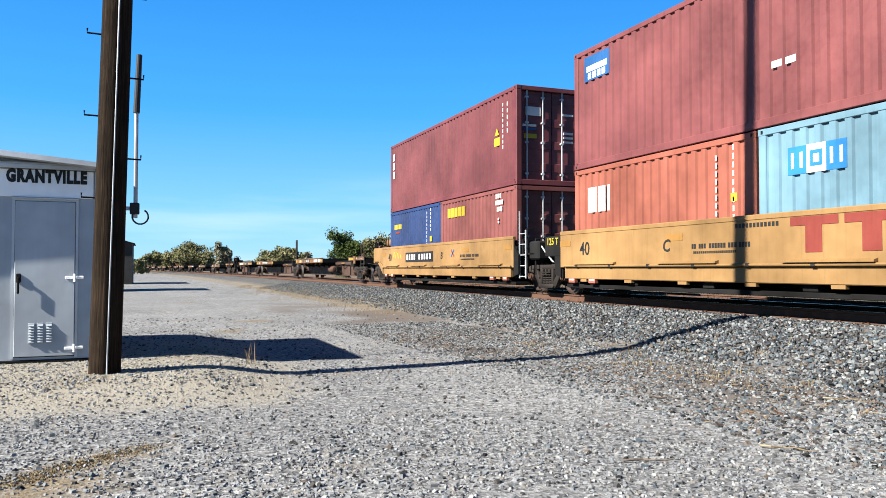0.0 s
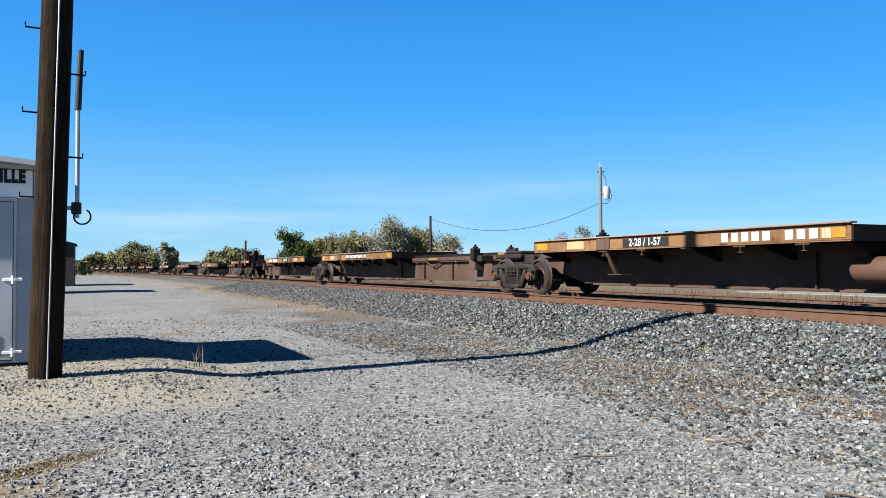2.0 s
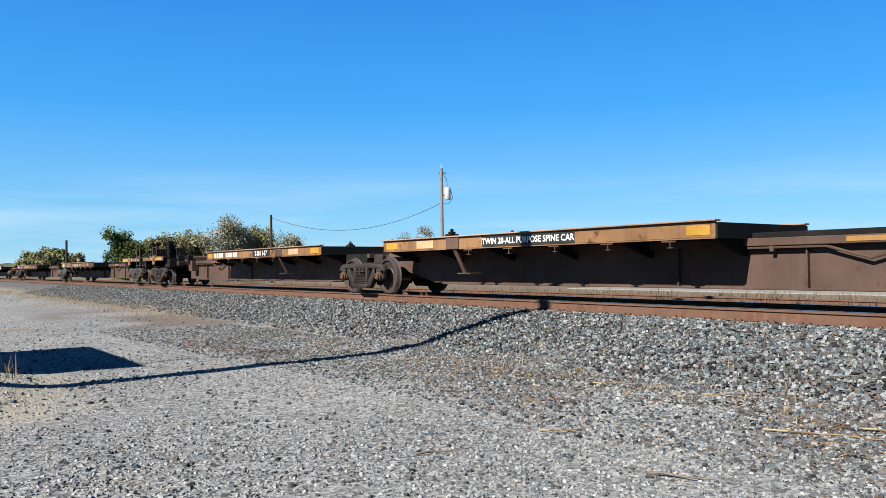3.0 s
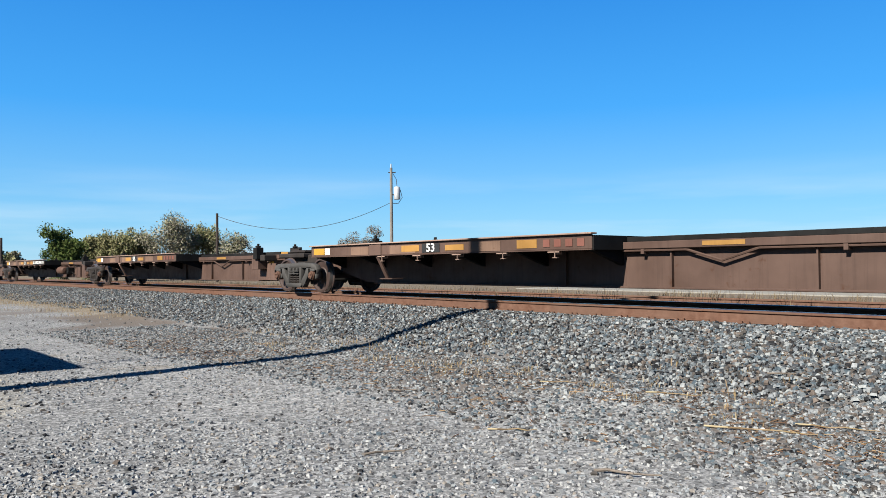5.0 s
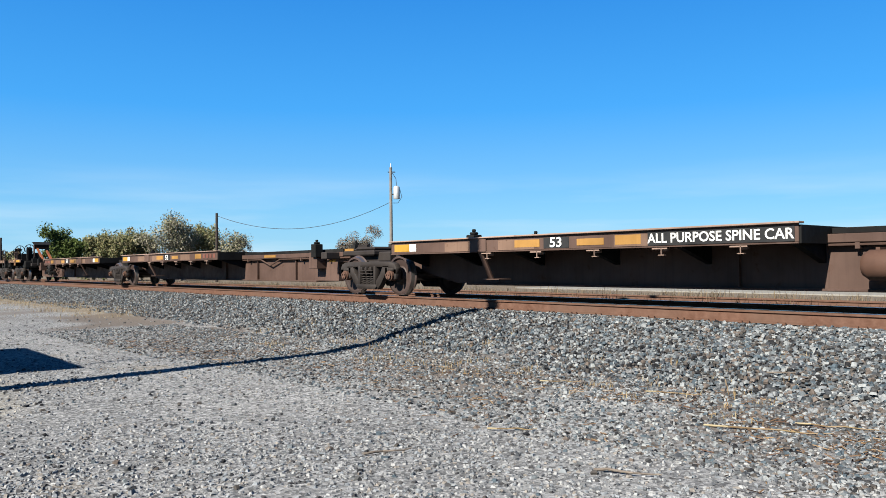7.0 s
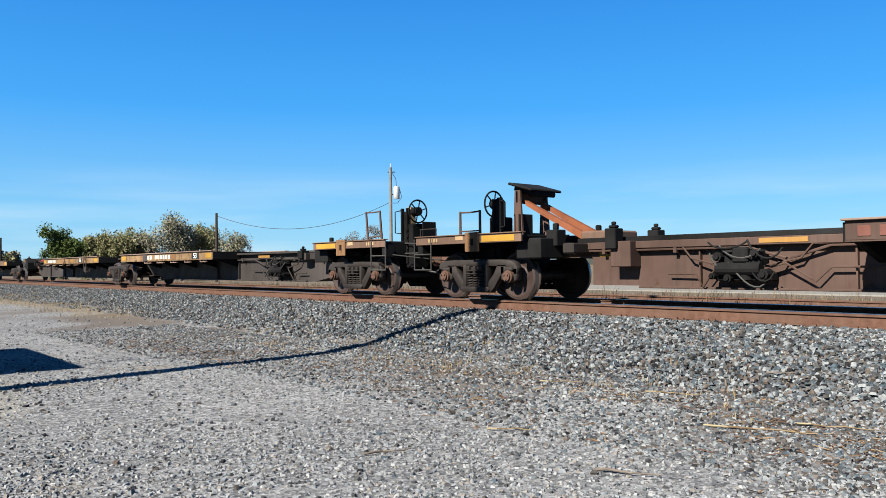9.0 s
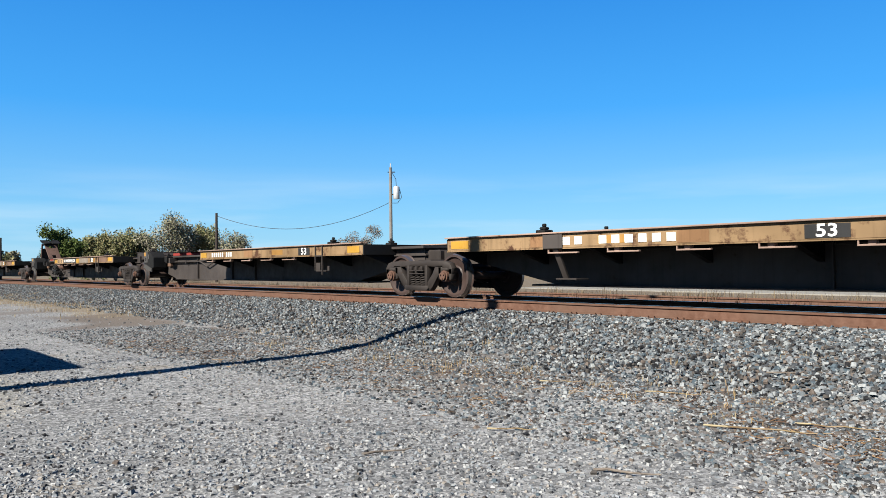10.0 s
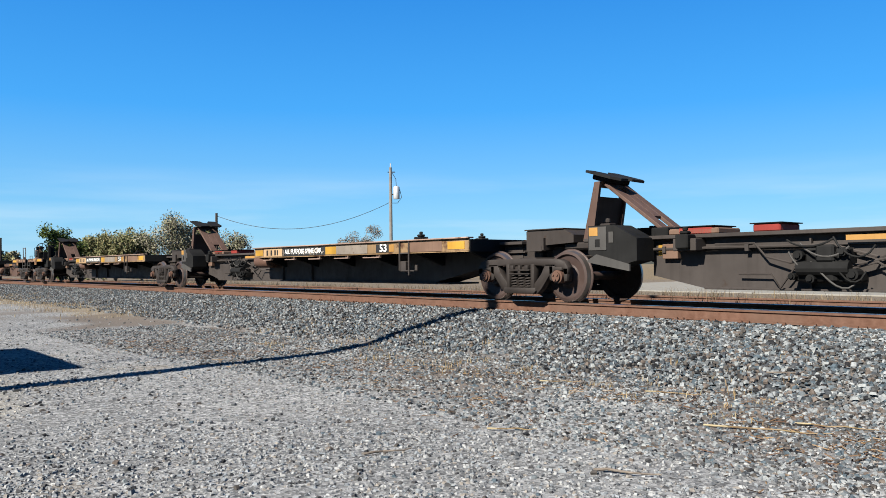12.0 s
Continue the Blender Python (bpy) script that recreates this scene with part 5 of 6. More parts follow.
    for k, y in enumerate((-hl - 0.15, -hl - 0.42, -hl - 0.9)):
        part("rod", Geo().tube([(-1.2, y, 0.5), (-1.2, y, 1.5 + 0.3 * (k % 2)), (-0.9, y, 1.5 + 0.3 * (k % 2))], 0.022, 6), M_BLACK, car)
    # plain black block added to fill the gap and keep it dark
    part("step_frame", Geo().box(-1.30, -0.60, -hl - 1.25, -hl - 0.70, 0.92, 1.42, 0.04), M_BLACK, car, "black filler block darkening the gap between units")
    side_text(car, "stencil", numbers, 5.3, 1.13, 0.44, -hw - 0.001, M_LETTER, bold=0.004)
    side_text(car, "stencil", letter, -0.8 if letter == "B" else 2.25, 1.12, 0.34, -hw - 0.001, M_LETTER, shear=0.15, bold=0.006)
    for y in (6.2, -3.0, 2.0, -6.1):
        patch(car, "reflector", y - 0.25, y + 0.25, 1.22, 1.36, -hw, M_ORANGEDULL, "dull orange reflective strip")
    yl = -2.5 if letter == "B" else 1.5
    for k, (n, w) in enumerate(((2, 0.07), (3, 0.07), (6, 0.075), (3, 0.075), (4, 0.07))):
        bars(car, yl - (0, 0.2, 0.48, 0.98, 1.25)[k], 1.14, -hw, w, 0.09, n, M_LETTER, gap=0.25)
    bars(car, yl - 0.05, 1.0, -hw, 0.052, 0.045, 22, M_LETTER, gap=0.3)
    return car

# ---- the train's make-up: things and where each stands on the line at the start ----
TRAIN = []                       # (thing, place along the line, height over the rail)


def on_train(ob, s, z=0.0):
    TRAIN.append((ob, s, z))
    ob.matrix_basis = track_pose(s, 0, RAIL_Z + z)
    return ob


well_b = well_unit("yellow steel well car carrying stacked red and blue containers", last=True, numbers="40", letter="B")
add_truck(well_b, -7.75)
add_truck(well_b, 7.75)
well_c = well_unit("yellow steel well car carrying orange, pale blue and red containers", numbers="40", letter="C")
add_truck(well_c, -7.75)
xw = -1.442
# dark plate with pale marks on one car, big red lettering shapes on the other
patch(well_b, "number_panel", 0.05, 3.2, 0.93, 1.31, xw, M_LETTER, "black panel with pale marks")
for i in range(10):
    if i != 4:
        patch(well_b, "reporting_mark_bar", 3.05 - i * 0.29, 2.89 - i * 0.29, 1.02, 1.23, xw - 0.006, M_WHITE)
for i, y in enumerate((-1.9, -1.9)):
    m = Matrix.Translation((xw - 0.003, y + 0.05, 1.20)) @ Matrix.Rotation(radians(40 if i else -40), 4, "X")
    part("painted_cross", Geo().box(-0.003, 0.003, -0.18, 0.18, -0.03, 0.03, m=m), M_LOGORED if i else M_LOGOBLUE, well_b)
for y in (-0.92, -1.95):
    patch(well_c, "logo_stroke", y - 0.92, y, 1.36, 1.50, xw, M_LOGORED, "faded red logo shape")
    patch(well_c, "logo_stroke", y - 0.62, y - 0.30, 0.93, 1.36, xw, M_LOGORED, "faded red logo shape")
for k, mt in ((0, M_LOGORED), (0.22, M_LETTER), (0.44, M_LOGORED)):
    for q in (-1, 1):
        m = Matrix.Translation((xw - 0.003, -3.25 - k, 1.21)) @ Matrix.Rotation(radians(38 * q), 4, "X")
        part("logo_stroke", Geo().box(-0.003, 0.003, -0.06, 0.06, -0.36, 0.36, m=m), mt, well_c)
bars(well_c, 0.35, 1.46, xw, 0.085, 0.075, 12, M_LETTER, gap=0.35)
part("end_panel", Geo().box(-1.44, -1.38, 6.46, 7.25, 0.98, 1.50, 0.02), M_BLACK, well_c, "black end panel with a load mark")
side_text(well_c, "stencil", "125 T", 6.84, 1.36, 0.25, -1.442, M_LOGOYELLOW, bold=0.004)
for k, (y, z, q) in enumerate(((4.75, 1.28, 20), (4.6, 1.22, -15), (4.45, 1.25, 30), (4.2, 1.2, -25), (4.05, 1.26, 10), (3.85, 1.18, -40))):
    m = Matrix.Translation((xw - 0.003, y, z)) @ Matrix.Rotation(radians(q), 4, "X")
    part("paint_scrawl", Geo().box(-0.002, 0.002, -0.025, 0.025, -0.14, 0.14, m=m), M_LOGOYELLOW, well_b, "yellow paint scrawl")
on_train(well_b, 25.9)
on_train(well_c, 10.35)

Z1, Z2 = 0.50, 3.12
xc = -1.209
c = container("maroon forty-foot high-cube container riding on top of two smaller ones", 12.19, 2.90, M_RED2, 40)
for k in range(3):
    part("logo_bar", Geo().box(xc - 0.004, xc, 5.55, 5.75, 2.2 - k * 0.38, 2.5 - k * 0.38), M_WHITE, c)
part("warning_panel", Geo().box(xc - 0.004, xc, -4.95, -4.55, 1.30, 1.55), M_LOGOYELLOW, c, "yellow warning label")
part("warning_triangle", Geo().prism([(-4.9, 1.62), (-4.6, 1.62), (-4.75, 1.85)], "x", xc - 0.004, xc), M_LOGOYELLOW, c, "yellow warning triangle")
bars(c, -5.15, 2.6, xc, 0.10, 0.16, 9, M_WHITE, True)
bars(c, -5.45, 2.6, xc, 0.10, 0.20, 5, M_WHITE, True)
for x, z, w, h, mt in ((-0.62, 2.05, 0.5, 0.26, M_WHITE), (-0.75, 1.72, 0.45, 0.07, M_WHITE), (-0.75, 1.62, 0.42, 0.06, M_LOGOBLUE), (-0.72, 1.38, 0.42, 0.13, M_LOGOYELLOW),
                       (0.55, 2.1, 0.35, 0.06, M_WHITE), (0.55, 1.55, 0.3, 0.06, M_WHITE), (0.55, 1.42, 0.3, 0.06, M_WHITE), (0.55, 1.29, 0.3, 0.06, M_WHITE)):
    part("door_marking", Geo().box(x - w / 2, x + w / 2, -6.006, -5.98, z, z + h), mt, c)
on_train(c, 25.75, Z2)
c = container("faded brick-red twenty-foot container in a yellow well car", 6.06, 2.59, M_ROSE, 20)
for k in range(5):
    part("logo_letter", Geo().box(xc - 0.004, xc, 2.12 - k * 0.32, 2.39 - k * 0.32, 1.96, 2.28), M_LOGOYELLOW, c, "yellow logo shape")
bars(c, -1.55, 2.45, xc, 0.14, 0.14, 3, M_WHITE)
bars(c, -1.55, 2.25, xc, 0.09, 0.14, 6, M_WHITE)
bars(c, -1.65, 2.05, xc, 0.10, 0.14, 4, M_WHITE)
bars(c, -1.75, 1.75, xc, 0.20, 0.10, 2, M_WHITE, True)
on_train(c, 25.75 - 3.06, Z1)
c = container("blue twenty-foot container in a yellow well car", 6.06, 2.59, M_BLUE, 20)
for k in range(5):
    part("logo_letter", Geo().box(xc - 0.004, xc, 2.33 - k * 0.20, 2.48 - k * 0.20, 1.84, 2.04), M_LOGOYELLOW, c, "yellow logo shape")
part("logo_swash", Geo().box(xc - 0.004, xc, 1.75, 2.3, 1.66, 1.74), M_LOGORED, c)
bars(c, -1.55, 2.4, xc, 0.10, 0.15, 9, M_WHITE, True)
bars(c, -1.95, 2.5, xc, 0.10, 0.15, 6, M_WHITE, True)
part("yellow_label", Geo().box(xc - 0.004, xc, -2.1, -1.9, 1.2, 1.4), M_LOGOYELLOW, c)
on_train(c, 25.75 + 3.06, Z1)
c = container("oxide red forty-foot high-cube container riding on top", 12.19, 2.90, M_RED1, 40)
part("logo_panel", Geo().box(xc - 0.004, xc, 4.55, 5.62, 2.10, 2.70), M_LOGOBLUE, c, "blue and white logo panel")
part("logo_panel", Geo().box(xc - 0.007, xc - 0.004, 4.65, 5.52, 2.32, 2.46), M_WHITE, c)
for k in range(4):
    part("logo_letter", Geo().box(xc - 0.007, xc - 0.004, 4.72 + k * 0.2, 4.86 + k * 0.2, 2.14, 2.29), M_WHITE, c)
for y in (-0.45, -0.75, -2.7):
    part("marking_bar", Geo().box(xc - 0.004, xc, y - 0.12, y + 0.10, 0.98, 1.10), M_WHITE, c)
on_train(c, 10.37, Z2)
c = container("faded orange twenty-foot container in a yellow well car", 6.06, 2.59, M_CORAL, 20)
for y0, y1 in ((2.05, 2.42), (1.68, 1.98), (1.5, 1.6)):
    part("logo_letter", Geo().box(xc - 0.004, xc, y0, y1, 1.52, 2.12), M_WHITE, c, "white logo shape")
bars(c, -2.0, 2.35, xc, 0.10, 0.15, 9, M_WHITE, True)
bars(c, -2.45, 2.5, xc, 0.10, 0.16, 9, M_WHITE, True)
part("yellow_label", Geo().box(xc - 0.004, xc, -2.56, -2.40, 1.4, 1.55), M_LOGOYELLOW, c)
on_train(c, 10.37 + 3.06, Z1)
c = container("pale blue twenty-foot container in a yellow well car", 6.06, 2.59, M_SKYBLUE, 20)
for k, mt in ((0, M_LOGOSKY), (1, M_WHITE), (2, M_LOGOSKY)):
    part("logo_square", Geo().box(xc - 0.004, xc, 2.0 - k * 0.385, 2.38 - k * 0.385, 1.72, 2.18), mt, c, "blue and white logo square")
    g = Geo()
    y = 2.19 - k * 0.385
    g.box(xc - 0.007, xc - 0.004, y - 0.12, y - 0.06, 1.82, 2.08)
    g.box(xc - 0.007, xc - 0.004, y + 0.06, y + 0.12, 1.82, 2.08)
    if k == 1:
        g.box(xc - 0.007, xc - 0.004, y - 0.06, y + 0.06, 2.02, 2.08)
        g.box(xc - 0.007, xc - 0.004, y - 0.06, y + 0.06, 1.82, 1.88)
    part("logo_stroke", g, M_LOGOSKY if k == 1 else M_WHITE, c)
on_train(c, 10.37 - 3.06, Z1)

# empty spine cars: one of each kind is built, the rest are copies
KINDS = {
    "b_first": spine_unit("rusty brown spine car end unit with a hand brake", M_BROWN, M_SILL, first=True, tank=True, text="2-28 / 1-57", old=True),
    "b_mid": spine_unit("rusty brown spine car unit with faded side sill", M_BROWN, M_SILL, text="TWIN 28-ALL PURPOSE SPINE CAR", length=18.75, old=True),
    "b_last": spine_unit("rusty brown spine car end unit with tan sill", M_BROWN, M_SILL, flip=True, last=True, text="2-28 / 1-57", old=True),
    "r_first": spine_unit("brown spine car end unit with orange reflectors", M_BROWN, M_BROWN, first=True, truck_mat=M_STEELGREY),
    "r_mid": spine_unit("brown spine car unit with orange reflectors", M_BROWN, M_BROWN),
    "r_tank": spine_unit("brown spine car unit with an air reservoir", M_BROWN, M_BROWN, tank=True, text="ALL PURPOSE SPINE CAR"),
    "r_last": spine_unit("brown spine car end unit with a raised trailer hitch", M_BROWN, M_BROWN, flip=True, hitch=True, last=True, text=""),
    "d_first": spine_unit("dark grimy spine car end unit with yellowed sill", M_DARK, M_YELLOWSILL, first=True, dark=True, length=17.25),
    "d_mid": spine_unit("dark grimy spine car unit with yellowed sill", M_DARK, M_YELLOWSILL, flip=True, dark=True, length=18.3),
    "d_hitch": spine_unit("dark grimy spine car unit with a raised trailer hitch", M_DARK, M_YELLOWSILL, flip=True, hitch=True, text="ALL PURPOSE SPINE CAR", dark=True),
    "d_last": spine_unit("dark grimy spine car end unit with a raised trailer hitch", M_DARK, M_YELLOWSILL, flip=True, hitch=True, last=True, text="ALL PURPOSE SPINE CAR", dark=True),
}
MAKEUP = [
    (37.6, ["b_first", "b_mid", "b_last"]),
    (95.4, ["r_first", "r_mid", "r_tank", "r_mid", "r_last"]),
    (187.87, ["d_first", "d_mid", "d_hitch", "d_hitch", "d_last"]),
    (280.2, ["b_first", "b_mid", "b_mid", "b_mid", "b_last"]),
    (372.6, ["d_first", "d_mid", "d_hitch", "d_hitch", "d_last"]),
]
used = set()
for start, kinds in MAKEUP:
    s1 = start
    for k in kinds:
        s0, s1 = s1, s1 + KINDS[k]["pitch"]
        s = (s0 + s1) / 2
        ob = KINDS[k] if k not in used else copy_thing(KINDS[k], Matrix())
        used.add(k)
        on_train(ob, s)

# ---- equipment shed ----


def fit_mesh(me, w, h):
    """Scale lettering to a width and a height."""
    co = np.array([v.co for v in me.vertices])
    lo, hi = co.min(0), co.max(0)
    me.transform(Matrix.Diagonal((w / (hi[0] - lo[0]), h / (hi[1] - lo[1]), 1, 1)) @ Matrix.Translation((-(lo[0] + hi[0]) / 2, -(lo[1] + hi[1]) / 2, 0)))
    return me


def build_shed():
    sh = thing("equipment_shed", "grey sheet-steel equipment shed with a white name sign", "shed", at=pose(-0.575, 10.72, 0.13))
    W, D, H = 3.4, 3.05, 2.36
    part("front_wall", Geo().box(-W, 0, 0, 0.05, 0.06, H), M_SHED, sh)
    g = Geo().box(-0.05, 0, 0.05, D, 0.06, H)
    for k in range(9):
        g.box(0, 0.025, 0.2 + k * 0.33, 0.26 + k * 0.33, 0.06, H)
    part("side_wall", g, M_SHED, sh)
    part("side_wall", Geo().box(-W, -W + 0.05, 0.05, D, 0.06, H), M_SHED, sh)
    part("back_wall", Geo().box(-W + 0.05, -0.05, D - 0.05, D, 0.06, H), M_SHED, sh)
    part("skid_base", Geo().box(-W - 0.02, 0.02, -0.02, D + 0.02, -0.10, 0.06, 0.01), M_BLACK, sh, "dark steel skid under the shed")
    for q in ([(-W / 2, H + 0.22), (0.10, H + 0.06), (0.10, H + 0.003), (-W / 2, H + 0.15)],
              [(-W / 2, H + 0.22), (-W - 0.10, H + 0.06), (-W - 0.10, H + 0.003), (-W / 2, H + 0.15)]):
        g = Geo().prism(q, "y", -0.26, D + 0.15)
        part("roof_panel", g, M_SHEDTRIM, sh)
    part("gable", Geo().prism([(-W, H), (0, H), (0, H + 0.006), (-W / 2, H + 0.15), (-W, H + 0.006)], "y", 0.01, 0.05), M_SHED, sh)
    g = Geo().box(-W, -0.055, -0.09, 0.0, H - 0.01, H + 0.055, 0.01)
    g.box(-W, -0.045, -0.10, -0.085, H - 0.02, H + 0.03, 0.004)
    part("drip_cap", g, M_SHEDTRIM, sh)
    part("corner_trim", Geo().box(-0.055, 0.012, -0.012, 0.0, 0.06, H - 0.02), M_SHEDTRIM, sh)
    part("name_sign", Geo().box(-1.13, -0.07, -0.02, 0.0, 2.005, H - 0.025, 0.004), M_SIGN, sh, "white sign with black capitals")
    me = fit_mesh(letters("GRANTVILLE", 0.2, 0.003, 0, 0.013, 1.16), 0.91, 0.168)
    me.materials.append(M_LETTER)
    t = new("sign_lettering", me)
    t.parent = sh
    t.matrix_basis = pose(-0.60, -0.024, 2.165, 90, 0, 0)
    d = part("door", Geo().box(-0.95, -0.275, -0.03, 0.0, 0.10, 1.955, 0.006), M_SHED, sh, "grey steel door")
    g = Geo()
    g.box(-0.985, -0.955, -0.014, 0, 0.075, 1.99)
    g.box(-0.27, -0.24, -0.014, 0, 0.075, 1.99)
    g.box(-0.955, -0.27, -0.014, 0, 1.96, 1.99)
    part("door_frame", g, M_SHEDTRIM, sh)
    part("door_gap", Geo().box(-0.957, -0.268, -0.008, -0.002, 0.09, 1.962), M_BLACK, sh, "dark gap round the door")
    part("door_drip", Geo().box(-0.99, -0.235, -0.05, -0.014, 1.985, 2.0, 0.004), M_SHEDTRIM, sh)
    g = Geo().box(-0.93, -0.875, -0.05, -0.03, 0.98, 1.09, 0.01)
    g.cyl((-0.902, -0.07, 1.04), (-0.902, -0.03, 1.04), 0.022, 10)
    g.box(-0.915, -0.888, -0.085, -0.065, 0.85, 1.05, 0.008)
    part("door_handle", g, M_BLACK, d, "black lever handle")
    for z in (1.02, 0.17):
        g = Geo().box(-0.38, -0.28, -0.043, -0.03, z, z + 0.035, 0.005)
        g.box(-0.26, -0.17, -0.03, -0.014, z + 0.005, z + 0.04, 0.005)
        g.cyl((-0.272, -0.045, z - 0.03), (-0.272, -0.045, z + 0.065), 0.014, 8)
        part("hinge", g, M_SIGN, d, "pale strap hinge")
    for k in range(3):
        x = -0.79 + k * 0.098
        g = Geo().box(x, x + 0.075, -0.04, -0.03, 0.255, 0.50, 0.004)
        for j in range(7):
            g.prism([(-0.056, 0.272 + j * 0.032), (-0.04, 0.272 + j * 0.032), (-0.04, 0.292 + j * 0.032)], "x", x + 0.008, x + 0.067)
        part("louvre", g, M_SHED, d, "grey louvred vent")
    for ob in sh.children_recursive:          # the walls stand a little taller than the drawn storey
        ob.data.transform(ob.matrix_basis.inverted() @ Matrix.Diagonal((1, 1, 1.045, 1)) @ ob.matrix_basis)
        if ob.name.startswith("sign_lettering"):
            ob.location.z *= 1.045
    return sh


shed = build_shed()

# ---- foreground pole with its steps and cable guard ----


def build_pole():
    lean = pose(-0.43, 9.35, 0.12) @ Matrix.Rotation(radians(0.9), 4, "X") @ Matrix.Rotation(radians(1.3), 4, "Y")
    p = thing("utility_pole", "leaning creosoted timber utility pole with steel steps", "utility pole", at=lean)
    g, n, m = Geo(), 24, 40
    H = 14.0
    rnd = random.Random(4)
    wob = [rnd.uniform(-0.006, 0.006) for _ in range(n)]
    v = []
    for j in range(m + 1):
        z = -0.3 + (H + 0.3) * j / m
        r = 0.172 - 0.0030 * z
        for i in range(n):
            a = 2 * math.pi * i / n
            rr = r + wob[i] + 0.004 * noise.noise((i * 0.9, z * 1.2, 2))
            v.append((rr * math.cos(a), rr * math.sin(a), z))
    f = [(j * n + i, j * n + (i + 1) % n, (j + 1) * n + (i + 1) % n, (j + 1) * n + i) for j in range(m) for i in range(n)] + [tuple(range(m * n, m * n + n))]
    part("shaft", Geo().add(v, f), M_POLE, p, smooth=True)
    part("ground_wire", Geo().cyl((0.03, -0.178, 0), (0.02, -0.150, H), 0.009, 6), M_GALV, p, "thin grey conduit")
    z, k = 2.0, 0
    while z < 9:
        s = -1 if k % 2 == 0 else 1
        x = 0.16
        g = Geo().tube([(s * x * 0.7, 0, z), (s * (x + 0.14), 0, z), (s * (x + 0.14), 0, z + 0.05)], 0.010, 6)
        part("pole_step", g, M_BLACK, p, "steel pole step")
        z, k = z + 0.46, k + 1
    return p


build_pole()


def build_antenna():
    a = thing("radio_antenna", "slim antenna on a pale mast fixed to the shed", "antenna", at=pose(-0.145, 10.85, 0.10))
    part("mast", Geo().cyl((0, 0, 1.9), (0, 0, 3.35), 0.026, 10), M_GALV, a, "pale grey mast")
    part("radome", Geo().cyl((0, 0, 3.30), (0.03, 0, 4.08), 0.042, 12, 0.036), M_BLACKPLASTIC, a, "dark antenna radome")
    part("clamp", Geo().box(-0.07, 0.05, -0.05, 0.05, 1.95, 2.10, 0.01), M_BLACKPLASTIC, a)
    pts = [(0.0, 0, 1.98)] + [(0.06 + 0.10 * math.sin(q), 0, 1.86 - 0.10 * math.cos(q) + 0.06) for q in np.linspace(-2.6, 2.6, 14)]
    part("cable_loop", Geo().tube(pts, 0.012, 6), M_BLACKPLASTIC, a, "black coiled feed cable")
    part("bracket", Geo().box(-0.43, 0.03, -0.025, 0.025, 2.0, 2.05), M_GALV, a)
    return a


build_antenna()

# ---- far utility poles and wire ----
def at_bearing(az, dist, z=0.0):
    return (dist * math.sin(radians(az)), dist * math.cos(radians(az)), z)


def far_pole(az, dist, h, r, mat, label, box=False):
    x, y, _ = at_bearing(az, dist)
    p = thing("utility_pole", label, "utility pole", at=pose(x, y, 0, 0, 0, -az))
    part("shaft", Geo().cyl((0, 0, -0.3), (0, 0, h), r, 12, r * 0.72), mat, p, smooth=True)
    if box:
        part("transformer", Geo().lathe([(h - 2.75, 0.02), (h - 2.75, 0.26), (h - 2.7, 0.28), (h - 1.75, 0.28), (h - 1.68, 0.24), (h - 1.6, 0.03)], 16, "z", (0.50, 0, 0)), M_GALV, p, "pale grey transformer can", True)
        g = Geo().box(-0.25, 0.40, -0.04, 0.04, h - 0.45, h - 0.37)
        g.tube([(0.15, 0, h - 0.5), (0.45, 0, h - 1.0), (0.5, 0, h - 1.65)], 0.025, 6)
        g.tube([(0.78, 0, h - 1.9), (0.95, 0, h - 2.6), (0.6, 0, h - 3.1), (0.15, 0, h - 3.1)], 0.025, 6)
        g.box(-0.05, 0.3, -0.05, 0.05, h - 2.4, h - 2.3)
        part("wire_fitting", g, M_BLACKPLASTIC, p)
        part("insulator", Geo().cyl((0, 0, h), (0, 0, h + 0.35), 0.05, 8), M_GALV, p)
    return Vector((x, y, h))


top1 = far_pole(36.72, 66, 9.9, 0.16, M_POLEGREY, "weathered grey utility pole carrying a transformer", True)
top2 = far_pole(24.03, 74, 6.45, 0.15, M_POLEDARK, "dark timber utility pole standing among trees")
far_pole(10.4, 70, 3.9, 0.12, M_POLEDARK, "short dark post beside bushes")
g = Geo()
a, b = Vector((top1.x, top1.y, 6.9)), Vector((top2.x, top2.y, 6.2))
pts = [a.lerp(b, t) - Vector((0, 0, 4 * 1.75 * t * (1 - t))) for t in np.linspace(0, 1, 25)]
tagged(part("overhead_wire", g.tube([tuple(p) for p in pts], 0.022, 5), M_BLACKPLASTIC), "thin sagging overhead wire between poles", "wire")


# ---- trees and bushes ----
M_BARK = mottled("grey_bark", [(0.3, (0.0525, 0.0413, 0.0338)), (0.7, (0.15, 0.1275, 0.105))], 7, 0.9, 0.5, 0.02)
M_GREENLEAF = varied("green_leaves", [(0.0425, 0.0648, 0.0162), (0.0607, 0.0856, 0.0226), (0.0861, 0.1036, 0.0316), (0.0324, 0.0468, 0.0134)], 0.7, True, 3, 0.3)
M_OLIVELEAF = varied("olive_leaves", [(0.1208, 0.1239, 0.0567), (0.1575, 0.1470, 0.0714), (0.0945, 0.1029, 0.0441), (0.1890, 0.1659, 0.0924)], 0.75, True, 3, 0.3)
M_DRYLEAF = varied("dry_grey_leaves", [(0.1406, 0.1313, 0.0844), (0.1781, 0.1688, 0.1219), (0.1031, 0.1079, 0.0562), (0.2156, 0.1969, 0.1500)], 0.75, True, 3, 0.3)


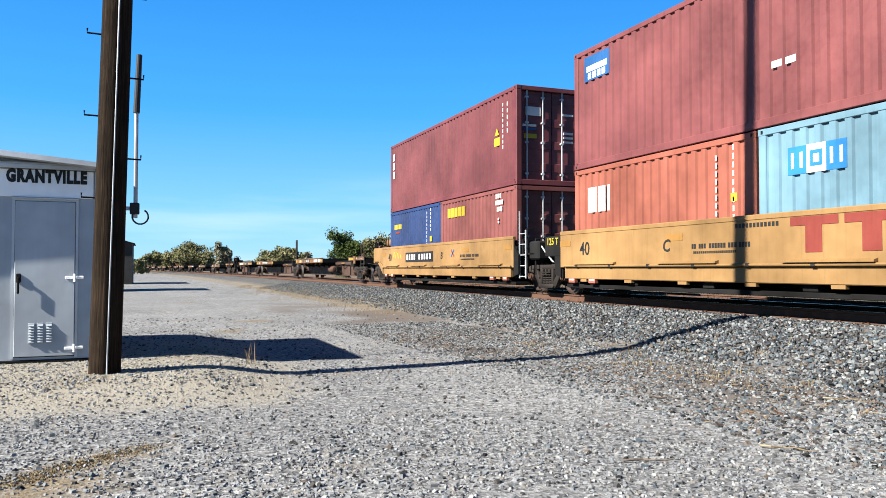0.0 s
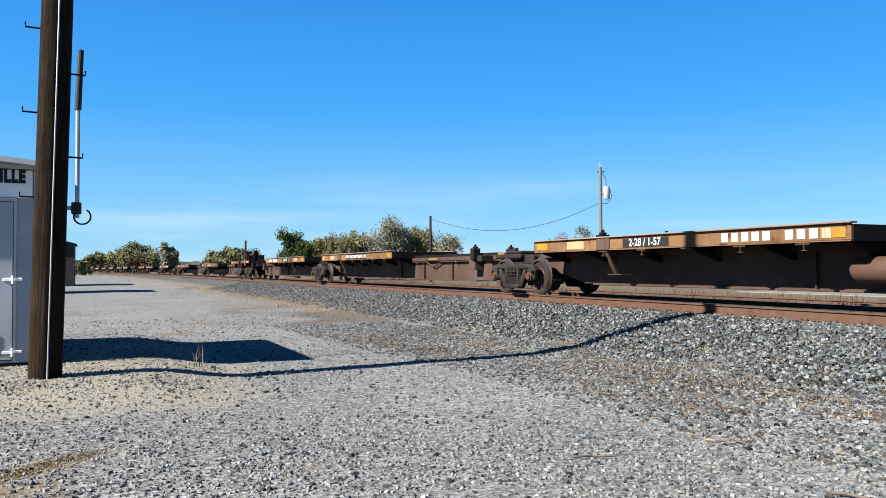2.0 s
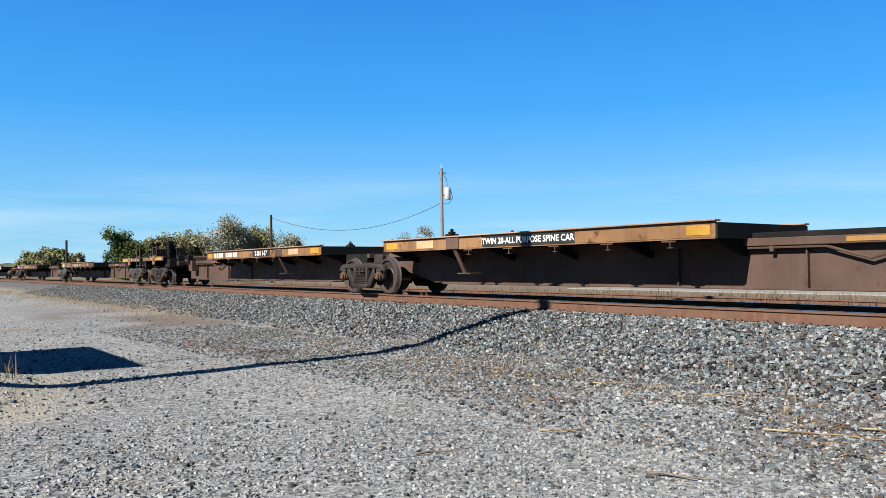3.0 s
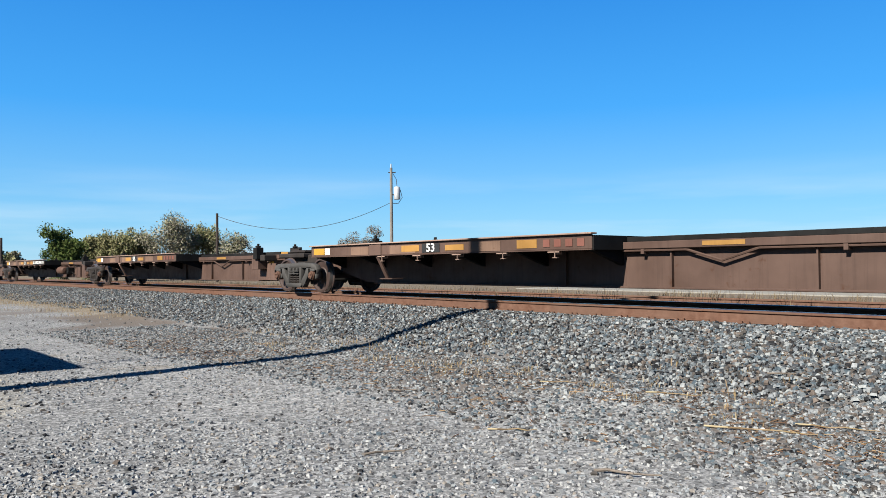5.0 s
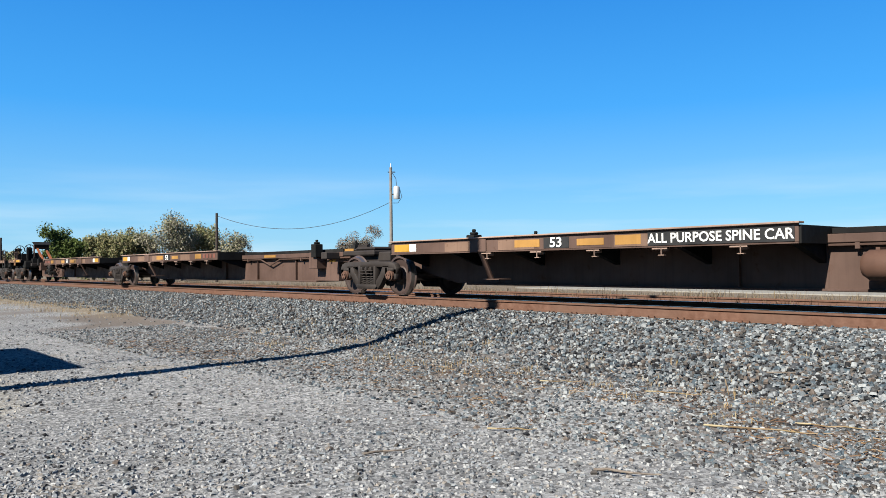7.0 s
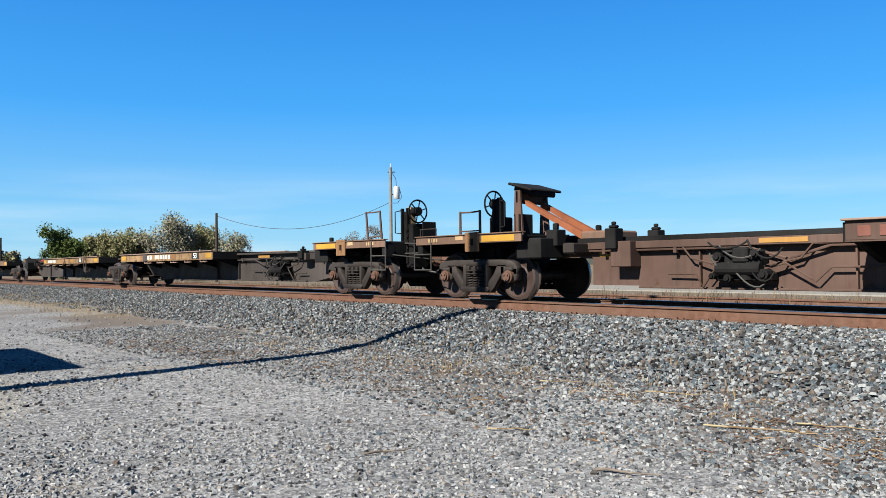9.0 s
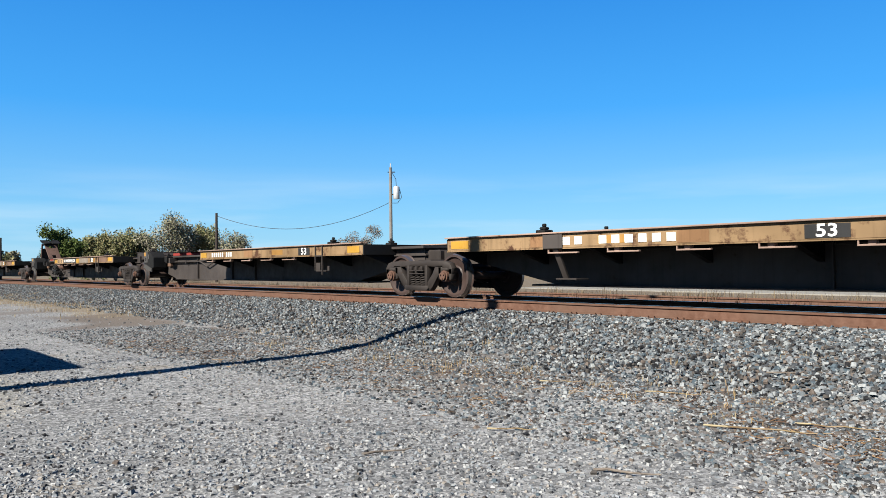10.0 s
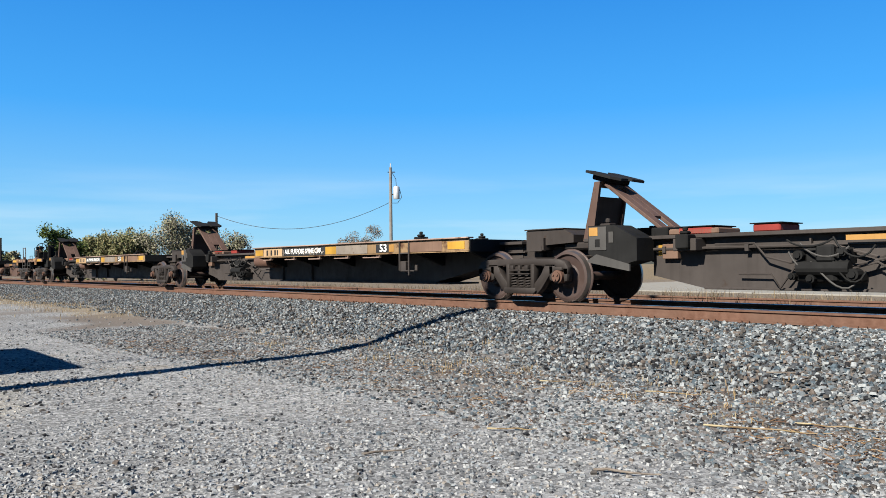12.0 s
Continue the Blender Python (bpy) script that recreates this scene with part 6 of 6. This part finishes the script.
def leaf_cloud(rng, centres, radii, n, size):
    """n folded leaves round the given centres, as one mesh."""
    k = rng.integers(0, len(centres), n)
    d = rng.normal(size=(n, 3))
    d /= np.linalg.norm(d, axis=1)[:, None]
    p = centres[k] + d * (radii[k] * rng.random(n) ** 0.45)[:, None]
    a = rng.normal(size=(n, 3))
    a /= np.linalg.norm(a, axis=1)[:, None]
    b = np.cross(a, rng.normal(size=(n, 3)))
    b /= np.linalg.norm(b, axis=1)[:, None]
    s = size * rng.uniform(0.5, 1.3, n)[:, None]
    c = np.cross(a, b)
    v = np.stack([p - a * s, p + b * s * 0.5 + c * s * 0.18, p + a * s, p - b * s * 0.5 + c * s * 0.18], 1).reshape(-1, 3)
    me = bpy.data.meshes.new("crown")
    i = np.arange(n) * 4
    me.from_pydata(v.tolist(), [], np.concatenate([np.stack([i, i + 1, i + 2], 1), np.stack([i, i + 2, i + 3], 1)]).tolist())
    return me


def tree(az, far, h, w, leaf, label, n, size, seed, sparse=0.0, stems=3, category="tree"):
    """A tree or bush: tapered stems with limbs and twigs, and a crown of single leaves with gaps."""
    rng, rnd = np.random.default_rng(seed), random.Random(seed)
    x, y, _ = at_bearing(az, far)
    t = thing(category, label, category, at=pose(x, y, ground_z(x, y)))
    g, tips = Geo(), []
    r0 = 0.035 * h

    def limb(p, way, length, r, depth):
        pts = [p]
        for _ in range(3):
            way = (way + Vector((rnd.uniform(-.25, .25), rnd.uniform(-.25, .25), rnd.uniform(-.05, .2)))).normalized()
            pts.append(pts[-1] + way * length / 3)
        for i, (a, b) in enumerate(zip(pts, pts[1:])):
            g.cyl(a, b, r * (1 - i * 0.22), 6 if depth < 2 else 4, r * (1 - (i + 1) * 0.22), caps=False)
        tips.append((pts[-1], length))
        if depth < 3:
            for _ in range(3 if depth < 2 else 2):
                q = pts[rnd.choice((1, 2, 3))]
                out = Vector((rnd.uniform(-1, 1) * w / h * 1.3, rnd.uniform(-1, 1) * w / h * 1.3, rnd.uniform(0.15, 0.9))).normalized()
                limb(q, (way * 0.4 + out).normalized(), length * rnd.uniform(0.5, 0.72), r * 0.45, depth + 1)
    for k in range(stems):
        q = 2 * math.pi * k / stems + rnd.random()
        spread = 0.22 * w * (stems > 1)
        limb(Vector((0, 0, -0.2)), Vector((math.cos(q) * spread / h * 2, math.sin(q) * spread / h * 2, 1)), h * 0.52, r0 * (1.0 if stems == 1 else 0.6), 0)
    zt, xt = max(p.z for p, _ in tips), max(max(abs(p.x), abs(p.y)) for p, _ in tips)
    fz, fx = (h - 0.25) / zt, (w / 2 * 0.92) / xt
    g.v = [(a * fx, b * fx, c * fz) for a, b, c in g.v]
    part("trunk", g, M_BARK, t, smooth=True)
    cs = np.array([(p.x * fx, p.y * fx, p.z * fz) for p, _ in tips])
    low = rng.uniform(-w / 2, w / 2, (26, 3)) * 0.85
    low[:, 2] = rng.uniform(0.12 * h, 0.72 * h, 26)
    if sparse < 0.5:
        cs = np.concatenate([cs, low])
    rad = rng.uniform(0.10, 0.19, len(cs)) * (h + w) / 2 * (0.8 if sparse > 0.5 else 1.0)
    part("crown", leaf_cloud(rng, cs, rad, int(n * 1.7), size), leaf, t)
    return t


M_TWIGLEAF = varied("grey_brown_twigs", [(0.1006, 0.0852, 0.0696), (0.1302, 0.1089, 0.0870), (0.0770, 0.0687, 0.0544), (0.1539, 0.1326, 0.1066)], 0.85, True, 3, 0.3)
tree(14.1, 86, 5.5, 4.2, M_GREENLEAF, "dense green bushy tree beyond the tracks", 9000, 0.13, 1)
tree(15.9, 92, 5.0, 4.0, M_OLIVELEAF, "olive-brown autumn bush beyond the tracks", 7500, 0.13, 2, category="bush")
tree(17.3, 90, 5.7, 4.6, M_OLIVELEAF, "olive-brown autumn bush with thin top", 8000, 0.13, 3, category="bush")
tree(19.0, 91, 5.2, 4.2, M_OLIVELEAF, "low olive autumn bush among others", 6500, 0.13, 13, category="bush")
tree(20.9, 84, 7.0, 6.4, M_DRYLEAF, "half-bare grey tree with few dry leaves", 3200, 0.11, 4, 0.6, 4)
tree(21.6, 86, 6.3, 5.0, M_DRYLEAF, "thinning grey-olive tree with bare twigs", 3600, 0.11, 14, 0.6)
tree(23.0, 88, 6.0, 4.8, M_OLIVELEAF, "thinning olive tree beside a dark pole", 5200, 0.12, 5)
tree(24.9, 86, 5.4, 4.4, M_DRYLEAF, "open olive bush with bare branches", 3000, 0.11, 6, 0.6, category="bush")
tree(34.4, 104, 6.7, 6.6, M_TWIGLEAF, "pale half-bare tree standing alone in a field", 9000, 0.10, 7, 0.6, 4)
tree(26.0, 92, 4.4, 2.8, M_TWIGLEAF, "low dry bush with bare twigs", 1800, 0.10, 16, 0.6, category="bush")
# far trees along the line
for i, (az, far, h, w, lf) in enumerate(((0.9, 270, 7.5, 9, M_OLIVELEAF), (2.1, 260, 9.0, 11, M_OLIVELEAF), (3.2, 255, 11.0, 13, M_OLIVELEAF), (5.2, 225, 10.0, 4.5, M_DRYLEAF), (8.2, 205, 6.6, 8, M_OLIVELEAF),
                                       (9.8, 200, 7.6, 9, M_OLIVELEAF), (11.0, 210, 6.4, 6, M_DRYLEAF), (-0.4, 200, 5.0, 4, M_OLIVELEAF))):
    tree(az, far, h * 0.84, w, lf, "distant autumn tree beside the railway line" if i % 2 else "distant rounded olive tree beyond the railway", 5000, 0.34, 30 + i, 0.0, 2)

# low wooded ridge on the horizon
rnd = np.random.default_rng(8)
g = Geo()
v, f = [], []
N = 260
for i in range(N + 1):
    az = radians(-30 + 130 * i / N)
    R = 1700 + 150 * math.sin(i * 0.11)
    hgt = 17 + 6 * noise.noise((i * 0.05, 0, 0)) + 5 * noise.noise((i * 0.6, 3, 0))
    v += [(R * math.sin(az), R * math.cos(az), -5), (R * math.sin(az), R * math.cos(az), hgt * (1.0 if i < 140 else 0.75)), ((R + 300) * math.sin(az), (R + 300) * math.cos(az), -5)]
for i in range(N):
    f += [(3 * i, 3 * i + 3, 3 * i + 4, 3 * i + 1), (3 * i + 1, 3 * i + 4, 3 * i + 5, 3 * i + 2)]
M_RIDGE = mottled("far_woods", [(0.3, (0.0575, 0.0661, 0.0575)), (0.7, (0.1092, 0.1092, 0.092))], 0.02, 0.95, 0.3, 2.0)
tagged(part("wooded_ridge", g.add(v, f), M_RIDGE), "low wooded ridge far away on the horizon", "hill", kind="structure")

# dark buildings far down the yard, mostly hidden by the shed
def far_store(x, y, w, d, h, label):
    s = thing("storage_building", label, "building", at=pose(x, y, 0))
    part("wall", Geo().box(-w, 0, 0, d, -0.1, h), M_STEELGREY, s)
    part("roof", Geo().prism([(-w - 0.2, h), (0.2, h), (-w / 2, h + 0.9)], "y", -0.2, d + 0.2), M_BLACK, s)
    part("door", Geo().box(-w / 2 - 1.0, -w / 2 + 1.0, -0.05, 0.02, 0, 2.8), M_GALV, s)


far_store(-3.3, 47.5, 7.0, 5.2, 5.2, "dark metal storage building behind the shed")
far_store(-1.15, 70.0, 6.0, 8.0, 3.5, "low dark metal storage building far down the yard")

# pale paved lot beyond the tracks
g = Geo()
for i in range(6):
    for j in range(8):
        g.box(31 + i * 7.0, 37.96 + i * 7.0, -26 + j * 7.0, -19.04 + j * 7.0, -0.1, 0.045, 0.01)
tagged(part("paved_lot", g, M_CONCRETE), "pale concrete lot beyond the second track", "pavement", kind="structure")

# ---- ties ----
def tie_mesh():
    g = Geo().box(-1.30, 1.30, -0.115, 0.115, -0.18, 0.0, 0.012)
    me = g.mesh("tie")
    me.materials.append(M_TIE)
    return me


def plate_mesh():
    g = Geo().box(-0.18, 0.18, -0.09, 0.09, 0.0, 0.022, 0.004)
    for a in (-0.105, 0.105):
        for b in (-0.055, 0.055):
            g.box(a - 0.014, a + 0.014, b - 0.014, b + 0.014, 0.02, 0.052)
    me = g.mesh("tie_plate")
    me.materials.append(M_RAILSIDE)
    return me


for tx, zt, name, y1 in ((TRACK_X, RAIL_Z, "main line", 70.0), (TRACK2_X, 0.50, "siding", 45.0)):
    bed = thing("track_ties", "dark creosoted timber ties of the " + name + " sunk in ballast", "railway ties", kind="structure")
    tm, pm = tie_mesh(), plate_mesh()
    y, far = -6.0, Geo()
    while y < 260:
        z = zt - 0.21
        if y < y1:
            m = track_pose(y, 0, z, tx)
            o = part("tie", tm, None, bed, at=m)
            for s in (-1, 1):
                part("tie_plate", pm, None, bed, at=m @ pose(s * GAUGE / 2, 0, 0))
        else:
            far.box(tx - bend(y) - 1.3, tx - bend(y) + 1.3, y - 0.115, y + 0.115, z - 0.18, z)
        y += 0.52
    tagged(part("far_ties", far, M_TIE, bed), kind="stuff")

# ---- loose stones and dry weeds ----
def stones(name, label, x, y, z, size, mat, rng):
    """Angular stones, one little jittered block each, joined into one mesh."""
    n = len(x)
    cube = np.array([(-1, -1, -1), (1, -1, -1), (1, 1, -1), (-1, 1, -1), (-1, -1, 1), (1, -1, 1), (1, 1, 1), (-1, 1, 1)], np.float32)
    v = cube[None] * (0.62 + 0.55 * rng.random((n, 8, 3)))
    v[:, 4:, :2] *= (0.45 + 0.4 * rng.random((n, 1, 1)))
    v *= np.stack([rng.uniform(0.75, 1.35, n), rng.uniform(0.6, 1.1, n), rng.uniform(0.45, 0.85, n)], 1)[:, None]
    v *= (size * 0.62)[:, None, None]
    q, tl = rng.uniform(0, 2 * math.pi, n), rng.normal(0, 0.45, n)
    c, s, ct, st = np.cos(q)[:, None], np.sin(q)[:, None], np.cos(tl)[:, None], np.sin(tl)[:, None]
    X, Y, Z = v[..., 0], v[..., 1], v[..., 2]
    Y, Z = Y * ct - Z * st, Y * st + Z * ct
    v = np.stack([X * c - Y * s, X * s + Y * c, Z], -1) + np.stack([x, y, z], 1)[:, None]
    quads = np.array([(4, 5, 6, 7), (0, 1, 5, 4), (1, 2, 6, 5), (2, 3, 7, 6), (3, 0, 4, 7)])
    f = (quads[None] + (np.arange(n) * 8)[:, None, None]).reshape(-1, 4)
    me = bpy.data.meshes.new(name)
    me.vertices.add(n * 8)
    me.vertices.foreach_set("co", v.astype(np.float32).reshape(-1))
    me.loops.add(len(f) * 4)
    me.loops.foreach_set("vertex_index", f.reshape(-1).astype(np.int32))
    me.polygons.add(len(f))
    me.polygons.foreach_set("loop_start", np.arange(0, len(f) * 4, 4, dtype=np.int32))
    me.update(calc_edges=True)
    me.validate()
    me.shade_flat()
    me.materials.append(mat)
    return tagged(new(name, me), label, "stones", kind="stuff")


M_BALLAST = varied("ballast_stone", [(0.0370, 0.0409, 0.0455), (0.0776, 0.0827, 0.0862), (0.1257, 0.1345, 0.1404), (0.0532, 0.0479, 0.0431), (0.1737, 0.1823, 0.1835), (0.0517, 0.0680, 0.0798), (0.0924, 0.0757, 0.0638), (0.0148, 0.0155, 0.0167), (0.0961, 0.1082, 0.1141), (0.0628, 0.0757, 0.0845), (0.1892, 0.1978, 0.1947), (0.0444, 0.0448, 0.0446)], 0.85, True, 40, 0.45)
M_PEBBLE = varied("yard_gravel_stone", [(0.1416, 0.1440, 0.1452), (0.1800, 0.1824, 0.1824), (0.0936, 0.0972, 0.1008), (0.2184, 0.2208, 0.2184), (0.1584, 0.1440, 0.1284), (0.1296, 0.1404, 0.1500), (0.0408, 0.0408, 0.0420), (0.1980, 0.1992, 0.1956), (0.0744, 0.0792, 0.0840), (0.1656, 0.1764, 0.1848)], 0.9, True, 60, 0.35)
M_LIMESTONE = varied("pale_limestone_chip", [(0.2415, 0.2242, 0.1869), (0.1955, 0.184, 0.1552), (0.276, 0.2587, 0.2214), (0.1552, 0.1437, 0.1207), (0.2185, 0.1926, 0.1495)], 0.9, True, 60, 0.25)
rng = np.random.default_rng(5)


def scatter(n, x0, x1, y0, y1, bias=1.0):
    return rng.uniform(x0, x1, n), y0 + (y1 - y0) * rng.random(n) ** bias


def heights(x, y):
    return np.array([ground_z(a, b) for a, b in zip(x, y)])


u, y = scatter(92000, 7.0, 10.35, 1.5, 52, 2.1)
edge = 7.15 + 0.5 * np.array([noise.noise((b * 0.6, 5.0, 1.0)) for b in y])
keep = (u - edge) > rng.random(len(u)) ** 1.5 * 1.3 - 0.2
u, y = u[keep], y[keep]
x = u - np.array([bend(b) for b in y])
stones("ballast_stones", "loose angular grey ballast stones along the track", x, y, heights(x, y) + rng.uniform(-0.012, 0.040, len(x)) * (u < 10.0), 0.021 + 0.032 * rng.random(len(x)) ** 1.6, M_BALLAST, rng)
u, y = scatter(11000, 10.4, 13.4, 1.5, 45, 1.6)
x = u - np.array([bend(b) for b in y])
stones("ballast_stones", "grey ballast stones between and beyond the rails", x, y, heights(x, y) - 0.005, rng.uniform(0.026, 0.050, len(x)), M_BALLAST, rng)
u, y = scatter(9000, 13.4, 18.6, 1.5, 45, 1.4)
x = u - np.array([bend(b) for b in y])
stones("ballast_stones", "dusty ballast stones round the siding rails", x, y, heights(x, y), rng.uniform(0.026, 0.050, len(x)), M_BALLAST, rng)
# yard gravel: thick near the camera, in drifts
q, r = rng.uniform(radians(-16), radians(78), 118000), 2.2 + 17.0 * rng.random(118000) ** 1.9
x, y = r * np.sin(q), r * np.cos(q)
drift = np.array([noise.noise((a * 0.45, b * 0.45, 2.0)) + 0.6 * noise.noise((a * 1.7, b * 1.7, 9.0)) for a, b in zip(x, y)])
keep = (rng.random(len(x)) < 0.72 + 0.8 * drift) & (x < 8.6)
x, y = x[keep], y[keep]
size = 0.009 + 0.019 * rng.random(len(x)) ** 1.8
stones("yard_gravel", "loose grey gravel spread over the yard", x, y, heights(x, y) + size * 0.1, size, M_PEBBLE, rng)
y = 1.8 + 16.0 * rng.random(17000) ** 1.5
x = 7.6 - 2.9 * rng.random(17000) ** 1.5 - 0.05 * y
size = 0.016 + 0.024 * rng.random(len(x)) ** 1.8
stones("spilled_ballast", "ballast stones spilled over the foot of the bank", x, y, heights(x, y) + 0.004, size, M_BALLAST, rng)
x, y = scatter(2600, -5, 8.5, 3, 22, 1.2)
size = 0.024 + 0.02 * rng.random(len(x)) ** 2
stones("stray_stones", "larger stray stones lying on the gravel", x, y, heights(x, y) + 0.004, size, M_BALLAST, rng)
x, y = scatter(22000, -7, 1.9, 7.6, 12.2, 1.0)
keep = np.array([zone(a, b)[0] for a, b in zip(x, y)]) > rng.random(len(x))
x, y = x[keep], y[keep]
stones("limestone_chips", "pale limestone chips round the shed", x, y, heights(x, y), 0.008 + 0.016 * rng.random(len(x)) ** 2, M_LIMESTONE, rng)


def weeds(name, label, x, y, h, n, spread, mat):
    """Tufts of dry stalks as thin bent blades, joined into one mesh."""
    m = len(x) * n
    bx, by = np.repeat(x, n) + rng.normal(0, spread, m), np.repeat(y, n) + rng.normal(0, spread, m)
    bz = np.repeat(heights(x, y), n)
    hh = np.repeat(h, n) * rng.uniform(0.4, 1.2, m)
    q, lean = rng.uniform(0, 2 * math.pi, m), rng.uniform(0.05, 0.7, m) * hh
    w = 0.004 + 0.004 * rng.random(m)
    dx, dy = np.cos(q), np.sin(q)
    B = np.stack([bx, by, bz - 0.02], 1)
    M = np.stack([bx + dx * lean * 0.35, by + dy * lean * 0.35, bz + hh * 0.6], 1)
    T = np.stack([bx + dx * lean, by + dy * lean, bz + hh], 1)
    S = np.stack([-dy * w, dx * w, np.zeros(m)], 1)
    v = np.stack([B - S, B + S, M + S * 0.7, M - S * 0.7, T], 1).reshape(-1, 3)
    i = np.arange(m) * 5
    f = np.stack([i, i + 1, i + 2, i + 3], 1).tolist() + np.stack([i + 3, i + 2, i + 4], 1).tolist()
    me = bpy.data.meshes.new(name)
    me.from_pydata(v.tolist(), [], f)
    me.materials.append(mat)
    return tagged(new(name, me), label, "dry grass", kind="stuff")


M_STRAW = varied("dry_straw", [(0.1811, 0.142, 0.0776), (0.1466, 0.1081, 0.0563), (0.2156, 0.1765, 0.1081), (0.1121, 0.0776, 0.0431), (0.1639, 0.1207, 0.0736)], 0.8, True, 5, 0.2)
M_WEED = varied("brown_weed_stalks", [(0.060, 0.045, 0.030), (0.090, 0.066, 0.040), (0.040, 0.032, 0.024), (0.13, 0.10, 0.06)], 0.85, True, 5, 0.2)
y = 21 + 38 * rng.random(330)
x = np.array([7.0 + rng.normal(0, 0.9) - bend(b) for b in y])
weeds("dry_grass", "strip of dry straw-coloured grass along the bank", x, y, rng.uniform(0.03, 0.11, len(x)), 16, 0.2, M_STRAW)
y = 2 + 46 * rng.random(2400)
x = 13.4 + rng.normal(0, 0.45, len(y)) - np.array([bend(b) for b in y])
weeds("dry_grass", "dry weeds between the two tracks", x, y, rng.uniform(0.10, 0.30, len(x)), 12, 0.10, M_WEED)
y = 2 + 50 * rng.random(2200)
x = 19.5 + rng.normal(0, 1.2, len(y)) - np.array([bend(b) for b in y])
weeds("dry_grass", "brown weeds on the far side of the siding", x, y, rng.uniform(0.10, 0.42, len(x)), 12, 0.12, M_WEED)
x, y = scatter(150, 6.0, 8.6, 3.0, 14)
weeds("dry_grass", "sparse dry weeds at the foot of the ballast", x, y, rng.uniform(0.02, 0.09, len(x)), 9, 0.07, M_STRAW)
q = rng.random(260)
x, y = -0.82 + 0.86 * q + rng.normal(0, 0.05, 260), 5.25 + 0.74 * q + rng.normal(0, 0.05, 260)
weeds("dry_grass", "low patch of yellow dry grass in the gravel", x, y, rng.uniform(0.003, 0.011, 260), 14, 0.055, M_STRAW)
weeds("weed", "single dry weed in the shed's shadow", np.array([1.25]), np.array([10.2]), np.array([0.26]), 12, 0.03, M_STRAW)
# broken twigs and brown litter along the foot of the bank
n = 2300
y = 2.0 + 13.0 * rng.random(n) ** 1.3
x = 6.35 - 0.07 * y + rng.normal(0, 0.75, n)
keep = np.array([noise.noise((a * 0.8, b * 0.8, 31.0)) for a, b in zip(x, y)]) > -0.12
x, y = x[keep], y[keep]
n = len(x)
z = heights(x, y) + 0.012
q, ln, w = rng.uniform(0, 2 * math.pi, n), 0.012 + 0.07 * rng.random(n) ** 3, 0.002 + 0.005 * rng.random(n)
d, e = np.stack([np.cos(q) * ln, np.sin(q) * ln, rng.normal(0, 0.006, n)], 1), np.stack([-np.sin(q) * w, np.cos(q) * w, np.zeros(n)], 1)
c, up = np.stack([x, y, z], 1), np.array([0, 0, 0.006])
v = np.stack([c - d - e, c - d + e, c - d + up, c + d - e, c + d + e, c + d + up], 1).reshape(-1, 3)
i = np.arange(n) * 6
me = bpy.data.meshes.new("litter")
me.from_pydata(v.tolist(), [], np.concatenate([np.stack([i + a, i + b, i + b + 3, i + a + 3], 1) for a, b in ((0, 1), (1, 2), (2, 0))]).tolist())
me.materials.append(varied("brown_litter", [(0.045, 0.030, 0.020), (0.09, 0.055, 0.032), (0.020, 0.016, 0.013), (0.15, 0.10, 0.055), (0.06, 0.034, 0.022)], 0.9, True, 5, 0.2))
tagged(new("litter", me), "broken twigs and brown leaf litter on the gravel", "litter", kind="stuff")
# flattened straw and sticks
for x, y, ln, q, r in ((3.22, 4.37, 0.36, -22, 0.010), (4.02, 2.92, 0.42, -66, 0.011), (6.7, 4.3, 0.55, -72, 0.008), (5.9, 2.95, 0.95, -66, 0.009), (6.35, 2.6, 0.6, -70, 0.008),
                       (7.9, 3.5, 0.8, -48, 0.010), (4.45, 4.35, 0.40, -48, 0.008), (6.5, 5.6, 0.45, -52, 0.008), (4.9, 6.4, 0.3, -40, 0.010)):
    st = thing("stick", "thin dry stick lying on the gravel" if r > 0.0095 else "pale straw stalk lying on the gravel", "stick", "sticks on the gravel", at=pose(x, y, ground_z(x, y) + 0.018, 0, 0, q))
    g = Geo()
    pts = [(-ln / 2 + ln * k / 5, 0.02 * math.sin(k * 2.1 + x * 9), 0.006 * (k % 2)) for k in range(6)]
    for k, (a, b) in enumerate(zip(pts, pts[1:])):
        g.cyl(a, b, r * (1 - 0.12 * k), 6, r * (0.88 - 0.12 * k))
    part("twig", g, M_BARK if r > 0.0095 else M_STRAW, st)


# ---- motion ----
def dist(t):
    """How far the train has run; it hangs back a little twice near the end."""
    return 18.85 * t + 0.04 * t * t - float(np.interp(t, (0, 9, 9.5, 10, 11, 11.5, 12), (0, 0.05, 0.82, 0, 0, 0.22, 0.5)))


def motions():
    for ob, s, z in TRAIN:
        walk(ob, [(t, track_pose(s - dist(t), 0, RAIL_Z + z)) for t in np.arange(0, 12.01, 0.5)])
    steps = [k / FPS for k in range(0, 12 * FPS + 1)]
    for tr in [o for o in scene.objects if o.name.split(".")[0] == "wheelset"]:
        y = tr.matrix_basis.translation.y
        walk(tr, [(t, pose(0, y, WHEEL_R, math.degrees(dist(t) / WHEEL_R) % 360, 0, 0)) for t in steps])


motions()
